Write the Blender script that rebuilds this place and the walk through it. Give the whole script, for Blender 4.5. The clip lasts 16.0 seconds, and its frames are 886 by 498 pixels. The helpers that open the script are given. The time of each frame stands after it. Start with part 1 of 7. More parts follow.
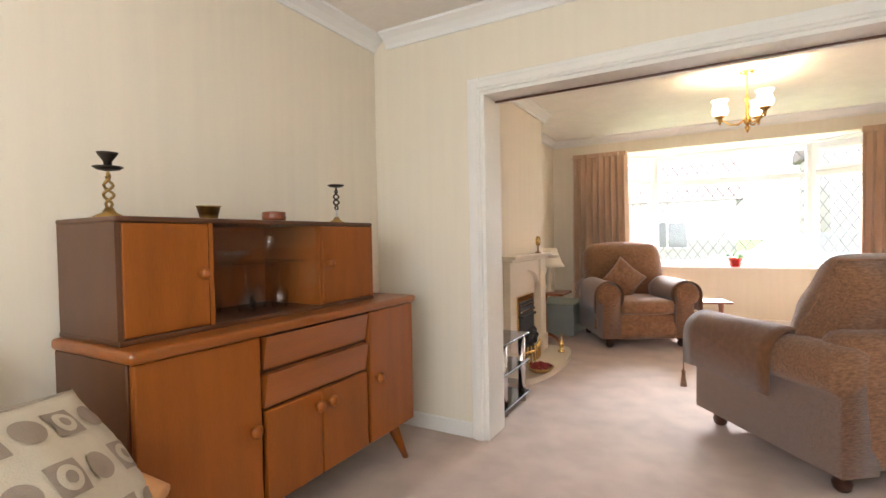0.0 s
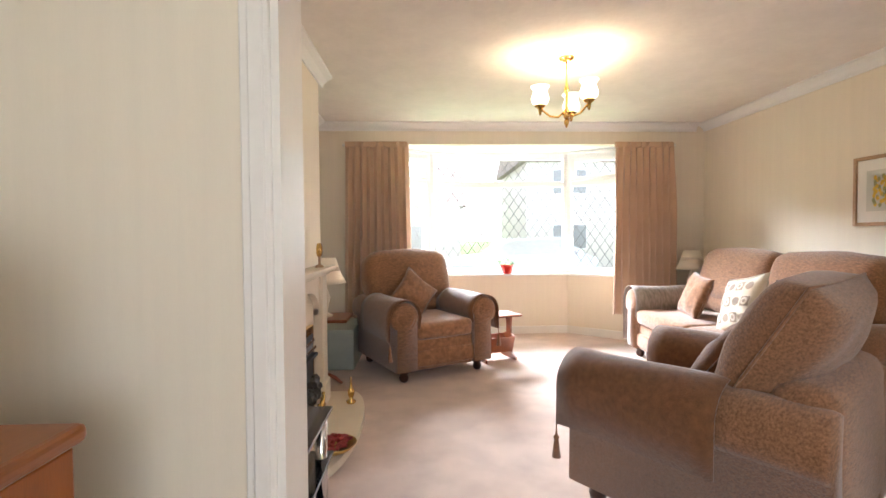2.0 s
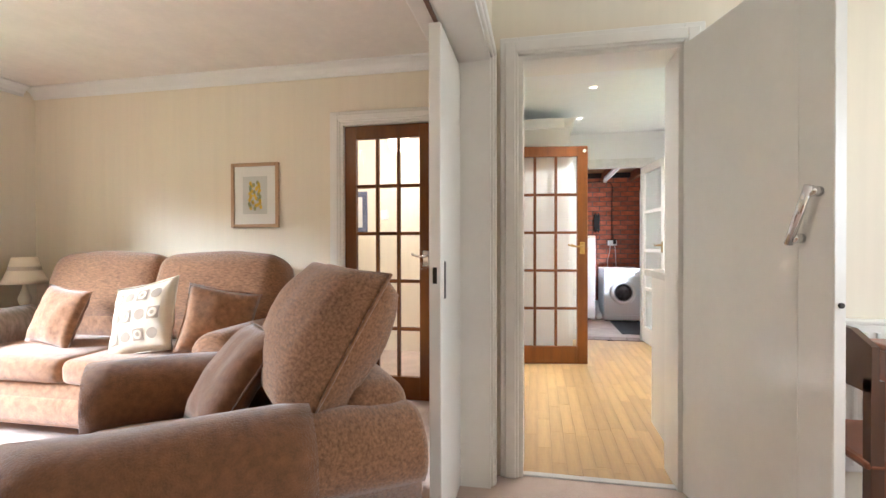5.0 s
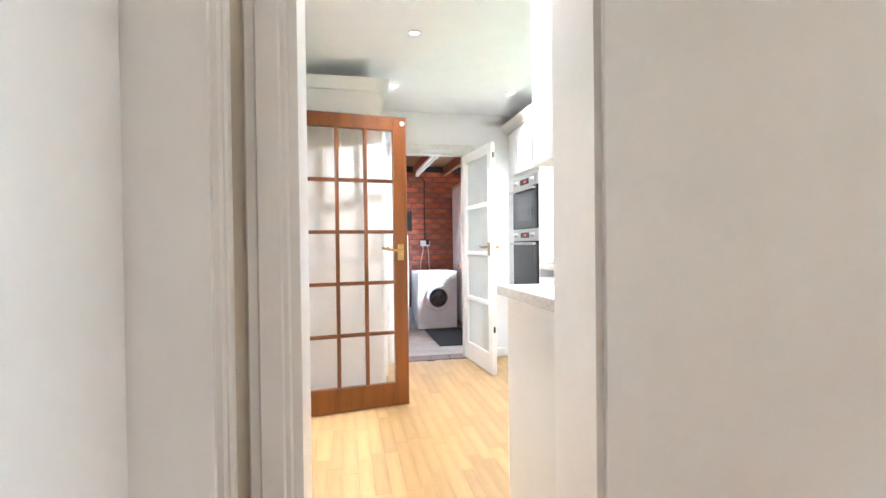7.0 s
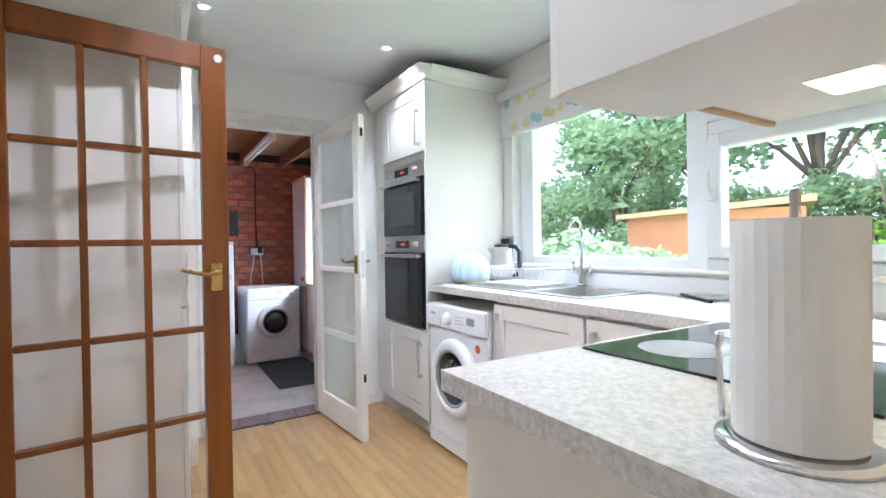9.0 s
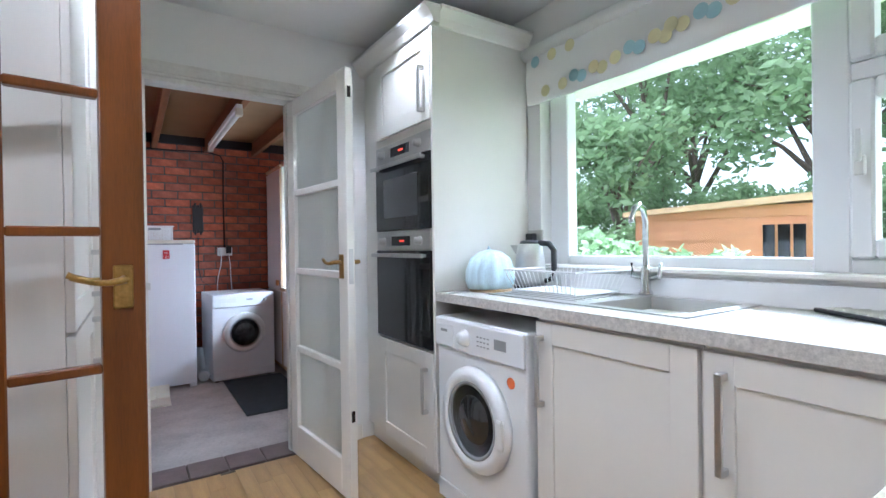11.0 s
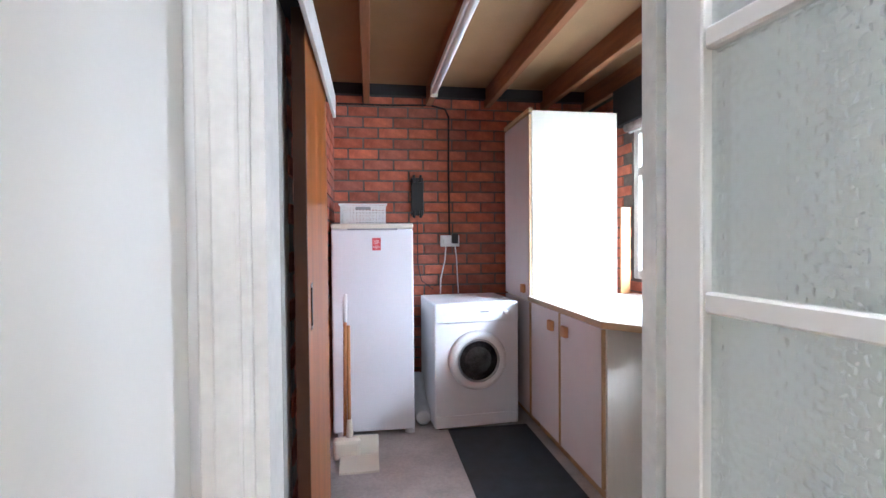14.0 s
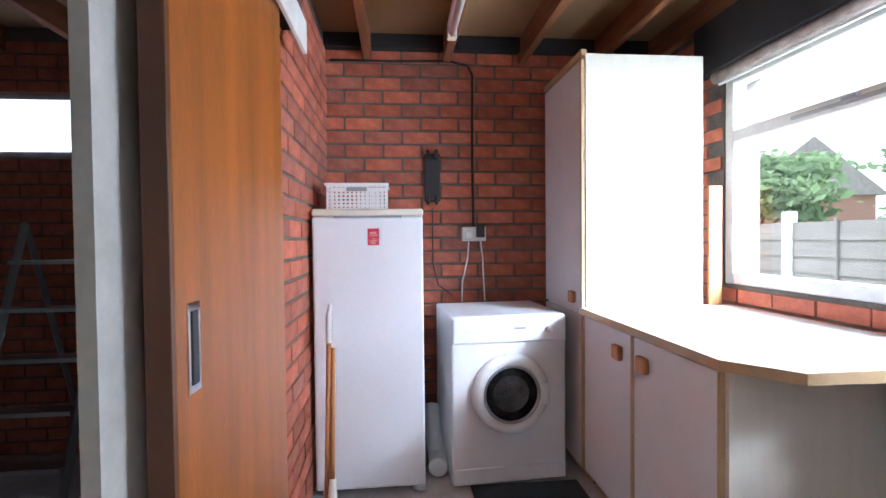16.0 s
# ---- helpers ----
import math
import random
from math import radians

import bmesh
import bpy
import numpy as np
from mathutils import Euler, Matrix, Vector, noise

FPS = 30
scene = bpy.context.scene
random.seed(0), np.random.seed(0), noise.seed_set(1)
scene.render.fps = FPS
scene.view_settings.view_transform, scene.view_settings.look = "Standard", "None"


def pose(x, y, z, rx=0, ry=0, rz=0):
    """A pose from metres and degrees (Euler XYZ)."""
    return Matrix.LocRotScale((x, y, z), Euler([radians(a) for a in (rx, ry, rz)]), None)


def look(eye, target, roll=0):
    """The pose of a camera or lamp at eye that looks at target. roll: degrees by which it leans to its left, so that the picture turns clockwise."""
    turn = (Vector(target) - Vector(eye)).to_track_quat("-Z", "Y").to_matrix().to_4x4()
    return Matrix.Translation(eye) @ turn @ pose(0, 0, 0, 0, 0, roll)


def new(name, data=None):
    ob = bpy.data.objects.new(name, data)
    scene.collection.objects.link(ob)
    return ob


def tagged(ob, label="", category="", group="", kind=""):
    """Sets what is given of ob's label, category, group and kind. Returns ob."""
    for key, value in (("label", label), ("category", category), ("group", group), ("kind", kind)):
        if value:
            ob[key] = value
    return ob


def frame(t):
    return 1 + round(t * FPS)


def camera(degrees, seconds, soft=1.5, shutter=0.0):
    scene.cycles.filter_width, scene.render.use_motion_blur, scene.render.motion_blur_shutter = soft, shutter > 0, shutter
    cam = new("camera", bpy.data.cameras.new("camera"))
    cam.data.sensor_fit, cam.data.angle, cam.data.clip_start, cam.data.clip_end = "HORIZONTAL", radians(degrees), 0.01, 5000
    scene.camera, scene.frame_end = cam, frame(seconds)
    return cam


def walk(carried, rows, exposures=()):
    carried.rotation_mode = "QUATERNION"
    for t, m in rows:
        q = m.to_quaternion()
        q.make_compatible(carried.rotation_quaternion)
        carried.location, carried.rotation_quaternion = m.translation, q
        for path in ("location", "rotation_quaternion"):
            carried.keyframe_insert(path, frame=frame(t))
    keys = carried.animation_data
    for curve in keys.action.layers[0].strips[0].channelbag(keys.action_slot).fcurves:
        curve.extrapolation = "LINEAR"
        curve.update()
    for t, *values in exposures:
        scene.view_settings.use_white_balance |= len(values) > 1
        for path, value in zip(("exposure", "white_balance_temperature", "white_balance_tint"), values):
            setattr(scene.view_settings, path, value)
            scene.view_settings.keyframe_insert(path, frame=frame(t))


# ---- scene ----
cam = camera(86.4, 16.0)
PATH = [
    (0, (0.07, -0.017, 1.142), (-0.915, 1.724, 1.097), -1.1),
    (0.5, (-0.12, 0.217, 1.182), (-1.034, 1.995, 1.134), -1.0),
    (1, (-0.322, 0.547, 1.173), (-0.987, 2.433, 1.13), -0.9),
    (1.5, (-0.508, 0.855, 1.169), (-0.864, 2.823, 1.124), -0.7),
    (2, (-0.649, 1.166, 1.189), (-0.57, 3.163, 1.132), -0.4),
    (2.5, (-0.782, 1.431, 1.181), (-0.281, 3.366, 1.131), -0.2),
    (3, (-0.899, 1.655, 1.186), (0.079, 3.399, 1.129), -0.2),
    (3.5, (-0.958, 1.819, 1.149), (0.436, 3.252, 1.107), -0.0),
    (4, (-0.911, 1.99, 1.123), (0.774, 3.067, 1.094), 0.2),
    (4.5, (-0.849, 2.108, 1.117), (1.012, 2.838, 1.096), 0.1),
    (5, (-0.741, 2.167, 1.101), (1.219, 2.564, 1.085), -0.1),
    (5.2, (-0.674, 2.17, 1.096), (1.305, 2.461, 1.079), -0.2),
    (7.5, (0.851, 2.118, 1.15), (2.776, 1.577, 1.126), -0.6),
    (8, (1.184, 2.067, 1.175), (3.057, 1.366, 1.151), -0.5),
    (8.5, (1.453, 2.03, 1.196), (3.226, 1.105, 1.174), -0.7),
    (10.8, (2.163, 1.765, 1.162), (3.81, 0.63, 1.144), -1.0),
    (11, (2.277, 1.753, 1.167), (3.948, 0.653, 1.153), -0.8),
    (11.5, (2.547, 1.684, 1.161), (4.329, 0.775, 1.146), -0.8),
    (12, (2.87, 1.6, 1.166), (4.776, 0.997, 1.146), -0.7),
    (12.5, (3.195, 1.551, 1.163), (5.161, 1.18, 1.143), -0.8),
    (13, (3.62, 1.494, 1.164), (5.603, 1.236, 1.133), -0.7),
    (13.5, (3.86, 1.506, 1.15), (5.877, 1.235, 1.123), -0.7),
    (14, (4.215, 1.539, 1.145), (6.191, 1.232, 1.106), -0.5),
    (14.5, (4.467, 1.505, 1.137), (6.443, 1.198, 1.1), -0.6),
    (15, (4.684, 1.451, 1.122), (6.66, 1.142, 1.087), -0.6),
    (15.5, (4.858, 1.403, 1.119), (6.837, 1.122, 1.08), -0.6),
    (16, (5.016, 1.377, 1.107), (7.006, 1.188, 1.064), -0.6),
]
walk(cam, [(t, look(eye, target, roll)) for t, eye, target, roll in PATH],
     [(0.0, 0.85, 6300, 14), (3.0, 0.8, 5950, 13), (4.0, 0.6, 5850, 11), (5.0, 1.05, 5800, 10), (7.5, 1.45, 5450, 12), (8.5, 0.75, 5350, 13), (11.0, -0.05, 5150, 12), (12.5, 0.05, 5200, 13), (13.5, 0.5, 5400, 13), (14.0, 0.42, 5450, 14), (16.0, 0.42, 5450, 14)])

# ---------- light ----------
world = bpy.data.worlds.new("sky")
scene.world = world
world.use_nodes = True
wn = world.node_tree
sky = wn.nodes.new("ShaderNodeTexSky")
sky.sky_type = "NISHITA"
sky.sun_disc = False
sky.sun_elevation = radians(50)
sky.sun_rotation = radians(30)
sky.air_density, sky.dust_density, sky.ozone_density = 1.0, 2.0, 1.0
cloud = wn.nodes.new("ShaderNodeHueSaturation")
cloud.inputs["Saturation"].default_value, cloud.inputs["Value"].default_value = 0.2, 2.7
wn.links.new(sky.outputs[0], cloud.inputs["Color"])
wn.links.new(cloud.outputs[0], wn.nodes["Background"].inputs[0])
wn.nodes["Background"].inputs[1].default_value = 0.15


def lamp(name, kind, m, power, color=(1, 1, 1), **kw):
    d = bpy.data.lights.new(name, kind)
    d.energy, d.color = power, color
    if kind == "AREA":
        d.shape, d.size, d.size_y = "RECTANGLE", kw["w"], kw["h"]
    elif kind == "SUN":
        d.angle = radians(kw["angle"])
    else:
        d.shadow_soft_size = kw.get("r", 0.03)
        if kind == "SPOT":
            d.spot_size, d.spot_blend = radians(130), 0.6
    ob = new(name, d)
    ob.matrix_world = m
    return ob


DAY, WARM = (0.90, 0.96, 1.0), (1.0, 0.78, 0.52)
lamp("sun", "SUN", look((0, 0, 20), (-4, -6, 0)), 5.0, (1, 0.95, 0.88), angle=15)
lamp("bay_skylight", "AREA", look((-1.6, 10.8, 3.85), (1.2, 4.2, 1.3)), 3300, DAY, w=5.0, h=1.4)
lamp("kitchen_skylight", "AREA", look((3.1, -2.3, 3.5), (3.1, 0.9, 0.7)), 2300, DAY, w=2.8, h=1.3)
lamp("utility_skylight", "AREA", look((5.8, -0.95, 1.5), (6.7, 1.4, 1.0)), 95, DAY, w=1.1, h=1.1)
lamp("dining_skylight", "AREA", look((0.0, -1.36, 1.5), (0.0, 2.0, 1.2)), 27, DAY, w=1.9, h=1.2)

# ---------- materials ----------
MATS = {}


def mat(name, color, rough=0.6, metal=0.0, vary=0.12, scale=8.0, bump=0.15, bscale=120.0, stretch=(1, 1, 1), coat=0.0,
        other=None, rand=0.0, emit=0.0, spec=0.5, sheen=0.0):
    """A surface with variation at two scales and fine relief."""
    m = bpy.data.materials.new(name)
    m.use_nodes = True
    nt = m.node_tree
    N, L = nt.nodes.new, nt.links.new
    b = nt.nodes["Principled BSDF"]
    b.inputs["Roughness"].default_value = rough
    b.inputs["Metallic"].default_value = metal
    b.inputs["Coat Weight"].default_value = coat
    b.inputs["Coat Roughness"].default_value = 0.15
    b.inputs["Specular IOR Level"].default_value = spec
    b.inputs["Sheen Weight"].default_value = sheen
    tc = N("ShaderNodeTexCoord")
    mp = N("ShaderNodeMapping")
    mp.inputs["Scale"].default_value = stretch
    L(tc.outputs["Object"], mp.inputs["Vector"])
    n1, n2 = N("ShaderNodeTexNoise"), N("ShaderNodeTexNoise")
    n1.inputs["Scale"].default_value, n1.inputs["Detail"].default_value = scale, 4
    n2.inputs["Scale"].default_value, n2.inputs["Detail"].default_value = bscale, 3
    L(mp.outputs[0], n1.inputs["Vector"])
    L(mp.outputs[0], n2.inputs["Vector"])
    add = N("ShaderNodeMath")
    add.operation = "MULTIPLY_ADD"
    L(n2.outputs["Fac"], add.inputs[0])
    add.inputs[1].default_value = 0.5
    L(n1.outputs["Fac"], add.inputs[2])
    ramp = N("ShaderNodeMapRange")
    ramp.inputs["From Min"].default_value, ramp.inputs["From Max"].default_value = 0.45, 1.05
    ramp.inputs["To Min"].default_value, ramp.inputs["To Max"].default_value = 1 - vary, 1 + vary
    L(add.outputs[0], ramp.inputs["Value"])
    val = ramp.outputs[0]
    if rand:
        oi = N("ShaderNodeObjectInfo")
        rr = N("ShaderNodeMapRange")
        rr.inputs["To Min"].default_value, rr.inputs["To Max"].default_value = 1 - rand, 1 + rand
        L(oi.outputs["Random"], rr.inputs["Value"])
        mm = N("ShaderNodeMath")
        mm.operation = "MULTIPLY"
        L(val, mm.inputs[0])
        L(rr.outputs[0], mm.inputs[1])
        val = mm.outputs[0]
    mix = N("ShaderNodeVectorMath")
    mix.operation = "SCALE"
    mix.inputs[0].default_value = color
    if other:
        ot = N("ShaderNodeObjectInfo")
        wn_ = N("ShaderNodeTexWhiteNoise")
        wn_.noise_dimensions = "1D"
        blend = N("ShaderNodeMix")
        blend.data_type = "RGBA"
        blend.inputs[6].default_value, blend.inputs[7].default_value = (*color, 1), (*other, 1)
        L(ot.outputs["Random"], wn_.inputs["W"])
        L(wn_.outputs["Value"], blend.inputs[0])
        L(blend.outputs[2], mix.inputs[0])
    L(val, mix.inputs["Scale"])
    L(mix.outputs[0], b.inputs["Base Color"])
    if bump:
        bp = N("ShaderNodeBump")
        bp.inputs["Strength"].default_value, bp.inputs["Distance"].default_value = bump, 0.002
        L(n2.outputs["Fac"], bp.inputs["Height"])
        L(bp.outputs[0], b.inputs["Normal"])
    if emit:
        b.inputs["Emission Color"].default_value = (*color, 1)
        b.inputs["Emission Strength"].default_value = emit
    MATS[name] = m
    return m


def glass(name, color=(1, 1, 1), gloss=0.05):
    """Thin clear pane: lets light straight through, with a mirror gloss that grows at grazing angles."""
    m = bpy.data.materials.new(name)
    m.use_nodes = True
    nt = m.node_tree
    N, L = nt.nodes.new, nt.links.new
    nt.nodes.remove(nt.nodes["Principled BSDF"])
    t, g, x, fr = N("ShaderNodeBsdfTransparent"), N("ShaderNodeBsdfGlossy"), N("ShaderNodeMixShader"), N("ShaderNodeLayerWeight")
    t.inputs[0].default_value = (*color, 1)
    g.inputs["Roughness"].default_value = gloss
    pw, sc_ = N("ShaderNodeMath"), N("ShaderNodeMath")
    pw.operation, sc_.operation = "POWER", "MULTIPLY_ADD"
    pw.inputs[1].default_value = 4.0
    sc_.inputs[1].default_value, sc_.inputs[2].default_value = 0.7, 0.045
    L(fr.outputs["Facing"], pw.inputs[0])
    L(pw.outputs[0], sc_.inputs[0])
    L(sc_.outputs[0], x.inputs[0])
    L(t.outputs[0], x.inputs[1])
    L(g.outputs[0], x.inputs[2])
    L(x.outputs[0], nt.nodes["Material Output"].inputs[0])
    return m


wall_cream = mat("cream wallpaper", (0.80, 0.72, 0.59), 0.75, vary=0.03, scale=1.5, bump=0.12, bscale=60, stretch=(14, 14, 0.6))
wall_white = mat("white wall paint", (0.82, 0.81, 0.79), 0.6, vary=0.02, scale=2, bump=0.05)
ceil_mat = mat("stippled ceiling", (0.82, 0.77, 0.71), 0.85, vary=0.05, scale=6, bump=0.9, bscale=26)
ceil_k = mat("white ceiling paint", (0.83, 0.83, 0.83), 0.8, vary=0.02, bump=0.05)
gloss_white = mat("white gloss paint", (0.82, 0.79, 0.74), 0.28, vary=0.03, scale=5, bump=0.06, bscale=30)
worn_white = mat("worn white paint", (0.72, 0.70, 0.66), 0.5, vary=0.12, scale=9, bump=0.2, bscale=50)
pvc = mat("white upvc", (0.85, 0.86, 0.87), 0.3, vary=0.01, bump=0)
carpet = mat("beige carpet", (0.50, 0.375, 0.305), 0.95, vary=0.2, scale=5, bump=1.0, bscale=260, spec=0.1, sheen=0.3)
sb_wood = mat("orange oak veneer", (0.27, 0.074, 0.008), 0.36, vary=0.22, scale=3, bump=0.05, bscale=60, stretch=(5, 5, 0.5), coat=0.08, spec=0.3)
sb_wood_h = mat("orange oak veneer across", (0.27, 0.074, 0.009), 0.34, vary=0.22, scale=3, bump=0.05, bscale=60, stretch=(5, 0.5, 5), coat=0.3)
sb_dark = mat("darker brown oak", (0.085, 0.028, 0.008), 0.4, vary=0.2, scale=4, bump=0.05, stretch=(4, 4, 1), coat=0.2)
door_wood = mat("varnished hardwood", (0.145, 0.043, 0.006), 0.34, vary=0.35, scale=3, bump=0.06, bscale=50, stretch=(6, 6, 0.5), coat=0.1, spec=0.35)
red_wood = mat("red mahogany", (0.24, 0.065, 0.022), 0.35, vary=0.2, scale=4, bump=0.04, stretch=(4, 1, 4), coat=0.3)
slide_wood = mat("orange sliding door ply", (0.30, 0.088, 0.012), 0.38, vary=0.4, scale=2.2, bump=0.05, bscale=40, stretch=(5, 5, 0.5), coat=0.15)
fabric = mat("brown chenille", (0.24, 0.118, 0.060), 0.95, vary=0.5, scale=75, bump=1.0, bscale=170, stretch=(0.45, 1.6, 1.6), spec=0.15, sheen=0.35)
fabric2 = mat("smooth brown chenille", (0.26, 0.128, 0.066), 0.95, vary=0.4, scale=30, bump=0.8, bscale=200, spec=0.15, sheen=0.35)
cover = mat("brown velvet arm cover", (0.165, 0.070, 0.029), 0.85, vary=0.3, scale=40, bump=0.8, bscale=220, spec=0.2, sheen=0.45)
cream_fab = mat("cream woven cotton", (0.62, 0.54, 0.43), 0.9, vary=0.06, scale=20, bump=0.5, bscale=250, spec=0.15)
grey_fab = mat("taupe printed patch", (0.34, 0.27, 0.215), 0.9, vary=0.08, bump=0.4, bscale=250, spec=0.15)
plaid = mat("grey plaid throw", (0.34, 0.29, 0.26), 0.95, vary=0.4, scale=16, bump=0.8, bscale=150, stretch=(1, 3, 1), spec=0.1)
curtain_mat = mat("beige curtain", (0.58, 0.385, 0.25), 0.75, vary=0.08, scale=5, bump=0.15, bscale=180, sheen=0.4)
dark_foot = mat("dark wooden foot", (0.05, 0.018, 0.01), 0.3, vary=0.2, bump=0.02)
brass = mat("polished brass", (0.72, 0.46, 0.14), 0.22, 1.0, vary=0.12, scale=14, bump=0.05)
old_brass = mat("aged brass", (0.42, 0.27, 0.09), 0.30, 1.0, vary=0.3, scale=30, bump=0.1)
iron = mat("dark bronze", (0.035, 0.027, 0.02), 0.4, 0.7, vary=0.2, bump=0.1)
chrome = mat("chrome", (0.75, 0.75, 0.76), 0.12, 1.0, vary=0.03, bump=0)
steel = mat("brushed steel", (0.58, 0.57, 0.56), 0.33, 1.0, vary=0.06, scale=40, bump=0.1, bscale=200, stretch=(1, 12, 12))
stone = mat("cream marble", (0.72, 0.63, 0.50), 0.3, vary=0.06, scale=5, bump=0.03)
black = mat("black gloss", (0.012, 0.012, 0.014), 0.08, vary=0.1, bump=0, coat=0.5)
soot = mat("black cast iron", (0.02, 0.02, 0.02), 0.6, vary=0.3, bump=0.3)
coal = mat("coal", (0.03, 0.027, 0.025), 0.7, vary=0.4, scale=40, bump=1, bscale=60)
shade_mat = mat("cream lampshade", (0.80, 0.70, 0.56), 0.8, vary=0.03, bump=0.2)
opal = mat("lit opal glass", (1.0, 0.82, 0.58), 0.3, vary=0.02, bump=0, emit=3.2)
red_pot = mat("red glazed pot", (0.55, 0.02, 0.015), 0.15, vary=0.1, bump=0, coat=0.5)
leaf = mat("green leaf", (0.10, 0.25, 0.04), 0.5, vary=0.3, scale=12, bump=0.1)
dried = mat("dried red petals", (0.26, 0.03, 0.025), 0.8, vary=0.5, scale=30, bump=0.4)
pale_wood = mat("pale picture frame", (0.46, 0.28, 0.16), 0.45, vary=0.15, scale=8, bump=0.05, stretch=(1, 4, 4))
paper = mat("white mount card", (0.80, 0.78, 0.74), 0.8, vary=0.02, bump=0.02)
print_green = mat("printed leaf", (0.36, 0.38, 0.20), 0.8, vary=0.3, scale=40, bump=0)
print_yel = mat("printed yellow flower", (0.75, 0.52, 0.08), 0.8, vary=0.2, scale=40, bump=0)
blue_print = mat("blue framed print", (0.10, 0.11, 0.18), 0.5, vary=0.4, scale=20, bump=0)
laminate = mat("light oak laminate", (0.44, 0.275, 0.115), 0.35, vary=0.2, scale=3.2, bump=0.05, bscale=60, stretch=(0.6, 9, 5), rand=0.13, coat=0.08)
unit_white = mat("ivory shaker unit", (0.78, 0.755, 0.71), 0.4, vary=0.015, bump=0.02)
worktop_mat = mat("speckled stone worktop", (0.55, 0.525, 0.49), 0.35, vary=0.28, scale=90, bump=0.05, bscale=300)
appl = mat("white enamel", (0.80, 0.81, 0.83), 0.28, vary=0.015, bump=0.02)
freezer_mat = mat("white freezer skin", (0.76, 0.77, 0.79), 0.38, vary=0.02, scale=3, bump=0.15, bscale=90)
cream_plas = mat("cream plastic", (0.74, 0.70, 0.58), 0.5, vary=0.04, bump=0.05)
grey_plas = mat("grey plastic", (0.30, 0.31, 0.32), 0.4, vary=0.05, bump=0.02)
white_plas = mat("white plastic", (0.80, 0.80, 0.79), 0.4, vary=0.02, bump=0.02)
black_plas = mat("black plastic", (0.02, 0.02, 0.022), 0.4, vary=0.1, bump=0.05)
dark_glass = mat("dark oven glass", (0.006, 0.006, 0.007), 0.06, vary=0.1, bump=0, spec=0.3)
mid_glass = mat("oven window", (0.05, 0.05, 0.053), 0.06, vary=0.2, scale=3, bump=0, spec=0.4)
drum_dark = mat("dark washer glass", (0.012, 0.013, 0.015), 0.07, vary=0.5, scale=10, bump=0, coat=0.4)
drum = mat("washer drum glass", (0.05, 0.052, 0.055), 0.10, vary=0.8, scale=14, bump=0, coat=0.3)
brick_mat = mat("red brick", (0.46, 0.125, 0.065), 0.9, vary=0.3, scale=13, bump=0.8, bscale=60, rand=0.2, other=(0.30, 0.105, 0.07))
mortar = mat("grey mortar", (0.13, 0.108, 0.092), 0.95, vary=0.4, scale=12, bump=0.9, bscale=80)
concrete = mat("concrete floor", (0.47, 0.435, 0.41), 0.8, vary=0.25, scale=4, bump=0.5, bscale=60)
mat_dark = mat("dark rubber matting", (0.035, 0.045, 0.055), 0.8, vary=0.25, scale=14, bump=0.8, bscale=200)
quarry = mat("quarry tile", (0.12, 0.085, 0.08), 0.4, vary=0.3, scale=9, bump=0.2, rand=0.5)
joist_mat = mat("rough joist timber", (0.215, 0.080, 0.028), 0.8, vary=0.35, scale=5, bump=0.4, bscale=50, stretch=(0.5, 6, 6))
board_mat = mat("brown hardboard", (0.30, 0.175, 0.082), 0.75, vary=0.15, scale=3, bump=0.1)
black_timber = mat("black stained timber", (0.02, 0.018, 0.02), 0.8, vary=0.3, scale=5, bump=0.3)
cream_unit = mat("cream grained panel", (0.74, 0.70, 0.60), 0.5, vary=0.05, scale=4, bump=0.04, stretch=(6, 6, 0.5))
lilac_door = mat("pale grey door panel", (0.70, 0.67, 0.67), 0.45, vary=0.03, bump=0.03)
oak_trim = mat("oak trim", (0.50, 0.34, 0.18), 0.5, vary=0.15, scale=8, bump=0.05)
wht_top = mat("white worktop", (0.80, 0.80, 0.81), 0.3, vary=0.02, bump=0.02)
red_card = mat("red sticker", (0.55, 0.03, 0.04), 0.5, vary=0.03, bump=0)
orange_lab = mat("orange label", (0.65, 0.16, 0.05), 0.5, vary=0.03, bump=0)
broom_wood = mat("broom handle wood", (0.52, 0.24, 0.09), 0.5, vary=0.15, bump=0.05)
alu = mat("aluminium", (0.42, 0.42, 0.43), 0.4, 1.0, vary=0.1, bump=0.05)
blue_plas = mat("blue plastic", (0.03, 0.16, 0.42), 0.4, vary=0.1, bump=0)
blind_mat = mat("white blind cotton", (0.78, 0.78, 0.76), 0.85, vary=0.02, bump=0.2, bscale=300)
dot_y = mat("pale yellow dots", (0.68, 0.64, 0.38), 0.85, vary=0.05, bump=0)
dot_b = mat("pale blue dots", (0.38, 0.58, 0.62), 0.85, vary=0.05, bump=0)
cosy_mat = mat("blue striped cotton", (0.55, 0.68, 0.76), 0.9, vary=0.28, scale=9, bump=0.5, bscale=150, stretch=(6, 1, 0.3))
shed_mat = mat("orange shed boards", (0.58, 0.26, 0.13), 0.75, vary=0.1, scale=5, bump=0.2, stretch=(1, 1, 5))
roof_mat = mat("roof tiles", (0.34, 0.29, 0.27), 0.85, vary=0.3, scale=8, bump=0.6, bscale=20)
house_brick = mat("far house brick", (0.38, 0.20, 0.15), 0.9, vary=0.25, scale=10, bump=0.3, bscale=20)
render_white = mat("far house render", (0.72, 0.70, 0.66), 0.9, vary=0.05, bump=0.1)
grass_mat = mat("grass", (0.12, 0.20, 0.06), 0.95, vary=0.35, scale=5, bump=0.8, bscale=40)
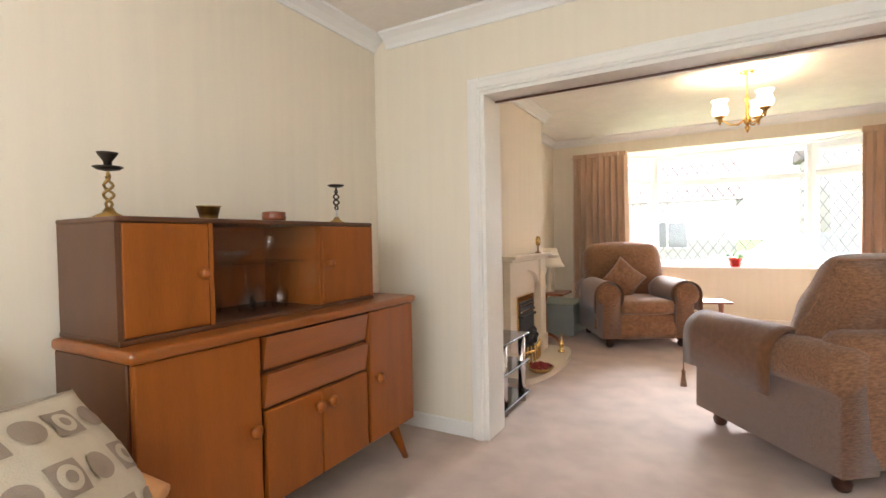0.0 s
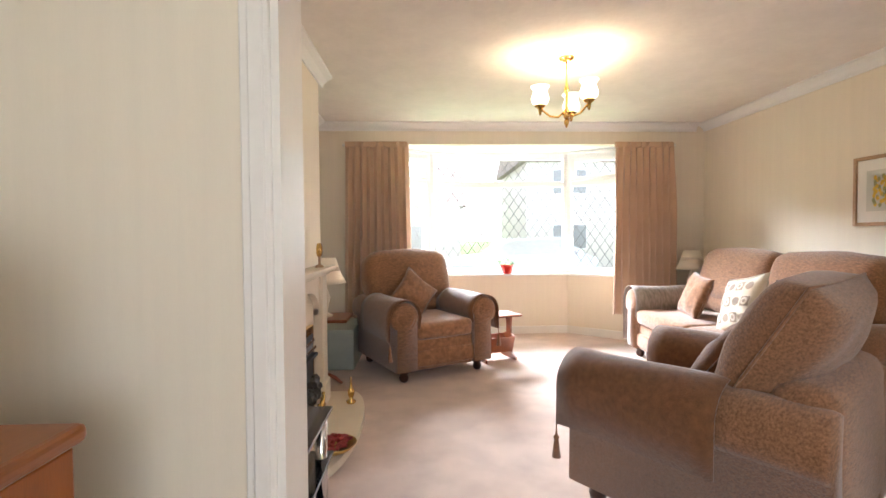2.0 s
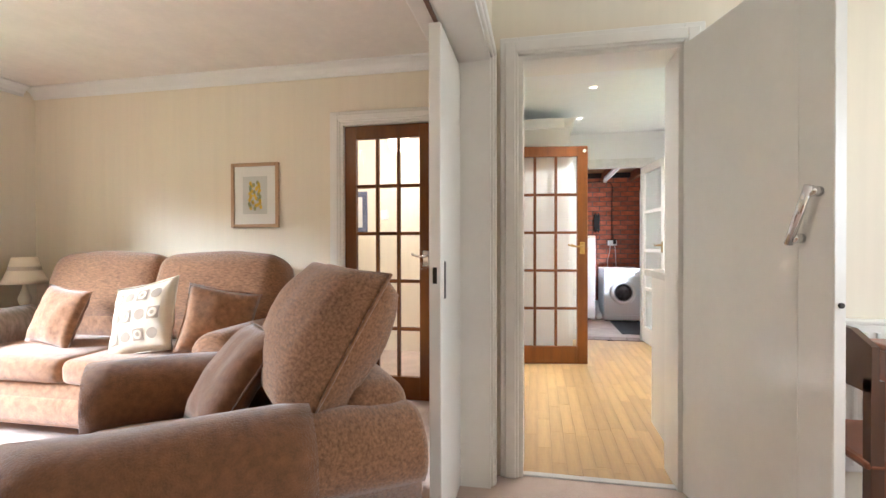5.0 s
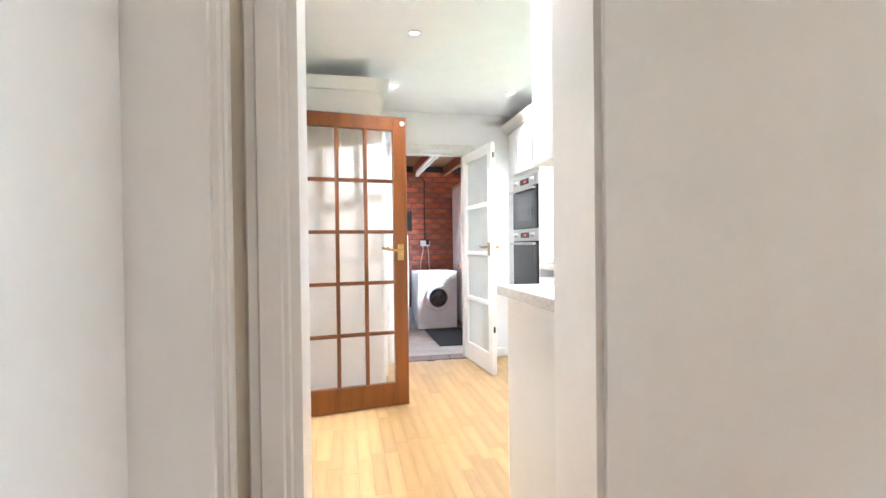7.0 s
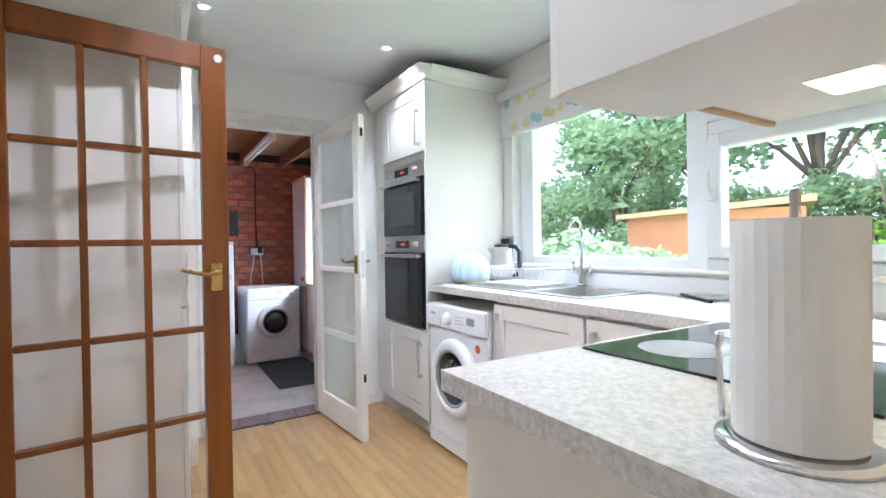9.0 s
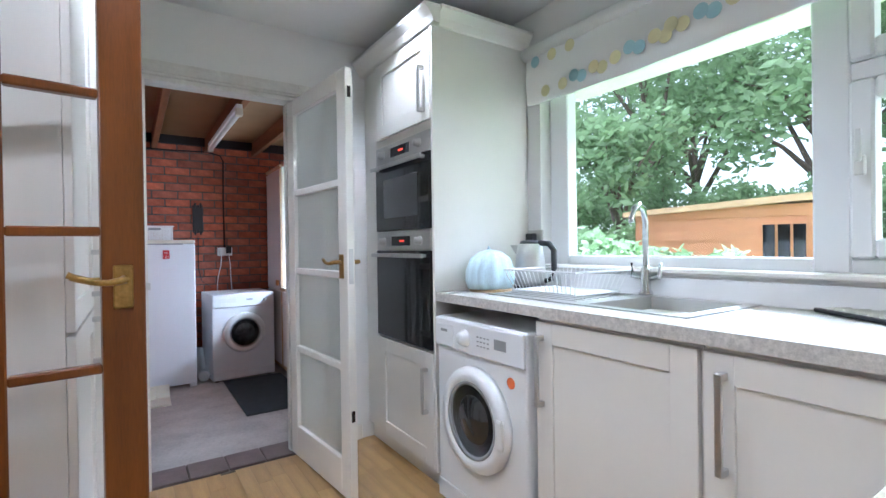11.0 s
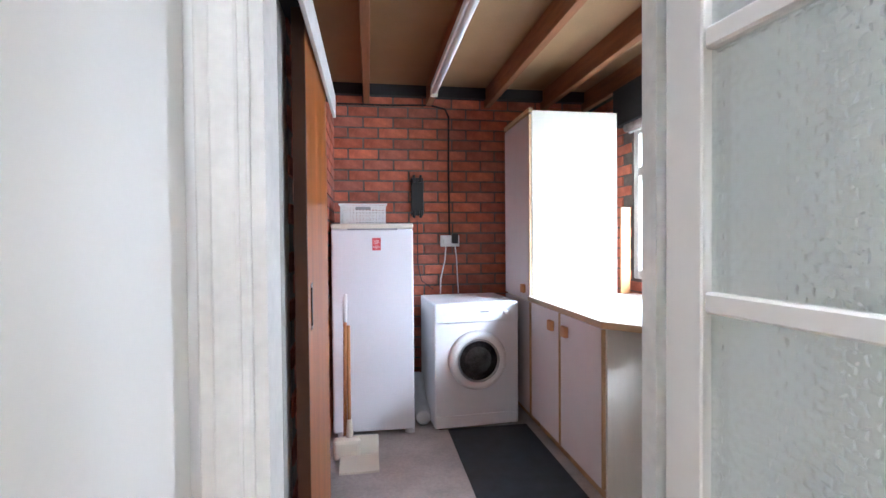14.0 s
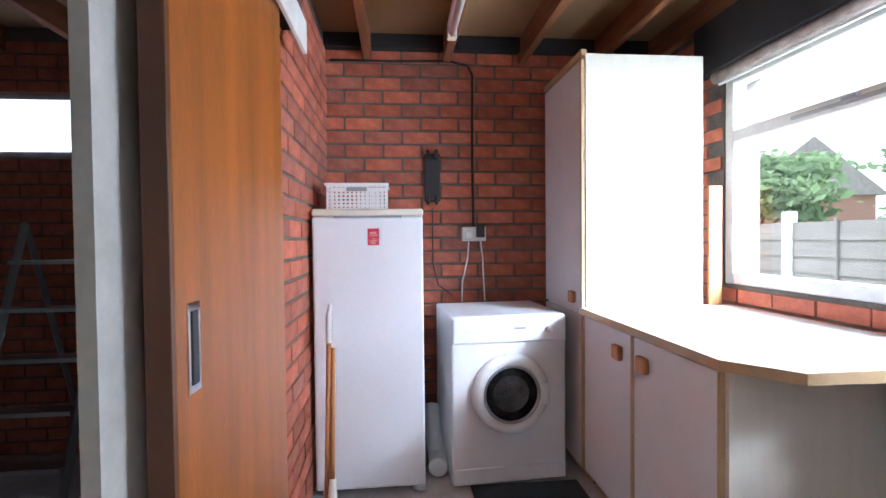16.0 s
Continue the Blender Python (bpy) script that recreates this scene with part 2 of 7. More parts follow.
tarmac = mat("asphalt", (0.12, 0.12, 0.12), 0.9, vary=0.2, scale=6, bump=0.5, bscale=90)
fence_mat = mat("weathered fence boards", (0.20, 0.18, 0.165), 0.85, vary=0.2, scale=5, bump=0.4, stretch=(0.5, 1, 5))
bark = mat("bark", (0.12, 0.09, 0.065), 0.9, vary=0.3, scale=8, bump=0.8, bscale=30)
foliage = mat("tree foliage", (0.25, 0.36, 0.18), 0.6, vary=0.5, scale=3, bump=0)
foliage_b = mat("bright conifer foliage", (0.26, 0.48, 0.06), 0.6, vary=0.4, scale=4, bump=0)
far_pane = mat("far window pane", (0.30, 0.32, 0.34), 0.2, vary=0.1, bump=0)
lead = mat("lead strip", (0.30, 0.30, 0.31), 0.5, 0.0, vary=0.1, bump=0)
green_dark = mat("sage box", (0.30, 0.34, 0.31), 0.7, vary=0.1, bump=0.1)
car_blue = mat("silver blue car paint", (0.38, 0.44, 0.50), 0.15, vary=0.05, bump=0, coat=0.8)
for m_ in (foliage, foliage_b):
    # leaves let part of the light through
    n_ = m_.node_tree
    tr_, mx_ = n_.nodes.new("ShaderNodeBsdfTranslucent"), n_.nodes.new("ShaderNodeMixShader")
    mx_.inputs[0].default_value = 0.5
    b_ = n_.nodes["Principled BSDF"]
    n_.links.new(b_.inputs["Base Color"].links[0].from_socket, tr_.inputs["Color"])
    n_.links.new(b_.outputs[0], mx_.inputs[1])
    n_.links.new(tr_.outputs[0], mx_.inputs[2])
    n_.links.new(mx_.outputs[0], n_.nodes["Material Output"].inputs[0])
clear = glass("clear pane")
vase_glass = glass("drinking glass", (0.98, 0.985, 0.99))
tint = glass("smoked pane", (0.72, 0.70, 0.66))

obscure = bpy.data.materials.new("obscured pane")
obscure.use_nodes = True
ob_n = obscure.node_tree
ob_b = ob_n.nodes["Principled BSDF"]
ob_b.inputs["Base Color"].default_value = (0.86, 0.95, 0.92, 1)
ob_b.inputs["Transmission Weight"].default_value = 0.88
ob_b.inputs["Roughness"].default_value = 0.22
ob_b.inputs["IOR"].default_value = 1.45
ob_t, ob_s, ob_c = (ob_n.nodes.new("ShaderNode" + k) for k in ("TexCoord", "SeparateXYZ", "CombineXYZ"))
ob_w, ob_v, ob_p = (ob_n.nodes.new("ShaderNode" + k) for k in ("TexNoise", "TexBrick", "Bump"))
ob_d = ob_n.nodes.new("ShaderNodeVectorMath")
ob_w.inputs["Scale"].default_value = 45
ob_d.operation = "MULTIPLY_ADD"
ob_d.inputs[1].default_value = (0.014, 0.014, 0.0)
for k, v in (("Scale", 1.0), ("Mortar Size", 0.004), ("Mortar Smooth", 1.0), ("Brick Width", 0.026), ("Row Height", 0.015), ("Bias", 0.0)):
    ob_v.inputs[k].default_value = v
for k, v in (("Color1", 0.45), ("Color2", 1.0), ("Mortar", 0.0)):
    ob_v.inputs[k].default_value = (v, v, v, 1)
ob_p.inputs["Strength"].default_value, ob_p.inputs["Distance"].default_value = 1.0, 0.006
ob_n.links.new(ob_t.outputs["Object"], ob_s.inputs[0])
ob_n.links.new(ob_s.outputs["X"], ob_c.inputs["X"])
ob_n.links.new(ob_s.outputs["Z"], ob_c.inputs["Y"])
ob_n.links.new(ob_c.outputs[0], ob_w.inputs["Vector"])
ob_n.links.new(ob_w.outputs["Color"], ob_d.inputs[0])
ob_n.links.new(ob_c.outputs[0], ob_d.inputs[2])
ob_n.links.new(ob_d.outputs[0], ob_v.inputs["Vector"])
ob_n.links.new(ob_v.outputs["Color"], ob_p.inputs["Height"])
ob_n.links.new(ob_p.outputs[0], ob_b.inputs["Normal"])


# ---------- mesh helpers ----------
def part(name, bm, material, parent=None, label="", smooth=False, m=None):
    me = bpy.data.meshes.new(name)
    bm.normal_update()
    bm.to_mesh(me)
    bm.free()
    me.materials.append(material)
    if smooth:
        for p in me.polygons:
            p.use_smooth = True
    ob = new(name, me)
    if m is not None:
        ob.matrix_world = m
    if parent is not None:
        ob.parent = parent
    if label:
        ob["label"] = label
    return ob


def structure(ob, label, category):
    return tagged(ob, label, category, kind="structure")


def thing(name, label, category, x=0, y=0, z=0, rz=0, group="", rx=0, ry=0):
    ob = new(name)
    ob.empty_display_size = 0.1
    ob.matrix_world = pose(x, y, z, rx, ry, rz)
    return tagged(ob, label, category, group)


def box(bm, x0, y0, z0, x1, y1, z1, bev=0.0, seg=2):
    r = bmesh.ops.create_cube(bm, size=1)
    vs = r["verts"]
    for v in vs:
        v.co = Vector(((x0 + x1) / 2 + v.co.x * (x1 - x0), (y0 + y1) / 2 + v.co.y * (y1 - y0), (z0 + z1) / 2 + v.co.z * (z1 - z0)))
    if bev:
        es = list({e for v in vs for e in v.link_edges})
        bmesh.ops.bevel(bm, geom=es, offset=bev, segments=seg, profile=0.5, affect="EDGES")
    return bm


def bx(x0, y0, z0, x1, y1, z1, bev=0.0, seg=2):
    return box(bmesh.new(), x0, y0, z0, x1, y1, z1, bev, seg)


def lathe(prof, x=0, y=0, z=0, n=24, bm=None, cap=True):
    """Turned shape about the vertical: prof is rows of radius and height."""
    bm = bm or bmesh.new()
    rings = [[bm.verts.new((x + r * math.cos(2 * math.pi * i / n), y + r * math.sin(2 * math.pi * i / n), z + h)) for i in range(n)] for r, h in prof]
    for a, b in zip(rings, rings[1:]):
        for i in range(n):
            bm.faces.new((a[i], a[(i + 1) % n], b[(i + 1) % n], b[i]))
    for ring, flip in ((rings[0], True), (rings[-1], False)):
        if cap:
            bm.faces.new(ring[::-1] if flip else ring)
    return bm


def tube(pts, r, n=8, bm=None):
    """Round bar along a line of points."""
    bm = bm or bmesh.new()
    pts = [Vector(p) for p in pts]
    rings = []
    for i, p in enumerate(pts):
        d = (pts[min(i + 1, len(pts) - 1)] - pts[max(i - 1, 0)]).normalized()
        a = d.cross(Vector((0, 0, 1)) if abs(d.z) < 0.9 else Vector((1, 0, 0))).normalized()
        b = d.cross(a)
        rr = r[i] if isinstance(r, (list, tuple)) else r
        rings.append([bm.verts.new(p + rr * (math.cos(2 * math.pi * k / n) * a + math.sin(2 * math.pi * k / n) * b)) for k in range(n)])
    for a, b in zip(rings, rings[1:]):
        for k in range(n):
            bm.faces.new((a[k], a[(k + 1) % n], b[(k + 1) % n], b[k]))
    bm.faces.new(rings[0][::-1])
    bm.faces.new(rings[-1])
    return bm


def prism(poly, a0, a1, axis="y", bm=None):
    """A flat outline pushed along an axis. poly: pairs in the two other axes, in order x, y, z."""
    bm = bm or bmesh.new()
    def at(p, a):
        return {"x": (a, p[0], p[1]), "y": (p[0], a, p[1]), "z": (p[0], p[1], a)}[axis]
    A, B = [bm.verts.new(at(p, a0)) for p in poly], [bm.verts.new(at(p, a1)) for p in poly]
    n = len(poly)
    for i in range(n):
        bm.faces.new((A[i], A[(i + 1) % n], B[(i + 1) % n], B[i]))
    bm.faces.new(A[::-1])
    bm.faces.new(B)
    bmesh.ops.recalc_face_normals(bm, faces=bm.faces[:])
    return bm


def pillow(w, h, d, n=14, pinch=0.10, seed=0, power=0.45):
    """Stuffed cushion standing in x and z, thick along y, with drawn-in edges."""
    bm = bmesh.new()
    grid = {}
    for s in (-1, 1):
        for i in range(n + 1):
            for j in range(n + 1):
                u, v = 2 * i / n - 1, 2 * j / n - 1
                edge = i in (0, n) or j in (0, n)
                if s == 1 and edge:
                    grid[s, i, j] = grid[-1, i, j]
                    continue
                t = max(0.0, (1 - u * u) * (1 - v * v)) ** power
                px = u * w / 2 * (1 - pinch * (1 - v * v) * abs(u))
                pz = v * h / 2 * (1 - pinch * (1 - u * u) * abs(v))
                wob = 0.012 * noise.noise(Vector((u * 2.3 + seed * 7, v * 2.3, s * 3.0)))
                grid[s, i, j] = bm.verts.new((px, s * t * d / 2 + (0 if edge else wob), pz))
    for s in (-1, 1):
        for i in range(n):
            for j in range(n):
                q = (grid[s, i, j], grid[s, i + 1, j], grid[s, i + 1, j + 1], grid[s, i, j + 1])
                bm.faces.new(q if s == -1 else q[::-1])
    return bm


def soft_box(x0, y0, z0, x1, y1, z1, r=0.06, bulge=0.02, seed=0):
    """Upholstered block: deep rounded edges and gently swollen faces."""
    bm = bx(x0, y0, z0, x1, y1, z1, min(r, 0.48 * min(x1 - x0, y1 - y0, z1 - z0)), 4)
    bmesh.ops.subdivide_edges(bm, edges=[e for e in bm.edges if e.calc_length() > 0.1], cuts=5, use_grid_fill=True)
    c = Vector(((x0 + x1) / 2, (y0 + y1) / 2, (z0 + z1) / 2))
    hx, hy, hz = (x1 - x0) / 2, (y1 - y0) / 2, (z1 - z0) / 2
    bm.normal_update()
    moves = []
    for v in bm.verts:
        p = v.co - c
        k = (1 - min(1, abs(p.x) / hx) ** 2, 1 - min(1, abs(p.y) / hy) ** 2, 1 - min(1, abs(p.z) / hz) ** 2)
        moves.append((v, v.normal * (bulge * max(k[0] * k[1], k[1] * k[2], k[0] * k[2]) + 0.006 * noise.noise(v.co * 5 + Vector((seed * 3, 0, 0))))))
    for v, d in moves:
        v.co += d
    return bm


def slab_wall(name, axis, p0, p1, a0, a1, z0, z1, holes, material, label):
    """Wall between two planes, with openings (a0, a1, z0, z1) right through it."""
    bm = bmesh.new()
    As = sorted({a0, a1, *[h[i] for h in holes for i in (0, 1)]})
    Zs = sorted({z0, z1, *[h[i] for h in holes for i in (2, 3)]})
    for u0, u1 in zip(As, As[1:]):
        for w0, w1 in zip(Zs, Zs[1:]):
            c, d = (u0 + u1) / 2, (w0 + w1) / 2
            if any(h[0] < c < h[1] and h[2] < d < h[3] for h in holes):
                continue
            if axis == "y":
                box(bm, u0, p0, w0, u1, p1, w1)
            else:
                box(bm, p0, u0, w0, p1, u1, w1)
    return structure(part(name, bm, material), label, "wall")

# ---------- the large structure ----------
H = 2.395
structure(part("floor_living", bx(-1.76, -1.4, -0.10, 1.54, 6.9, 0.0), carpet), "beige carpet over living and dining room", "floor")
structure(part("floor_living_side", bx(1.54, 2.6, -0.10, 2.44, 6.9, 0.0), carpet), "beige carpet of the living room", "floor")
structure(part("floor_hall", bx(2.44, 2.6, -0.10, 4.96, 5.2, -0.002), carpet), "beige carpet in the hall", "floor")
structure(part("ceiling_living", bx(-1.9, -1.5, H, 5.0, 7.2, H + 0.1), ceil_mat), "stippled cream ceiling of living and dining room", "ceiling")
slab_wall("wall_party", "x", -1.90, -1.76, -1.5, 7.0, -0.1, H, [], wall_cream, "cream striped wallpaper on the party wall")
slab_wall("wall_dining_back", "y", -1.52, -1.40, -1.76, 1.5, -0.1, H, [(-1.0, 1.0, 0.9, 2.1)], wall_cream, "cream rear wall of the dining room")
slab_wall("wall_between", "y", 2.385, 2.60, -1.76, 1.74, -0.1, H, [(-1.03, 1.40, -0.1, 1.95)], wall_cream, "cream wall with a wide opening between dining and living room")
slab_wall("wall_dining_kitchen", "x", 1.52, 1.74, -1.52, 2.385, -0.1, H, [(1.54, 2.26, -0.1, 1.99)], wall_cream, "cream wall with the kitchen doorway")
slab_wall("wall_hall", "x", 2.44, 2.56, 2.60, 6.9, -0.1, H, [(2.88, 3.56, -0.1, 1.98)], wall_cream, "cream wall with a glazed door to the hall")
slab_wall("wall_kitchen_hall", "y", 2.47, 2.60, 1.74, 4.96, -0.1, H, [(2.93, 3.70, -0.1, 2.03)], wall_white, "white kitchen wall with the hall doorway")
slab_wall("wall_kitchen_utility", "x", 4.96, 5.06, -0.3, 5.2, -0.2, H, [(0.96, 1.712, -0.2, 2.01)], wall_white, "white kitchen wall with the utility doorway")
slab_wall("wall_kitchen_window", "y", -0.25, -0.03, 1.74, 4.96, -0.2, H, [(2.0, 4.05, 1.06, 2.14)], wall_white, "white kitchen wall with a wide window")
slab_wall("wall_hall_far", "y", 5.2, 5.3, 2.56, 5.17, -0.1, H, [], wall_cream, "cream wall at the end of the hall")
structure(part("ceiling_kitchen", bx(1.74, -0.03, 2.386, 4.96, 2.47, 2.394), ceil_k), "smooth white kitchen ceiling", "ceiling")

# chimney breast
structure(part("chimney_breast", bx(-1.76, 3.3, 0, -1.42, 4.70, H), wall_cream), "cream papered chimney breast", "wall")

# bay
BAY = [(-1.15, 6.27), (-0.55, 6.80), (1.08, 6.80), (1.72, 6.27)]
OUT = [(-1.28, 6.45), (-0.62, 7.02), (1.15, 7.02), (1.85, 6.45)]
slab_wall("wall_front_a", "y", 6.27, 6.45, -1.76, -1.15, -0.1, H, [], wall_cream, "cream front wall beside the bay")
slab_wall("wall_front_b", "y", 6.27, 6.45, 1.72, 2.44, -0.1, H, [], wall_cream, "cream front wall beside the bay")
for i in range(3):
    a, b, c, d = BAY[i], BAY[i + 1], OUT[i + 1], OUT[i]
    structure(part(f"wall_bay_{i + 1}", prism([a, b, c, d], -0.1, 0.70, "z"), wall_cream), "low cream wall under the bay window", "wall")
structure(part("wall_bay_header", bx(-1.15, 6.27, 2.17, 1.72, 6.37, H), wall_cream), "cream header above the bay", "wall")
structure(part("ceiling_bay", prism([(-1.3, 6.37), (1.9, 6.37), (1.9, 6.5), (1.2, 7.1), (-0.68, 7.1), (-1.3, 6.5)], 2.19, 2.30, "z"), ceil_k), "white soffit of the bay", "ceiling")


def coving(name, axis, wall, side, a0, a1, size=0.085):
    poly = [(wall, H), (wall + side * size, H), (wall + side * size, H - 0.015), (wall + side * size * 0.55, H - size * 0.42), (wall + side * size * 0.22, H - size * 0.75), (wall + side * 0.012, H - size), (wall, H - size)]
    structure(part(name, prism(poly, a0, a1, axis), wall_white), "white plaster coving", "trim")


coving("coving_a", "y", -1.76, 1, -1.4, 2.385)
coving("coving_b", "x", 2.385, -1, -1.66, 1.52)
coving("coving_c", "y", 1.52, -1, -1.4, 2.285)
coving("coving_d", "y", 2.44, -1, 2.60, 6.27)
coving("coving_e", "x", 6.27, -1, -1.76, 2.34)
coving("coving_f", "y", -1.42, 1, 3.2, 4.80)
coving("coving_g", "x", 4.70, 1, -1.76, -1.42)
coving("coving_h", "y", -1.76, 1, 4.8, 6.17)
coving("coving_i", "x", 2.60, 1, -1.76, 2.34)


def skirting(name, x0, y0, x1, y1, h=0.09):
    structure(part(name, bx(x0, y0, 0, x1, y1, h, 0.006, 1), gloss_white), "white painted skirting board", "baseboard")


skirting("baseboard_a", -1.76, -1.4, -1.742, 2.385)
skirting("baseboard_b", -1.742, 2.367, -1.108, 2.385)
skirting("baseboard_c", 2.422, 3.65, 2.44, 6.27)
skirting("baseboard_d", -1.76, 6.252, -1.15, 6.27)
skirting("baseboard_e", 1.72, 6.252, 2.422, 6.27)
skirting("baseboard_f", 4.94, 0.60, 4.96, 0.885)
skirting("baseboard_g", 2.40, 5.182, 4.96, 5.20)
for i in range(3):
    a, b = Vector(BAY[i]), Vector(BAY[i + 1])
    t = (b - a).normalized()
    n = Vector((t.y, -t.x)) * 0.018
    structure(part(f"baseboard_bay_{i + 1}", prism([a, b, b + n, a + n], 0, 0.09, "z"), gloss_white), "white painted skirting board", "baseboard")


def architrave(name, axis, face, side, a0, a1, ztop, w=0.09, t=0.02, material=gloss_white):
    """Moulded frame round an opening on one face of a wall."""
    bm = bmesh.new()
    for k, (ins, th) in enumerate(((0.0, t), (0.022, t + 0.008))):
        f0, f1 = sorted((face, face + side * th))
        for u0, u1, z0, z1 in ((a0 - w + ins, a0 - ins * 0.6, 0, ztop + w - ins), (a1 + ins * 0.6, a1 + w - ins, 0, ztop + w - ins), (a0 - ins * 0.6, a1 + ins * 0.6, ztop + ins * 0.6, ztop + w - ins)):
            if axis == "y":
                box(bm, u0, f0, z0, u1, f1, z1, 0.004, 1)
            else:
                box(bm, f0, u0, z0, f1, u1, z1, 0.004, 1)
    structure(part(name, bm, material), "white gloss painted door architrave", "trim")


def lining(name, axis, p0, p1, a0, a1, ztop, t=0.02, material=gloss_white):
    bm = bmesh.new()
    for u0, u1, z0, z1 in ((a0, a0 + t, 0.001, ztop - t), (a1 - t, a1, 0.001, ztop - t), (a0, a1, ztop - t, ztop)):
        if axis == "y":
            box(bm, u0, p0, z0, u1, p1, z1)
        else:
            box(bm, p0, u0, z0, p1, u1, z1)
    structure(part(name, bm, material), "white gloss painted door lining", "trim")


architrave("trim_opening", "y", 2.385, -1, -1.03, 1.40, 1.95, 0.075)
lining("trim_opening_lining", "y", 2.380, 2.605, -1.03, 1.40, 1.95)
architrave("trim_opening_living", "y", 2.60, 1, -1.03, 1.40, 1.95, 0.07)
structure(part("trim_sliding_track", bx(-1.008, 2.530, 1.920, 1.378, 2.545, 1.9285), sb_dark), "brown sliding door track", "trim")
architrave("trim_kitchen_door", "x", 1.52, -1, 1.54, 2.26, 1.99, 0.085)
lining("trim_kitchen_lining", "x", 1.515, 1.745, 1.54, 2.26, 1.99)
architrave("trim_hall_door", "x", 2.44, -1, 2.88, 3.56, 1.98, 0.075)
lining("trim_hall_lining", "x", 2.435, 2.565, 2.88, 3.56, 1.98)
architrave("trim_kitchen_hall", "y", 2.47, -1, 2.93, 3.70, 2.03, 0.06)
lining("trim_kitchen_hall_lining", "y", 2.465, 2.605, 2.93, 3.70, 2.03)
architrave("trim_utility_door", "x", 4.96, -1, 0.96, 1.712, 2.01, 0.075, material=worn_white)
lining("trim_utility_lining", "x", 4.955, 5.065, 0.96, 1.712, 2.01, material=worn_white)
structure(part("trim_utility_stop", bx(5.022, 0.987, 0.002, 5.068, 1.012, 1.985), worn_white), "worn white door stop on the hinge side", "trim")
structure(part("trim_kitchen_threshold", bx(1.53, 1.56, 0.0, 1.57, 2.24, 0.008, 0.003, 1), steel), "metal carpet threshold strip", "trim")

# ---------- kitchen floor of boards, utility floor ----------
kf = structure(part("floor_kitchen", bx(1.57, -0.03, -0.12, 4.96, 2.47, -0.012), laminate), "light oak laminate floor in the kitchen", "floor")
structure(part("floor_utility", bx(5.06, -0.55, -0.30, 8.2, 4.6, -0.14), concrete), "bare grey concrete utility and garage floor", "floor")
structure(part("utility_step", bx(4.96, 0.966, -0.13, 5.19, 1.711, -0.012), mortar), "mortar bed of the tiled threshold step", "floor")


# ---------- windows ----------
def pane(name, parent, co, material=clear):
    bm = bmesh.new()
    bm.faces.new([bm.verts.new(c) for c in co])
    ob = part(name, bm, material, parent)
    ob.visible_shadow = False
    return ob


def window_bay(name, a, b, lattice, label):
    """One light of the bay between two plan points: frame, transom, two leaded panes."""
    a, b = Vector((*a, 0)), Vector((*b, 0))
    d = b - a
    w = d.length
    ob = thing(name, label, "window", a.x, a.y, 0, math.degrees(math.atan2(d.y, d.x)))
    ob["kind"] = "structure"
    bm = bmesh.new()
    for x0, x1, z0, z1 in ((0, 0.06, 0.72, 2.19), (w - 0.06, w, 0.72, 2.19), (0.06, w - 0.06, 0.72, 0.79), (0.06, w - 0.06, 2.10, 2.19), (0.06, w - 0.06, 1.77, 1.84)):
        box(bm, x0, -0.035, z0, x1, 0.035, z1, 0.006, 1)
    part("frame", bm, pvc, ob)
    if w < 1.2:
        bm = bmesh.new()
        for x0, x1, z0, z1 in ((0.06, 0.11, 1.84, 2.10), (w - 0.11, w - 0.06, 1.84, 2.10), (0.11, w - 0.11, 1.84, 1.885), (0.11, w - 0.11, 2.055, 2.10)):
            box(bm, x0, -0.05, z0, x1, 0.02, z1, 0.006, 1)
        box(bm, w / 2 - 0.05, -0.062, 1.858, w / 2 + 0.05, -0.05, 1.872, 0.003, 1)
        part("casement", bm, pvc, ob)
    for z0, z1 in ((0.79, 1.77), (1.84, 2.10)):
        pane("pane", ob, [(0.06, 0.0, z0), (w - 0.06, 0.0, z0), (w - 0.06, 0.0, z1), (0.06, 0.0, z1)])
        bm = bmesh.new()
        px, pz = 0.115, 0.165
        for s in (1, -1):
            for k in range(-40, 60):
                # strip x = k*px + s*(z - z0)*px/pz, cut to the pane
                pts = []
                for z in (z0, z1):
                    pts.append((k * px + s * (z - z0) * px / pz, z))
                (xa, za), (xb, zb) = pts
                lo, hi = 0.0, 1.0
                dx = xb - xa
                for lim, sign in ((0.06, 1), (w - 0.06, -1)):
                    f0, f1 = sign * (xa - lim), sign * (xb - lim)
                    if f0 < 0 and f1 < 0:
                        lo, hi = 1, 0
                    elif f0 < 0:
                        lo = max(lo, f0 / (f0 - f1))
                    elif f1 < 0:
                        hi = min(hi, f0 / (f0 - f1))
                if hi - lo < 0.02:
                    continue
                p = [Vector((xa + dx * q, -0.003, za + (zb - za) * q)) for q in (lo, hi)]
                n = Vector((-(p[1] - p[0]).z, 0, (p[1] - p[0]).x)).normalized() * 0.0035
                vs = [bm.verts.new(v) for v in (p[0] - n, p[0] + n, p[1] + n, p[1] - n)]
                bm.faces.new(vs)
        part("lead_lattice", bm, lead, ob, "grey leaded diamond lattice")
    return ob


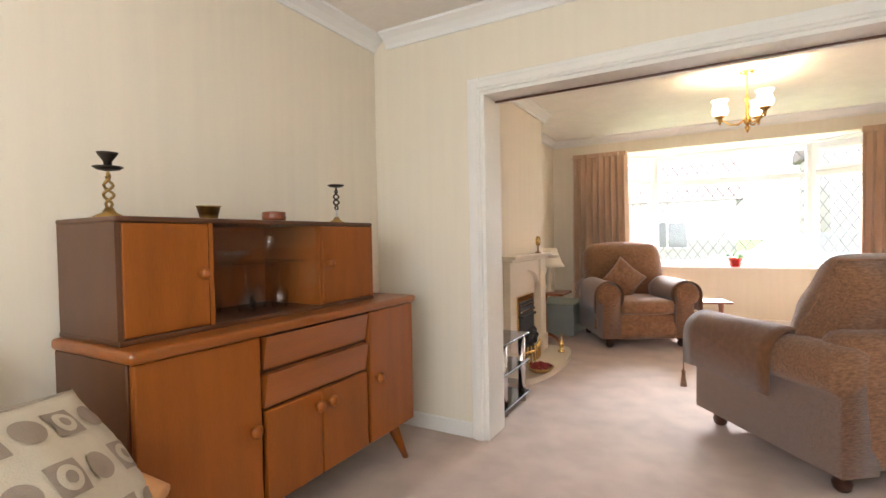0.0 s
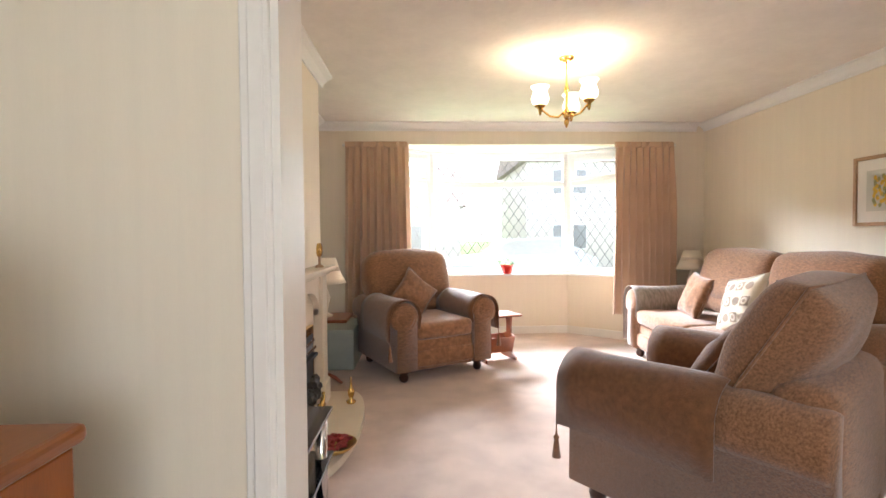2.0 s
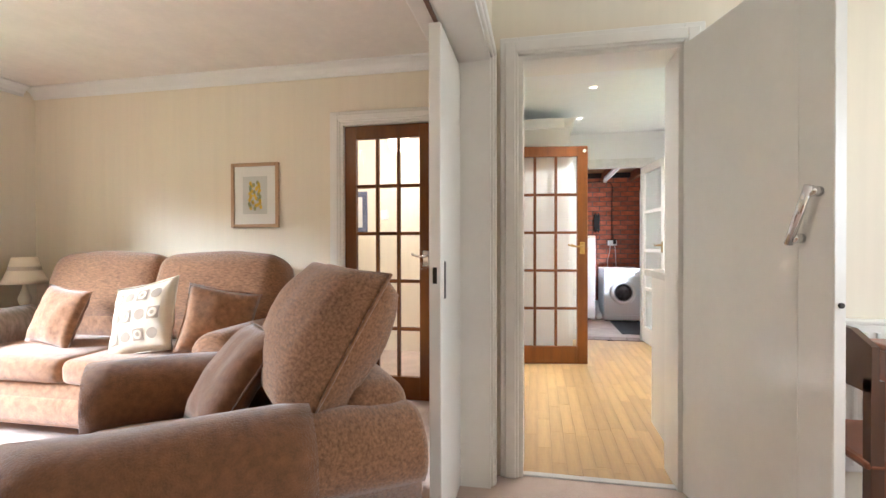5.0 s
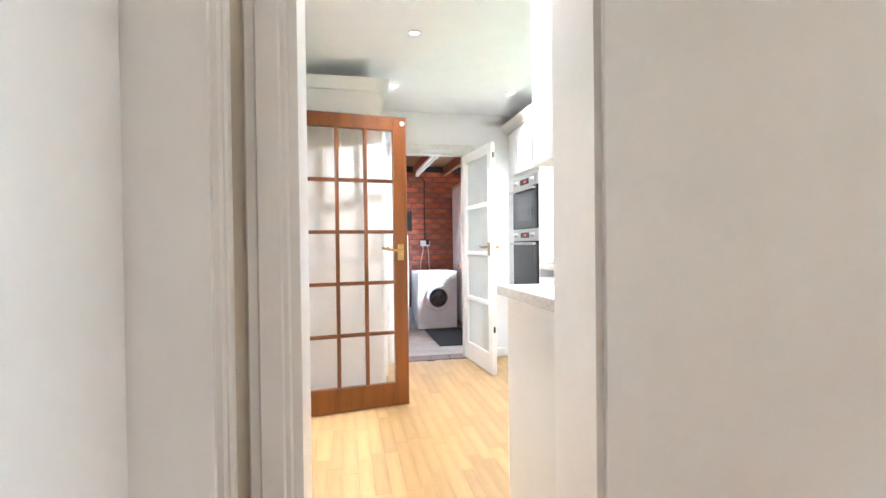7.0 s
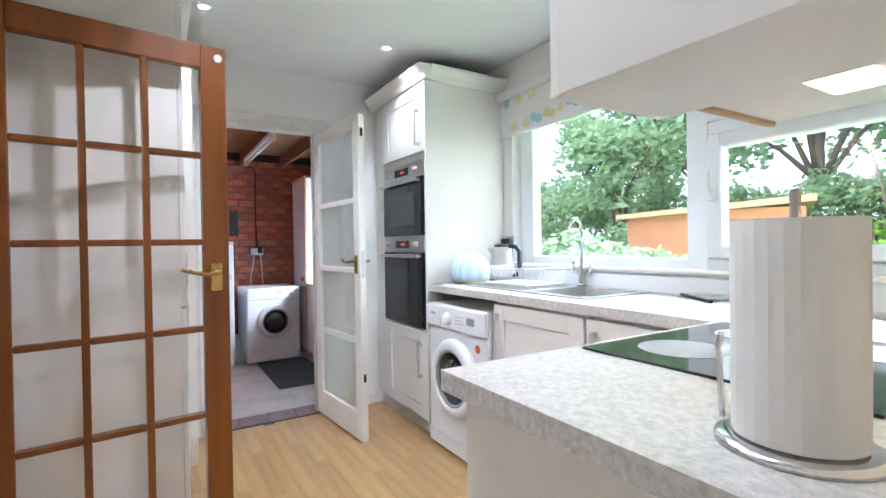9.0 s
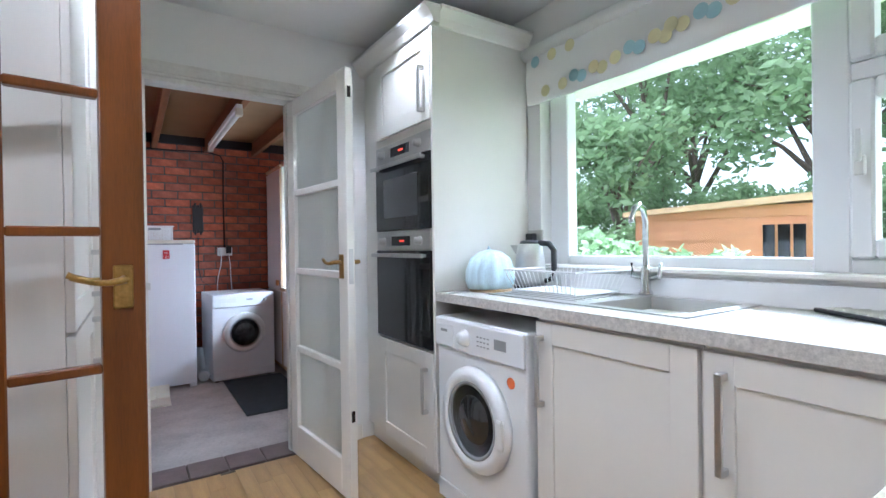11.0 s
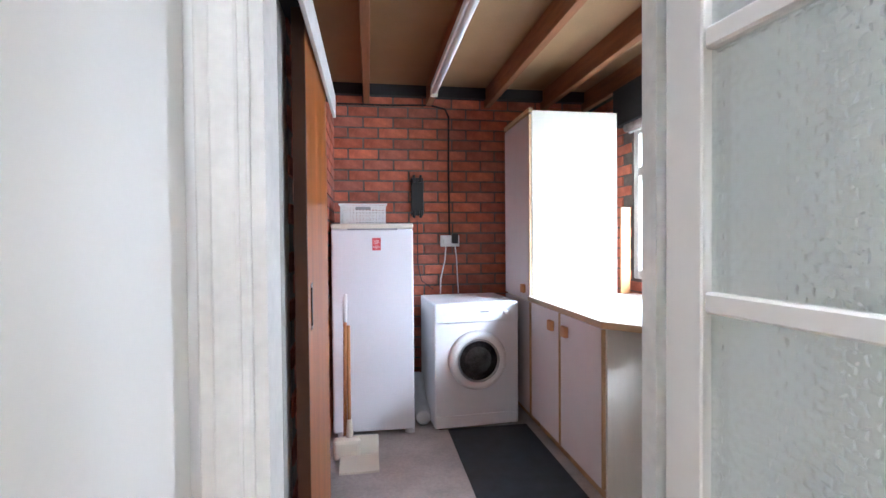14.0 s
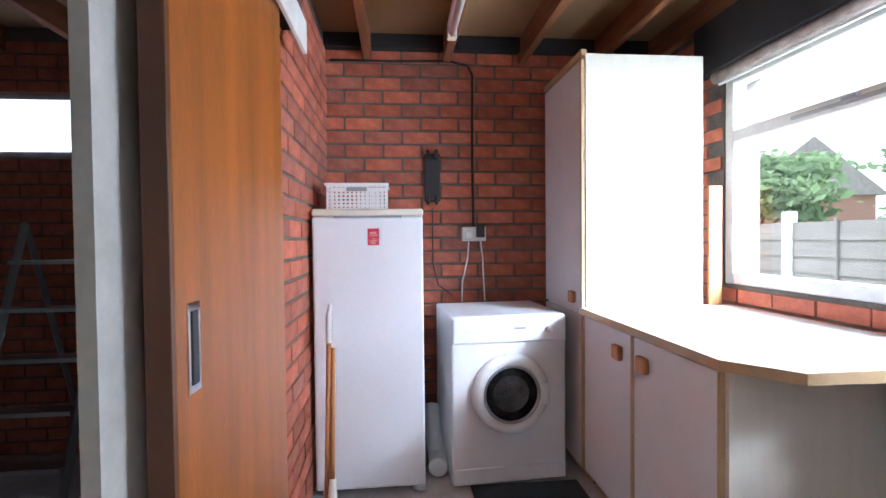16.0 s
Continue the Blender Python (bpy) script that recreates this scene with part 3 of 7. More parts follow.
WB = [(-1.21, 6.37), (-0.585, 6.92), (1.115, 6.92), (1.785, 6.37)]
window_bay("window_1", WB[0], WB[1], 1, "white leaded side light of the bay window")
window_bay("window_2", WB[1], WB[2], 1, "white leaded centre light of the bay window")
window_bay("window_3", WB[2], WB[3], 1, "white leaded side light of the bay window")
structure(part("trim_bay_sill", prism([(-1.20, 6.22), (-0.52, 6.74), (1.05, 6.74), (1.76, 6.22), (1.80, 6.42), (1.15, 7.0), (-0.62, 7.0), (-1.24, 6.42)], 0.70, 0.725, "z"), gloss_white), "white painted window board of the bay", "trim")
bm = tube([(-1.5, 6.2, 2.15), (-0.62, 6.68, 2.15), (-0.3, 6.72, 2.15), (0.8, 6.72, 2.15), (1.12, 6.68, 2.15), (2.08, 6.2, 2.15)], 0.013)
tagged(part("curtain_rail", bm, white_plas, smooth=True), "white bendable curtain rail round the bay", "curtain rail")


def curtain(x0, x1, y, z0, z1, seed, label):
    """Pleated drop that flares a little towards the hem."""
    bm = bmesh.new()
    n, mz = 150, 26
    folds = 9
    rows = []
    for j in range(mz + 1):
        t = j / mz
        z = z1 + (z0 - z1) * t
        row = []
        for i in range(n + 1):
            u = i / n
            ph = u * folds * 2 * math.pi + seed + 0.6 * noise.noise(Vector((u * 3, t * 1.5, seed)))
            amp = 0.020 + 0.052 * min(1, t * 3) * (0.7 + 0.6 * noise.noise(Vector((u * 6, 0, seed + 3))))
            flare = 1 + 0.10 * t
            xc = (x0 + x1) / 2
            row.append(bm.verts.new((xc + (u - 0.5) * (x1 - x0) * flare + 0.012 * math.sin(ph * 2), y + amp * math.sin(ph) + 0.01 * math.sin(9 * t + u * 20), z)))
        rows.append(row)
    for a, b in zip(rows, rows[1:]):
        for i in range(n):
            bm.faces.new((a[i], a[i + 1], b[i + 1], b[i]))
    ob = thing("curtain", label, "curtain", group="bay window curtains")
    o = part("drape", bm, curtain_mat, ob, smooth=True)
    m = o.modifiers.new("thick", "SOLIDIFY")
    m.thickness = 0.004
    part("heading_tape", bx(x0, y - 0.012, z1 - 0.05, x1, y + 0.012, z1 + 0.01, 0.004, 1), curtain_mat, ob)


curtain(-1.47, -0.82, 6.17, 0.33, 2.17, 1.0, "beige pleated curtain drawn back beside the bay window")
curtain(1.40, 2.03, 6.17, 0.33, 2.17, 4.0, "beige pleated curtain drawn back by the sofa")

# kitchen window
kw = thing("window_4", "white upvc kitchen window over the sink", "window")
kw["kind"] = "structure"
bm = bmesh.new()
for x0, x1, z0, z1 in ((2.0, 2.06, 1.06, 2.14), (3.93, 4.05, 1.06, 2.14), (2.80, 2.90, 1.06, 2.14), (2.06, 2.80, 1.06, 1.11), (2.9, 3.93, 1.06, 1.11), (2.06, 2.80, 2.08, 2.14), (2.9, 3.93, 2.08, 2.14), (2.06, 2.80, 1.65, 1.71)):
    box(bm, x0, -0.17, z0, x1, -0.10, z1, 0.006, 1)
part("frame", bm, pvc, kw)
bm = bmesh.new()
for z0, z1 in ((1.11, 1.65), (1.71, 2.08)):
    for x0, x1, q0, q1 in ((2.06, 2.12, z0, z1), (2.74, 2.80, z0, z1), (2.12, 2.74, z0, z0 + 0.06), (2.12, 2.74, z1 - 0.06, z1)):
        box(bm, x0, -0.16, q0, x1, -0.085, q1, 0.008, 1)
part("casement", bm, pvc, kw)
part("handle", box(bx(2.755, -0.075, 1.36, 2.785, -0.06, 1.42, 0.004, 1), 2.762, -0.06, 1.40, 2.778, -0.045, 1.50, 0.004, 1), white_plas, kw)
pane("pane", kw, [(2.9, -0.14, 1.11), (3.93, -0.14, 1.11), (3.93, -0.14, 2.08), (2.9, -0.14, 2.08)])
pane("pane", kw, [(2.12, -0.13, 1.17), (2.74, -0.13, 1.17), (2.74, -0.13, 1.59), (2.12, -0.13, 1.59)])
pane("pane", kw, [(2.12, -0.13, 1.77), (2.74, -0.13, 1.77), (2.74, -0.13, 2.02), (2.12, -0.13, 2.02)])
structure(part("trim_kitchen_sill", bx(2.0, -0.10, 1.045, 4.05, 0.0, 1.065, 0.005, 1), gloss_white), "white kitchen window board", "trim")

# dining room window behind the walk
dw = thing("window_5", "white upvc dining room window", "window")
dw["kind"] = "structure"
bm = bmesh.new()
for x0, x1, z0, z1 in ((-1.0, -0.94, 0.9, 2.1), (0.94, 1.0, 0.9, 2.1), (-0.03, 0.03, 0.9, 2.1), (-0.94, 0.94, 0.9, 0.96), (-0.94, 0.94, 2.04, 2.1)):
    box(bm, x0, -1.50, z0, x1, -1.43, z1, 0.006, 1)
part("frame", bm, pvc, dw)


# ---------- doors ----------
def lever(parent, x, y, z, side, reach, metal=brass):
    """Lever handle on a back plate; the plate lies in x and z, side is the way it stands out along y."""
    h = part("door_handle", bx(x - 0.022, min(y, y + side * 0.006), z - 0.056, x + 0.022, max(y, y + side * 0.006), z + 0.056, 0.004, 1), metal, parent, "brass lever handle on a plate")
    bm = tube([(x, y, z + 0.02), (x, y + side * 0.045, z + 0.02)], 0.009)
    pts = [(x, y + side * 0.045, z + 0.02)] + [(x + reach * t, y + side * (0.045 + 0.006 * math.sin(3 * t)), z + 0.02 - 0.012 * math.sin(t * math.pi) + 0.012 * t) for t in (0.15, 0.35, 0.6, 0.85, 1)]
    tube(pts, [0.010, 0.009, 0.008, 0.007, 0.008, 0.009], 8, bm)
    part("lever", bm, metal, h, smooth=True)


def glazed_door(name, label, w, h, x, y, rz, cols, rows, wood, pane_mat, stile=0.095, bottom=0.16, bar=0.024, handles=True):
    """Door leaf in local x (hinge at 0) and z, with a grid of panes."""
    ob = thing(name, label, "door", x, y, 0.008, rz)
    ob["kind"] = "structure"
    t = 0.02
    for n_, (x0, x1, z0, z1) in (("stile", (0, stile, 0, h)), ("stile", (w - stile, w, 0, h)), ("rail", (stile, w - stile, 0, bottom)), ("rail", (stile, w - stile, h - stile, h))):
        part(n_, bx(x0, -t, z0, x1, t, z1, 0.003, 1), wood, ob)
    gx0, gx1, gz0, gz1 = stile, w - stile, bottom, h - stile
    xs = [gx0 + (gx1 - gx0) * i / cols for i in range(cols + 1)]
    zs = [gz0 + (gz1 - gz0) * i / rows for i in range(rows + 1)]
    for xx in xs[1:-1]:
        part("glazing_bar", bx(xx - bar / 2, -t * 0.8, gz0, xx + bar / 2, t * 0.8, gz1, 0.004, 1), wood, ob)
    for i, zz in enumerate(zs[1:-1]):
        for a, b in zip(xs, xs[1:]):
            part("glazing_bar", bx(a + (bar / 2 if a > gx0 else 0), -t * 0.8, zz - bar / 2, b - (bar / 2 if b < gx1 else 0), t * 0.8, zz + bar / 2, 0.004, 1), wood, ob)
    for a, b in zip(xs, xs[1:]):
        for c, d in zip(zs, zs[1:]):
            pane("pane", ob, [(a, 0, c), (b, 0, c), (b, 0, d), (a, 0, d)], pane_mat)
    return ob


d1 = glazed_door("door_1", "varnished wooden fifteen-pane glazed door standing open in the kitchen", 0.765, 2.0, 3.672, 2.485, -81.9, 3, 5, door_wood, clear)
lever(d1, 0.715, -0.02, 1.065, -1, -0.11, old_brass)
lever(d1, 0.715, 0.02, 1.065, 1, -0.11, old_brass)
part("hinge", bx(-0.008, -0.03, 1.75, 0.004, 0.012, 1.84, 0.002, 1), old_brass, d1)
part("hinge", bx(-0.008, -0.03, 0.22, 0.004, 0.012, 0.31, 0.002, 1), old_brass, d1)
part("catch", lathe([(0.016, 0), (0.016, 0.006), (0.008, 0.010)], 0, 0, 0, 12), white_plas, d1, m=pose(0, 0, 0)).matrix_local = pose(0.735, -0.02, 1.955, 90, 0, 0)
part("latch", bx(0.763, -0.006, 1.05, 0.778, 0.006, 1.07), steel, d1)

d2 = glazed_door("door_2", "varnished wooden fifteen-pane glazed door shut to the hall", 0.66, 1.95, 2.49, 3.55, -90, 3, 5, door_wood, clear)
part("glass_knob", lathe([(0.012, 0), (0.012, 0.02), (0.030, 0.035), (0.033, 0.05), (0.022, 0.065), (0.005, 0.068)], 0, 0, 0, 16), vase_glass, d2, smooth=True).matrix_local = pose(0.61, -0.02, 0.95, 90, 0, 0)
lever(d2, 0.61, -0.02, 1.0, -1, -0.09, chrome)

d3 = glazed_door("door_3", "white painted door with four obscured panes, open beside the oven", 0.705, 1.975, 5.0, 0.99, 185.4, 1, 4, gloss_white, obscure, 0.085, 0.17, 0.035)
lever(d3, 0.655, -0.02, 1.07, -1, -0.10, old_brass)
lever(d3, 0.655, 0.02, 1.07, 1, -0.10, old_brass)
part("lock_plate", bx(0.704, -0.011, 0.99, 0.708, 0.011, 1.15), steel, d3)
part("keep", bx(0.704, -0.008, 1.84, 0.708, 0.008, 1.89), iron, d3)
part("keep", bx(0.704, -0.008, 0.36, 0.708, 0.008, 0.41), iron, d3)

d4 = thing("door_4", "flush white painted kitchen door, open into the dining room", "door", 1.50, 1.525, 0.008, 195.5)
d4["kind"] = "structure"
bm = bx(0, -0.02, 0, 0.735, 0.02, 1.97, 0.003, 1)
part("leaf", bm, gloss_white, d4)
part("edge_bead", bx(0.60, -0.0215, 0, 0.612, -0.020, 1.97), gloss_white, d4)
pull = part("door_handle", tube([(0.62, -0.06, 1.095), (0.695, -0.06, 1.265)], 0.013, 12), chrome, d4, "chrome bar pull handle", True)
for a, b in ((0.627, 1.112), (0.688, 1.249)):
    part("mount", tube([(a, -0.02, b), (a, -0.06, b)], 0.015, 12), chrome, pull, smooth=True)
part("roller_catch", tube([(0.733, 0, 0.92), (0.742, 0, 0.92)], 0.008, 10), iron, d4)

d5 = thing("door_5", "white sliding door leaf half pushed into the wide opening", "door", 0, 0, 0)
d5["kind"] = "structure"
part("leaf", bx(0.94, 2.515, 0.01, 1.375, 2.56, 1.912, 0.003, 1), gloss_white, d5)
part("finger_pull", bx(0.938, 2.53, 0.96, 0.941, 2.546, 1.02), iron, d5)
part("latch_plate", bx(1.0, 2.512, 0.90, 1.02, 2.516, 1.04), iron, d5)

d6 = thing("door_6", "orange varnished plywood sliding door on the utility wall", "door", 0, 0, 0)
d6["kind"] = "structure"
part("leaf", bx(5.82, 1.74, -0.12, 6.56, 1.78, 1.96, 0.002, 1), slide_wood, d6)
part("edge_strip", bx(5.806, 1.74, -0.12, 5.82, 1.782, 1.96, 0.001, 1), sb_dark, d6)
fp = part("flush_pull", bx(5.86, 1.737, 0.84, 5.91, 1.741, 1.00, 0.001, 1), chrome, d6, "chrome flush pull")
part("recess", bx(5.873, 1.735, 0.855, 5.897, 1.738, 0.985), black_plas, fp)


# ---------- seating ----------
def arm_mesh(x, w, d, zt, r=0.125):
    """Scrolled upholstered arm running front to back at local x; outward is the sign of x."""
    s = 1 if x > 0 else -1
    prof = []
    hw = 0.095
    prof += [(x - s * hw, 0.10), (x - s * hw, zt - r * 1.15)]
    cx, cz = x + s * 0.02, zt - r
    for k in range(0, 15):
        a = math.pi * (1.06 - 1.28 * k / 14)
        prof.append((cx + s * r * math.cos(a), cz + r * math.sin(a)))
    prof += [(x + s * hw * 0.95, zt - r * 1.65), (x + s * hw, 0.10)]
    bm = bmesh.new()
    ys = [-d / 2, -d / 2 + 0.012, -d / 2 + 0.035, -d / 4, 0, d / 4, d / 2 - 0.02, d / 2]
    sc = [0.90, 0.97, 1.0, 1.0, 1.0, 0.99, 0.97, 0.93]
    rings = []
    mx, mz = x, 0.4
    for y, q in zip(ys, sc):
        drop = 0.0 if y < 0 else 0.015 * (y / d)
        rings.append([bm.verts.new((mx + (px - mx) * q, y, 0.10 if pz <= 0.10 else mz + (pz - mz) * q - drop)) for px, pz in prof])
    n = len(prof)
    for a, b in zip(rings, rings[1:]):
        for i in range(n):
            bm.faces.new((a[i], a[(i + 1) % n], b[(i + 1) % n], b[i]))
    bm.faces.new(rings[0])
    bm.faces.new(rings[-1][::-1])
    bmesh.ops.recalc_face_normals(bm, faces=bm.faces[:])
    return bm


def arm_cover(x, d, zt, y0, y1, r=0.136, inner=0.22, outer=0.30):
    """Cloth laid over the arm."""
    s = 1 if x > 0 else -1
    cx, cz = x + s * 0.02, zt - 0.125
    prof = [(x - s * 0.103, zt - inner)]
    for k in range(0, 13):
        a = math.pi * (1.0 - 1.0 * k / 12)
        prof.append((cx + s * r * math.cos(a), cz + r * math.sin(a)))
    prof.append((cx + s * (r + 0.002), zt - outer))
    bm = bmesh.new()
    rows = []
    for j in range(9):
        y = y0 + (y1 - y0) * j / 8
        rows.append([bm.verts.new((px, y, pz + 0.004 * math.sin(9 * y + px * 20))) for px, pz in prof])
    for a, b in zip(rows, rows[1:]):
        for i in range(len(prof) - 1):
            bm.faces.new((a[i], a[i + 1], b[i + 1], b[i]))
    bmesh.ops.recalc_face_normals(bm, faces=bm.faces[:])
    geom = bmesh.ops.solidify(bm, geom=bm.faces[:], thickness=-0.006)
    return bm


def upholstered(name, label, category, x, y, rz, w, seats, covers=True, group="", d=0.92, recline=17):
    """Armchair or sofa with rolled arms, faced to local -y."""
    zt = 0.66
    ob = thing(name, label, category, x, y, 0, rz, group)
    inner = w / 2 - 0.215
    part("base", soft_box(-inner - 0.02, -d / 2 + 0.035, 0.085, inner + 0.02, d / 2 - 0.05, 0.34, 0.03, 0.01), fabric2, ob, smooth=True)
    part("front_panel", soft_box(-inner - 0.02, -d / 2 + 0.015, 0.12, inner + 0.02, -d / 2 + 0.06, 0.245, 0.02, 0.014), fabric2, ob, smooth=True)
    for s in (-1, 1):
        part("arm", arm_mesh(s * (w / 2 - 0.125), 0.2, d, zt), fabric, ob, smooth=True)
        part("arm_scroll", lathe([(0.0, 0), (0.055, 0.004), (0.075, 0.010), (0.082, 0.004), (0.10, 0.008), (0.105, 0.0)], 0, 0, 0, 20), fabric2, ob, smooth=True).matrix_local = pose(s * (w / 2 - 0.105), -d / 2 + 0.006, zt - 0.125, 90, 0, 0)
        if covers:
            cv = part("arm_cover", arm_cover(s * (w / 2 - 0.125), d, zt, -d / 2 - 0.012, d / 2 - 0.30), cover, ob, "smooth brown arm cover", True)
            tx = s * (w / 2 + 0.035)
            part("tassel", lathe([(0.004, 0.12), (0.006, 0.10), (0.014, 0.09), (0.010, 0.08), (0.020, 0.0), (0.006, 0.0)][::-1], tx, -d / 2 - 0.012, zt - 0.45, 10), fabric2, cv, smooth=True)
            part("cord", tube([(tx, -d / 2 - 0.012, zt - 0.345), (tx, -d / 2 - 0.012, zt - 0.29)], 0.003, 6), fabric2, cv)
    sw = 2 * inner / seats
    bm = soft_box(-w / 2 + 0.10, d / 2 - 0.20, 0.10, w / 2 - 0.10, d / 2, 0.80 if recline < 20 else 0.70, 0.07, 0.015)
    part("back_frame", bm, fabric, ob, smooth=True)
    for i in range(seats):
        x0 = -inner + i * sw
        part("seat_cushion", soft_box(x0 + 0.004, -d / 2 + 0.0, 0.335, x0 + sw - 0.004, d / 2 - 0.25, 0.475, 0.045, 0.02, i), fabric2, ob, smooth=True)
        wide = 0.06 if seats > 1 else 0.13
        lo = soft_box(x0 - 0.0, d / 2 - 0.30, 0.46, x0 + sw, d / 2 - 0.14, 0.72, 0.06, 0.03, i + 3)
        part("lumbar_cushion", lo, fabric2, ob, smooth=True)
        cl, cr = x0 - wide * (1 if i == 0 else 0.1), x0 + sw + wide * (1 if i == seats - 1 else 0.1)
        if recline < 20:
            pad = part("back_cushion", soft_box(cl, -0.15, -0.235, cr, 0.15, 0.235, 0.10, 0.04, i + 5), fabric, ob, smooth=True)
            pad.matrix_local = pose(0, d / 2 - 0.14, 0.79, -recline, 0, 0)
            continue
        pad = part("back_cushion", pillow(cr - cl, 0.50, 0.33, 16, 0.03, i + 5, 0.30), fabric, ob, smooth=True)
        pad.matrix_local = pose((cl + cr) / 2, d / 2 - 0.20, 0.80, -recline, 0, 0)
        rim = [(u * (cr - cl) / 2, 0, v * 0.25) for u, v in ((-1, -1), (-0.5, -0.98), (0, -0.97), (0.5, -0.98), (1, -1), (0.98, -0.5), (0.97, 0), (0.98, 0.5), (1, 1), (0.5, 0.98), (0, 0.97), (-0.5, 0.98), (-1, 1), (-0.98, 0.5), (-0.97, 0), (-0.98, -0.5), (-1, -1))]
        part("piping", tube(rim, 0.006, 6), fabric2, pad, smooth=True)
    for fx in (-w / 2 + 0.13, w / 2 - 0.13):
        for fy in (-d / 2 + 0.09, d / 2 - 0.09):
            part("foot", lathe([(0.022, 0), (0.034, 0.012), (0.040, 0.04), (0.030, 0.065), (0.042, 0.07), (0.042, 0.10)], fx, fy, 0, 16), dark_foot, ob, "turned dark wooden foot", True)
    return ob


def cushion(label, x, y, z, rz, w, h, d, material, tilt=-18, roll=0, seed=0):
    ob = thing("cushion", label, "cushion", x, y, z, 0)
    ob.matrix_world = pose(x, y, z, 0, 0, rz) @ pose(0, 0, 0, tilt, roll, 0)
    part("cover", pillow(w, h, d, seed=seed), material, ob, smooth=True)
    bm = tube([(-w / 2 * 0.98, 0, -h / 2 * 0.98), (0, 0, -h / 2 * 0.92), (w / 2 * 0.98, 0, -h / 2 * 0.98), (w / 2 * 0.92, 0, 0), (w / 2 * 0.98, 0, h / 2 * 0.98), (0, 0, h / 2 * 0.92), (-w / 2 * 0.98, 0, h / 2 * 0.98), (-w / 2 * 0.92, 0, 0), (-w / 2 * 0.98, 0, -h / 2 * 0.98)], 0.004, 6)
    part("piping", bm, material, ob, smooth=True)
    return ob


def printed(cu, w, h, d, seed, pinch=0.10):
    """Squares with a ring and a dot, and plain discs, printed over the face of a cushion."""
    def on(u, v, lift):
        t = max(0.0, (1 - u * u) * (1 - v * v)) ** 0.45
        wob = 0.012 * noise.noise(Vector((u * 2.3 + seed * 7, v * 2.3, -3.0)))
        return (u * w / 2 * (1 - pinch * (1 - v * v) * abs(u)), -t * d / 2 + wob - lift, v * h / 2 * (1 - pinch * (1 - u * u) * abs(v)))

    def patch(cx, cz, q, square, lift, material):
        bm = bmesh.new()
        rings = []
        for k in range(1, 5):
            ring = []
            for a in range(24):
                c, s_ = math.cos(a * math.pi / 12), math.sin(a * math.pi / 12)
                e = 1 / max(abs(c), abs(s_)) if square else 1
                ring.append(bm.verts.new(on(cx + q * k / 4 * e * c, cz + q * k / 4 * e * s_, lift)))
            rings.append(ring)
        mid = bm.verts.new(on(cx, cz, lift))
        for a in range(24):
            bm.faces.new((mid, rings[0][a], rings[0][(a + 1) % 24]))
            for r0, r1 in zip(rings, rings[1:]):
                bm.faces.new((r0[a], r1[a], r1[(a + 1) % 24], r0[(a + 1) % 24]))
        part("printed_shape", bm, material, cu, smooth=True)

    for r, cz in enumerate((-0.55, 0.0, 0.55)):
        for c, cx in enumerate((-0.6, -0.2, 0.2, 0.6)):
            if (r + c) % 2:
                patch(cx, cz, 0.15, False, 0.003, grey_fab)
            else:
                patch(cx, cz, 0.165, True, 0.003, grey_fab)
                patch(cx, cz, 0.125, False, 0.0045, cream_fab)
                patch(cx, cz, 0.06, False, 0.006, grey_fab)


near = upholstered("armchair", "brown chenille armchair with arm covers and tassels on the carpet", "armchair", 0.64, 3.14, -143, 1.00, 1, group="three-piece suite", d=0.93, recline=30)
far = upholstered("armchair", "brown chenille armchair standing by the bay window", "armchair", -0.68, 5.48, 28, 0.98, 1, group="three-piece suite")
sofa = upholstered("sofa", "brown chenille two-seat sofa against the hall wall", "sofa", 1.82, 4.74, -90, 2.10, 2, covers=False, group="three-piece suite")
th = part("throw", arm_cover(-0.925, 0.92, 0.66, -0.47, 0.12, 0.14, 0.26, 0.52), plaid, None, smooth=True)
th.matrix_world = pose(1.82, 4.74, 0.004, 0, 0, -90)
tagged(th, "grey plaid woollen throw over the sofa arm", "throw")
cushion("small brown chenille scatter cushion on the armchair", -0.74, 5.40, 0.67, 15, 0.36, 0.36, 0.13, fabric2, -25, 40, 1)
cushion("dark brown velvet scatter cushion on the armchair", 0.68, 3.18, 0.66, -132, 0.42, 0.40, 0.15, cover, -38, -4, 2)
cushion("plain brown scatter cushion on the sofa", 1.66, 5.10, 0.66, -100, 0.42, 0.38, 0.14, fabric2, -20, 5, 3)
cp = cushion("cream scatter cushion printed with taupe circles and squares", 1.60, 4.42, 0.68, -92, 0.46, 0.44, 0.15, cream_fab, -20, -12, 4)
printed(cp, 0.46, 0.44, 0.15, 4)
cushion("plain brown scatter cushion leaning on the sofa arm", 1.68, 3.98, 0.66, -55, 0.40, 0.40, 0.14, fabric2, -16, 12, 5)


# ---------- dining room ----------
def knob(parent, x, y, z, axis="x", material=sb_wood, r=0.022):
    o = part("knob", lathe([(0.010, 0), (0.010, 0.012), (r, 0.020), (r * 1.05, 0.028), (r * 0.7, 0.038), (0.004, 0.040)], 0, 0, 0, 14), material, parent, smooth=True)
    o.matrix_local = pose(x, y, z, 0, 90, 0) if axis == "x" else pose(x, y, z, 90, 0, 0)
    return o


sb = thing("sideboard", "orange oak veneered sideboard with drawers and cupboards", "sideboard", -1.735, 0, 0)
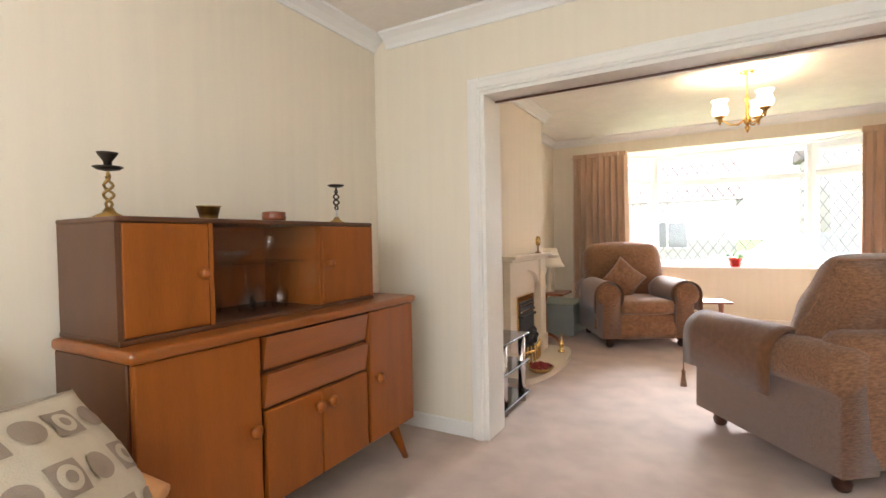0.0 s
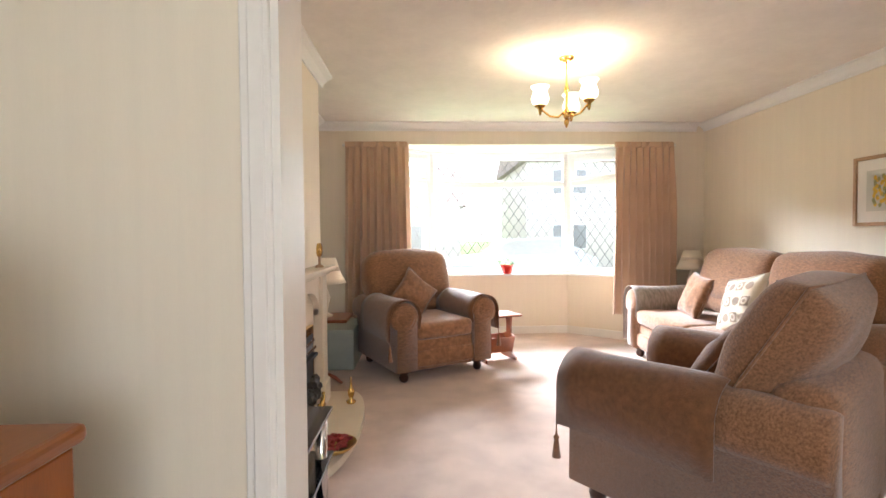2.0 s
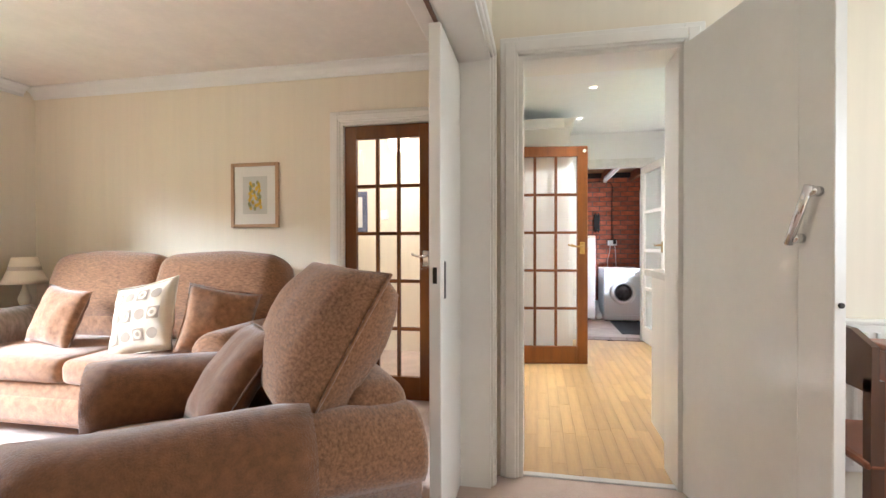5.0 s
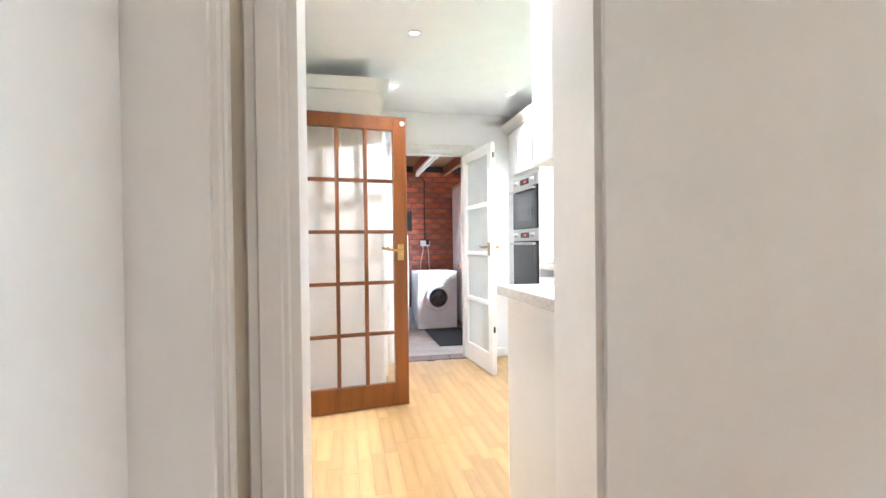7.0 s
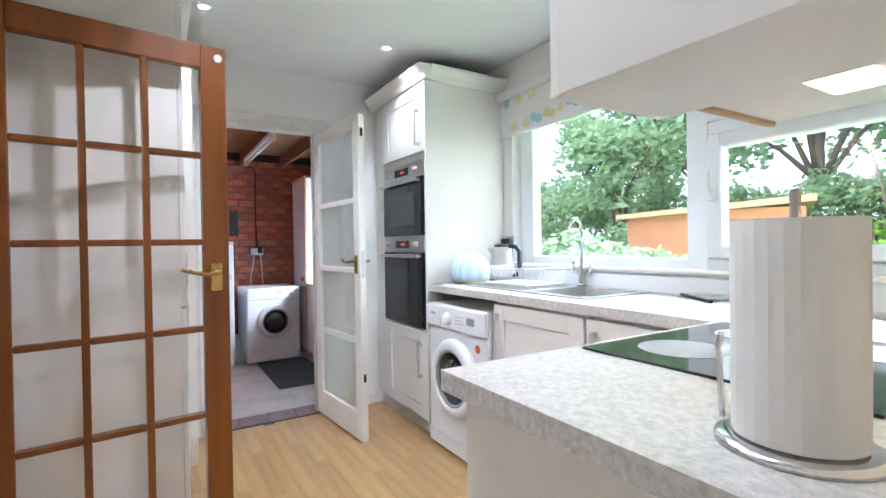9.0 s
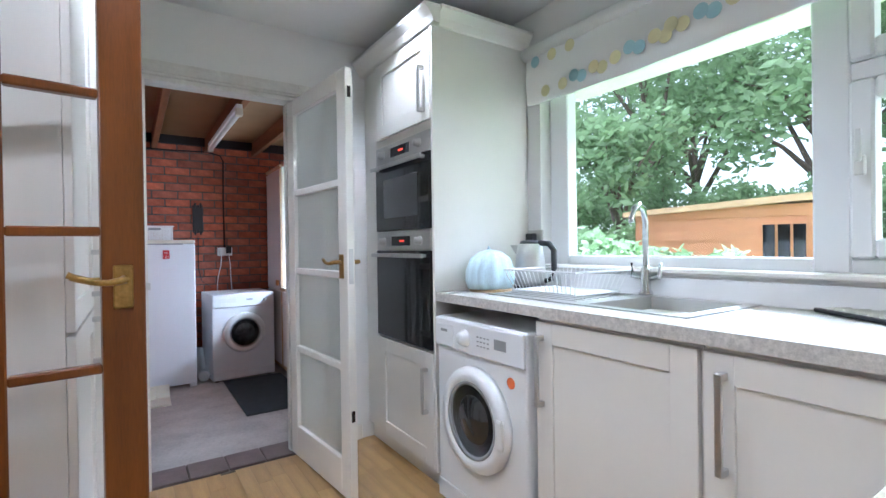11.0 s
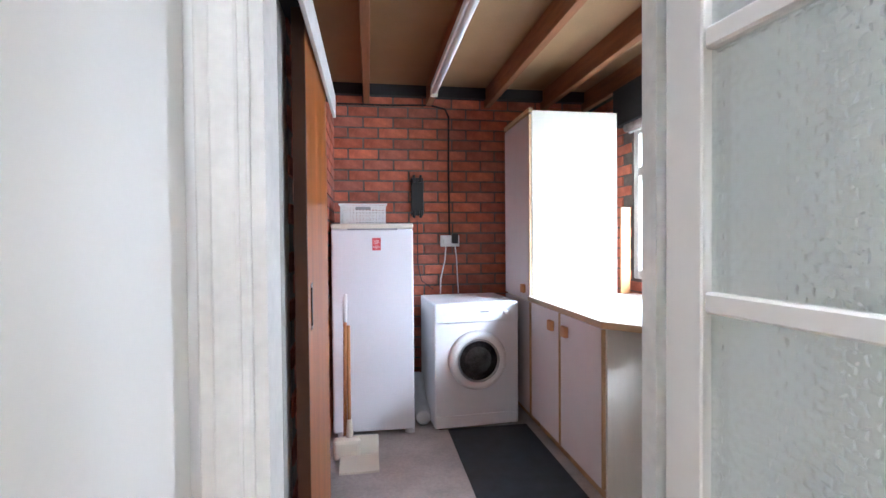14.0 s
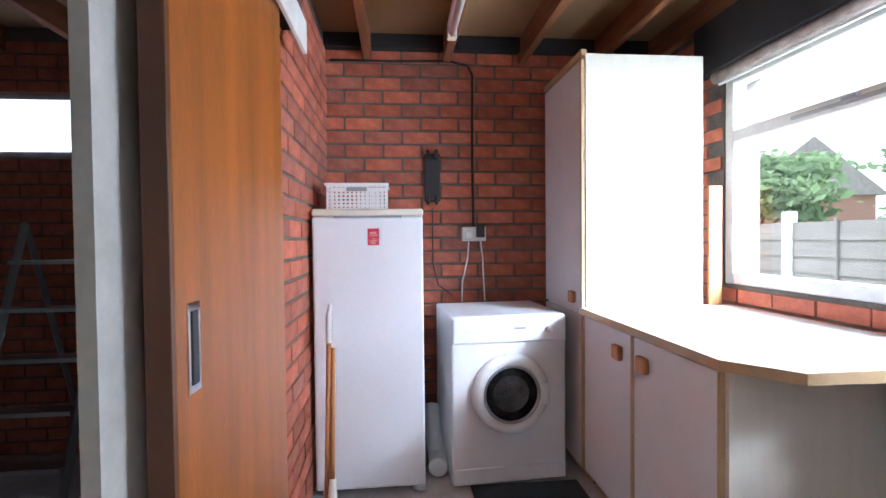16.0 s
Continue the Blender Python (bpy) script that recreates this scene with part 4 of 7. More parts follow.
# local x runs out from the wall, y along it
part("top", bx(0, 0.655, 0.815, 0.465, 2.055, 0.852, 0.014, 3), sb_wood_h, sb)
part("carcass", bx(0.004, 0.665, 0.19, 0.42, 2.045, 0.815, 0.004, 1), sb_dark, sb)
for nm, y0, y1, z0, z1, ky, kz in (("door", 0.672, 1.085, 0.205, 0.812, 1.045, 0.50), ("door", 1.105, 1.375, 0.205, 0.545, 1.345, 0.49), ("door", 1.38, 1.665, 0.205, 0.545, 1.42, 0.49), ("door", 1.685, 2.04, 0.205, 0.812, 1.73, 0.50)):
    dd = part(nm, bx(0.42, y0, z0, 0.447, y1, z1, 0.006, 2), sb_wood, sb)
    knob(dd, 0.445, ky, kz)
for z0, z1 in ((0.555, 0.675), (0.69, 0.808)):
    bm = prism([(0.42, z0), (0.436, z0), (0.458, z1), (0.42, z1)], 1.105, 1.665, "y")
    part("drawer", bm, sb_wood_h, sb)
for yy, s in ((0.73, -1), (1.98, 1)):
    for xx in (0.05, 0.38):
        part("leg", tube([(xx, yy - s * 0.05, 0.20), (xx + (0.03 if xx > 0.2 else -0.02), yy + s * 0.03, 0.0)], [0.030, 0.015], 12), sb_wood, sb, smooth=True)

hu = thing("display_hutch", "orange oak hutch with glass sliding doors on the sideboard", "cabinet", -1.735, 0, 0.852)
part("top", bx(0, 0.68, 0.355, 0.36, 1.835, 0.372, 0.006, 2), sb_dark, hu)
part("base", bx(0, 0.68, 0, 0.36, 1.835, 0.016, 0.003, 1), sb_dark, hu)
part("back", bx(0, 0.69, 0.016, 0.01, 1.825, 0.355), sb_wood, hu)
# the first end panel is darker than the other uprights
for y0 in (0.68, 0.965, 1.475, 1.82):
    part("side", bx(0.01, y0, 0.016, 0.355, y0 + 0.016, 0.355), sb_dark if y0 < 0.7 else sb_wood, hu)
for y0, y1, ky in ((0.698, 0.963, 0.935), (1.493, 1.818, 1.52)):
    dd = part("door", bx(0.335, y0, 0.018, 0.357, y1, 0.353, 0.004, 2), sb_wood, hu)
    knob(dd, 0.355, ky, 0.19, r=0.017)
for y0, y1, xx in ((0.982, 1.26, 0.335), (1.20, 1.474, 0.345)):
    pane("glass_door", hu, [(xx, y0, 0.018), (xx, y1, 0.018), (xx, y1, 0.353), (xx, y0, 0.353)])
part("glass_shelf", bx(0.02, 0.982, 0.205, 0.30, 1.474, 0.211), vase_glass, hu)


def wine_glass(x, y, z, s=1.0, flip=True, label="clear stemmed wine glass in the hutch"):
    prof = [(0.032, 0), (0.032, 0.003), (0.006, 0.008), (0.004, 0.07), (0.012, 0.08), (0.036, 0.11), (0.038, 0.14), (0.030, 0.175), (0.028, 0.175), (0.034, 0.14), (0.008, 0.086)]
    if flip:
        prof = [(r, 0.176 - h) for r, h in prof]
    ob = tagged(part("wine_glass", lathe([(r * s, h * s) for r, h in prof], 0, 0, 0, 18), vase_glass, None, smooth=True), label, "glass", "glasses in the hutch")
    ob.location = (x, y, z)


for xx, yy in ((-1.52, 1.04), (-1.60, 1.12), (-1.50, 1.20), (-1.56, 1.30), (-1.50, 1.36)):
    wine_glass(xx, yy, 0.87, 1.0)
wine_glass(-1.55, 1.36, 1.064, 0.55, False, "small clear liqueur glass on the glass shelf")
bw = tagged(part("glass_dish", lathe([(0.02, 0), (0.06, 0.01), (0.085, 0.045), (0.08, 0.045), (0.05, 0.015), (0.02, 0.012)], -1.55, 1.16, 1.064, 24), vase_glass, None, smooth=True), "shallow cut glass dish on the glass shelf", "dish")


def twist_candlestick(x, y, z, h, label, cup=True):
    ob = thing("candlestick", label, "candlestick", x, y, z, group="twisted candlesticks")
    part("base", lathe([(0.045, 0), (0.045, 0.006), (0.02, 0.018), (0.010, 0.035)], 0, 0, 0, 20), old_brass, ob, smooth=True)
    z0, z1 = (0.03, h * 0.72) if cup else (h * 0.35, h - 0.02)
    if not cup:
        part("spike", tube([(0, 0, 0), (0, 0, z0)], 0.004, 8), steel, ob)
    for ph in (0, math.pi):
        pts = [(0.014 * math.sin(math.pi * t / 30 * 1.0 + 0.3) * math.cos(ph + t * 0.42), 0.014 * math.sin(math.pi * t / 30 + 0.3) * math.sin(ph + t * 0.42), z0 + (z1 - z0) * t / 28) for t in range(29)]
        part("twist", tube(pts, 0.0045, 6), old_brass if cup else iron, ob, smooth=True)
    part("drip_tray", lathe([(0.008, z1), (0.030, z1 + 0.004), (0.042, z1 + 0.012), (0.040, z1 + 0.014), (0.01, z1 + 0.008)], 0, 0, 0, 20), iron, ob, smooth=True)
    if cup:
        part("cup", lathe([(0.010, z1 + 0.01), (0.012, z1 + 0.03), (0.026, z1 + 0.05), (0.030, h), (0.024, h), (0.018, z1 + 0.04)], 0, 0, 0, 18), iron, ob, smooth=True)


twist_candlestick(-1.56, 0.755, 1.224, 0.205, "twisted brass candlestick with a dark cup")
twist_candlestick(-1.55, 1.775, 1.224, 0.20, "twisted dark candlestick with a drip tray", False)
tagged(part("brass_cup", lathe([(0.028, 0), (0.030, 0.004), (0.036, 0.045), (0.044, 0.05), (0.040, 0.05), (0.030, 0.01)], -1.50, 1.05, 1.224, 20), old_brass, None, smooth=True), "small flared brass cup on the hutch", "cup")
tagged(part("wooden_pot", lathe([(0.03, 0), (0.046, 0.008), (0.05, 0.022), (0.044, 0.030), (0.05, 0.034), (0.044, 0.042), (0.03, 0.04)], -1.52, 1.36, 1.224, 20), red_wood, None, smooth=True), "small turned dark wooden pot on the hutch", "pot")

# wooden-armed chair with a printed cushion in front
fc = thing("fireside_chair", "cream fireside chair with pale wooden arms", "armchair", -1.32, 0.24, 0, 108)
part("seat", soft_box(-0.27, -0.30, 0.30, 0.27, 0.25, 0.43, 0.05, 0.02), cream_fab, fc, smooth=True)
part("backrest", soft_box(-0.27, 0.20, 0.40, 0.27, 0.33, 0.90, 0.06, 0.02), mat("tan upholstery", (0.55, 0.35, 0.17), 0.9, vary=0.1, bump=0.5), fc, smooth=True)
for s in (-1, 1):
    part("arm", tube([(s * 0.31, 0.28, 0.50), (s * 0.31, 0.0, 0.56), (s * 0.31, -0.20, 0.56), (s * 0.31, -0.33, 0.53)], [0.022, 0.026, 0.028, 0.022], 10), broom_wood, fc, smooth=True)
    for yy, zt in ((-0.26, 0.54), (0.26, 0.50)):
        part("leg", tube([(s * 0.31, yy, zt), (s * 0.31, yy * 1.1, 0)], [0.022, 0.014], 10), broom_wood, fc, smooth=True)
cq = cushion("cream cushion printed with taupe circles and squares on the fireside chair", -1.12, 0.42, 0.62, 125, 0.54, 0.48, 0.16, cream_fab, -38, 10, 8)
printed(cq, 0.54, 0.48, 0.16, 8)

dt = thing("dining_table", "brown wooden dining table by the radiator", "table", 1.02, 0.52, 0)
part("tabletop", bx(-0.38, -0.45, 0.72, 0.32, 0.45, 0.745, 0.008, 2), red_wood, dt)
for sx in (-0.33, 0.27):
    for sy in (-0.40, 0.40):
        part("leg", bx(sx - 0.025, sy - 0.025, 0, sx + 0.025, sy + 0.025, 0.72, 0.004, 1), red_wood, dt)
dc = thing("dining_chair", "dark brown wooden dining chair tucked under the table", "chair", 1.06, 1.02, 0, 0)
part("seat", bx(-0.20, -0.20, 0.43, 0.20, 0.20, 0.46, 0.015, 2), red_wood, dc)
part("backrest", prism([(-0.20, 0.80), (-0.20, 0.66), (0.20, 0.66), (0.20, 0.80), (0.10, 0.84), (-0.10, 0.84)], 0.17, 0.19, "y"), sb_dark, dc)
for sx in (-0.18, 0.18):
    part("leg", bx(sx - 0.018, -0.19, 0, sx + 0.018, -0.155, 0.43), sb_dark, dc)
    part("leg", bx(sx - 0.018, 0.155, 0, sx + 0.018, 0.19, 0.70), sb_dark, dc)
rd = thing("radiator", "white panel radiator under the dining room wall", "radiator", 1.515, 0.5, 0)
part("panel", bx(-0.07, -0.55, 0.18, -0.03, 0.62, 0.78, 0.008, 2), gloss_white, rd)
for k in range(28):
    part("rib", bx(-0.078, -0.53 + k * 0.041, 0.21, -0.07, -0.513 + k * 0.041, 0.75, 0.003, 1), gloss_white, rd)
part("grille", bx(-0.075, -0.55, 0.78, 0.0, 0.62, 0.795, 0.003, 1), gloss_white, rd)

# ---------- living room ----------
fp = thing("fireplace", "cream marble fireplace with a gas fire", "fireplace", -1.42, 4.03, 0)
hp = [(0, -0.62)] + [(0.22 + 0.16 * math.cos(math.radians(a)), 0.62 * math.sin(math.radians(a))) for a in range(-80, 81, 10)] + [(0, 0.62)]
part("hearth", prism(hp, 0, 0.045, "z"), stone, fp)
part("back_panel", bx(0, -0.40, 0.045, 0.02, 0.40, 0.93), stone, fp)
for s in (-1, 1):
    part("column", bx(0.02, s * 0.40 - 0.07, 0.045, 0.085, s * 0.40 + 0.07, 0.93, 0.006, 1), stone, fp)
    part("plinth", bx(0.02, s * 0.40 - 0.08, 0.045, 0.10, s * 0.40 + 0.08, 0.20, 0.006, 1), stone, fp)
ar = [(-0.33, 0.93), (-0.33, 0.66)] + [(0.33 * math.cos(math.pi - math.pi * k / 16), 0.70 + 0.14 * math.sin(math.pi * k / 16)) for k in range(17)] + [(0.33, 0.66), (0.33, 0.93)]
part("arch_panel", prism(ar, 0.02, 0.06, "x"), stone, fp)
part("mantel", bx(0, -0.50, 0.955, 0.145, 0.50, 0.985, 0.006, 2), stone, fp)
part("mantel_moulding", bx(0, -0.48, 0.93, 0.11, 0.48, 0.955, 0.006, 1), stone, fp)
fire = part("gas_fire", bx(0.021, -0.21, 0.05, 0.05, 0.21, 0.62, 0.004, 1), brass, fp, "brass framed gas fire")
part("firebox", bx(0.03, -0.175, 0.06, 0.055, 0.175, 0.57, 0.002, 1), soot, fire)
for k in range(3):
    part("hood", bx(0.05, -0.17, 0.43 + 0.045 * k, 0.085 - 0.01 * k, 0.17, 0.45 + 0.045 * k, 0.003, 1), chrome if k else soot, fire)
part("fret", tube([(0.10, -0.19, 0.14), (0.135, -0.09, 0.14), (0.145, 0, 0.14), (0.135, 0.09, 0.14), (0.10, 0.19, 0.14)], 0.012), brass, fire, smooth=True)
for k in range(7):
    part("fret_bar", lathe([(0.014, 0.05), (0.006, 0.07), (0.010, 0.10), (0.006, 0.12), (0.010, 0.19)], 0.10 + 0.04 * math.cos((k - 3) * 0.4), -0.17 + k * 0.057, 0, 10), brass, fire, smooth=True)
bm = bmesh.new()
for k in range(22):
    r = bmesh.ops.create_icosphere(bm, subdivisions=1, radius=0.035, matrix=pose(0.07 + 0.02 * random.random(), -0.15 + 0.3 * random.random(), 0.19 + 0.10 * random.random(), 90 * random.random(), 0, 90 * random.random()))
part("coals", bm, coal, fire, "black fire coals")
bowl = thing("potpourri_bowl", "brass bowl of dried red petals on the hearth", "bowl", -1.13, 3.66, 0.045)
part("bowl", lathe([(0.05, 0), (0.08, 0.015), (0.115, 0.05), (0.11, 0.05), (0.07, 0.02), (0.01, 0.015)], 0, 0, 0, 24), old_brass, bowl, smooth=True)
bm = bmesh.new()
for k in range(60):
    a, r = random.random() * 6.28, 0.09 * random.random() ** 0.5
    bmesh.ops.create_icosphere(bm, subdivisions=1, radius=0.014 + 0.008 * random.random(), matrix=pose(r * math.cos(a), r * math.sin(a), 0.05 + 0.035 * random.random() * (1 - r / 0.1), 0, 0, 0) @ Matrix.Diagonal((1, 0.6, 0.7, 1)))
part("petals", bm, dried, bowl, "dried red petals")
tagged(part("brass_bell", lathe([(0.03, 0), (0.034, 0.012), (0.012, 0.03), (0.022, 0.06), (0.024, 0.085), (0.010, 0.11), (0.006, 0.14), (0.003, 0.18)], -1.16, 4.40, 0.045, 16), brass, None, smooth=True), "small polished brass ornament on the hearth", "ornament")
cl = thing("mantel_clock", "small skeleton clock standing on the mantel", "clock", -1.34, 4.30, 0.985)
part("stand", lathe([(0.028, 0), (0.028, 0.01), (0.008, 0.02), (0.008, 0.07), (0.004, 0.075)], 0, 0, 0, 14), pale_wood, cl, smooth=True)
part("dial", lathe([(0.035, -0.01), (0.045, -0.01), (0.045, 0.01), (0.035, 0.012)], 0, 0, 0, 24, cap=False), brass, cl, smooth=True).matrix_local = pose(0, 0, 0.115, 0, 90, 0)


def table_lamp(x, y, z, label, r=0.15):
    ob = thing("table_lamp", label, "lamp", x, y, z, group="table lamps")
    part("base", lathe([(0.06, 0), (0.06, 0.015), (0.02, 0.03), (0.03, 0.10), (0.045, 0.15), (0.02, 0.22), (0.012, 0.26), (0.012, 0.30)], 0, 0, 0, 18), stone, ob, smooth=True)
    n = 40
    prof = [(r, 0.27), (r * 0.86, 0.31), (r * 0.68, 0.38), (r * 0.52, 0.47), (r * 0.50, 0.47), (r * 0.83, 0.31)]
    part("shade", lathe(prof, 0, 0, 0, 24), shade_mat, ob, "pleated cream fabric shade", True)


st = thing("side_table", "small reddish wooden wine table in the alcove", "table", -1.55, 4.98, 0)
part("tabletop", bx(-0.18, -0.18, 0.52, 0.30, 0.20, 0.545, 0.01, 2), red_wood, st)
part("pedestal", lathe([(0.05, 0.03), (0.02, 0.08), (0.03, 0.25), (0.018, 0.4), (0.04, 0.52)], 0.05, 0, 0, 16), red_wood, st, smooth=True)
for a in range(3):
    c, s = math.cos(a * 2.094), math.sin(a * 2.094)
    part("foot", tube([(0.05 + 0.02 * c, 0.02 * s, 0.09), (0.05 + 0.12 * c, 0.12 * s, 0.05), (0.05 + 0.18 * c, 0.18 * s, 0.0)], [0.018, 0.016, 0.012], 8), red_wood, st, smooth=True)
table_lamp(-1.45, 4.98, 0.545, "cream table lamp on the wine table beside the chimney breast", 0.17)
tagged(part("storage_box", bx(-1.74, 5.35, 0, -1.28, 5.95, 0.36, 0.01, 2), green_dark), "plain sage green box standing in the alcove", "box")
ct = thing("corner_table", "small wooden corner table behind the sofa", "table", 2.18, 6.02, 0)
part("tabletop", bx(-0.2, -0.16, 0.52, 0.2, 0.16, 0.545, 0.008, 2), red_wood, ct)
for sx in (-0.17, 0.17):
    for sy in (-0.13, 0.13):
        part("leg", bx(sx - 0.018, sy - 0.018, 0, sx + 0.018, sy + 0.018, 0.52), red_wood, ct)
table_lamp(2.16, 6.02, 0.545, "cream table lamp in the corner behind the sofa", 0.15)

mr = thing("magazine_table", "reddish wooden side table with a magazine rack", "table", 0.02, 5.66, 0, 20)
part("tabletop", bx(-0.24, -0.15, 0.415, 0.22, 0.15, 0.435, 0.006, 2), red_wood, mr)
for sx in (-0.17, 0.15):
    pl = [(-0.05, 0.40), (0.05, 0.40), (0.035, 0.30), (0.04, 0.24), (0.10, 0.22), (0.05, 0.06), (0.14, 0.03), (0.14, 0.0), (-0.14, 0.0), (-0.14, 0.03), (-0.05, 0.06), (-0.10, 0.22), (-0.04, 0.24), (-0.035, 0.30)]
    part("end_panel", prism(pl, sx, sx + 0.018, "x"), red_wood, mr)
for s in (-1, 1):
    part("rack_side", prism([(s * 0.045, 0.07), (s * 0.095, 0.22), (s * 0.105, 0.22), (s * 0.055, 0.07)], -0.152, 0.15, "x"), red_wood, mr)
tvs = thing("tv_stand", "black glass media stand with chrome tubes", "stand", -1.30, 2.90, 0)
for zz in (0.05, 0.27, 0.46):
    part("glass_shelf", bx(-0.30, -0.22, zz, 0.26, 0.26, zz + 0.012, 0.003, 1), black, tvs)
for xx, yy in ((0.22, -0.13), (0.22, 0.20), (-0.26, -0.13), (-0.26, 0.20)):
    part("tube", tube([(xx, yy, 0), (xx, yy, 0.47)], 0.026, 16), chrome, tvs, "chrome tube", True)

pot = thing("flower_pot", "red glazed pot with a small green plant on the window board", "plant", 0.34, 6.79, 0.725)
part("pot", lathe([(0.05, 0), (0.055, 0.005), (0.078, 0.09), (0.085, 0.11), (0.078, 0.11), (0.06, 0.03)], 0, 0, 0, 24), red_pot, pot, smooth=True)
bm = bmesh.new()
for k in range(46):
    a, rr, zz = random.random() * 6.28, 0.03 + 0.07 * random.random(), 0.11 + 0.06 * random.random()
    bmesh.ops.create_icosphere(bm, subdivisions=1, radius=0.02, matrix=pose(rr * math.cos(a), rr * math.sin(a), zz, 30 * random.random(), 40 * random.random(), math.degrees(a)) @ Matrix.Diagonal((1.3, 0.7, 0.18, 1)))
part("leaves", bm, leaf, pot)

pic = thing("picture", "framed print of yellow flowers in a pale wooden frame", "picture", 2.438, 4.235, 1.475)
bm = bmesh.new()
for y0, y1, z0, z1 in ((-0.195, -0.17, -0.24, 0.24), (0.17, 0.195, -0.24, 0.24), (-0.17, 0.17, -0.24, -0.215), (-0.17, 0.17, 0.215, 0.24)):
    box(bm, -0.025, y0, z0, 0, y1, z1, 0.003, 1)
part("frame", bm, pale_wood, pic)
part("mount", bx(-0.012, -0.17, -0.215, -0.004, 0.17, 0.215), paper, pic)
part("print", bx(-0.014, -0.10, -0.14, -0.0125, 0.10, 0.14), mat("print paper", (0.62, 0.62, 0.58), 0.8, vary=0.04, bump=0), pic)
bm, bm2 = bmesh.new(), bmesh.new()
for k in range(34):
    t = k / 34
    yy, zz = 0.05 * math.sin(k * 2.4) * (1 - 0.3 * t), -0.10 + 0.2 * t
    b = bm if k % 3 else bm2
    q = 0.013
    vs = [b.verts.new((-0.0155, yy + q * math.cos(a * 1.047), zz + q * 1.3 * math.sin(a * 1.047))) for a in range(6)]
    b.faces.new(vs[::-1])
part("flowers", bm, print_yel, pic)
part("stems", bm2, print_green, pic)

ch = thing("chandelier", "brass three-arm chandelier with frosted tulip shades, lit", "chandelier", 0.33, 4.38, H)
part("ceiling_rose", lathe([(0.055, 0), (0.05, -0.012), (0.03, -0.022), (0.012, -0.03)][::-1], 0, 0, 0, 20), brass, ch, smooth=True)
part("stem", lathe([(0.009, -0.42), (0.022, -0.40), (0.028, -0.37), (0.012, -0.34), (0.012, -0.25), (0.018, -0.22), (0.012, -0.19), (0.006, -0.17), (0.006, -0.02)], 0, 0, 0, 14), brass, ch, smooth=True)
part("finial", lathe([(0.003, -0.475), (0.012, -0.455), (0.02, -0.43), (0.01, -0.42)], 0, 0, 0, 14), brass, ch, smooth=True)
for k in range(3):
    a = math.radians(63 + 120 * k)
    c, s = math.cos(a), math.sin(a)
    arm = part("arm", tube([(r_ * c, r_ * s, z_) for r_, z_ in ((0.02, -0.37), (0.06, -0.405), (0.115, -0.40), (0.17, -0.36), (0.185, -0.34))], 0.007, 8), brass, ch, smooth=True)
    part("lamp_holder", lathe([(0.003, -0.395), (0.010, -0.38), (0.014, -0.35), (0.035, -0.335), (0.038, -0.325), (0.01, -0.32)], 0.185 * c, 0.185 * s, 0, 14), brass, arm, smooth=True)
    part("shade", lathe([(0.028, -0.33), (0.052, -0.31), (0.06, -0.28), (0.048, -0.245), (0.045, -0.225), (0.062, -0.20), (0.058, -0.20), (0.041, -0.225), (0.044, -0.245), (0.054, -0.28)], 0.185 * c, 0.185 * s, 0, 20), opal, arm, "lit frosted tulip shade", True)
    lamp("chandelier_bulb", "POINT", pose(0.33 + 0.185 * c, 4.38 + 0.185 * s, H - 0.215), 3.6, WARM, r=0.05)

# hall
hp_ = thing("hall_pendant", "clear glass globe pendant lamp in the hall", "lamp", 3.35, 3.4, H)
part("cord", tube([(0, 0, 0), (0, 0, -0.28)], 0.004, 6), white_plas, hp_)
part("globe", lathe([(0.03, -0.26), (0.08, -0.29), (0.10, -0.35), (0.08, -0.42), (0.02, -0.45)][::-1], 0, 0, 0, 20), opal, hp_, "lit glass globe", True)
lamp("hall_bulb", "POINT", pose(3.35, 3.4, H - 0.55), 15, (1, 0.9, 0.78), r=0.08)
slab_wall("wall_stairs", "x", 4.0, 4.1, 2.60, 5.2, -0.1, H, [], wall_cream, "cream stair wall in the hall")
hpic = thing("hall_picture", "small dark blue framed picture in the hall", "picture", 3.998, 4.1, 1.45)
part("frame", bx(-0.02, -0.16, -0.22, 0, 0.16, 0.22, 0.004, 1), blue_print, hpic)
part("mount", bx(-0.023, -0.11, -0.16, -0.02, 0.11, 0.16), paper, hpic)
sw = thing("thermostat", "white wall thermostat in the hall", "switch", 3.998, 3.75, 1.42)
part("case", bx(-0.02, -0.04, -0.05, 0, 0.04, 0.05, 0.004, 1), white_plas, sw)
ls = thing("light_switch", "white plastic light switch beside the hall doorway", "switch", 2.84, 2.468, 1.40)
part("plate", bx(-0.043, -0.008, -0.043, 0.043, 0, 0.043, 0.003, 1), steel, ls)
part("rocker", bx(-0.012, -0.012, -0.016, 0.012, -0.008, 0.016, 0.002, 1), white_plas, ls)


# ---------- kitchen ----------
def bar_handle(parent, x, y, z0, z1, side=1, axis="y"):
    h = part("handle", bx(x - 0.009, min(y + side * 0.024, y + side * 0.034), z0, x + 0.009, max(y + side * 0.024, y + side * 0.034), z1, 0.002, 1), steel, parent, "brushed steel bar handle")
    for zz in (z0, z1 - 0.018):
        part("mount", bx(x - 0.009, min(y, y + side * 0.025), zz, x + 0.009, max(y, y + side * 0.025), zz + 0.018, 0.001, 1), steel, parent)


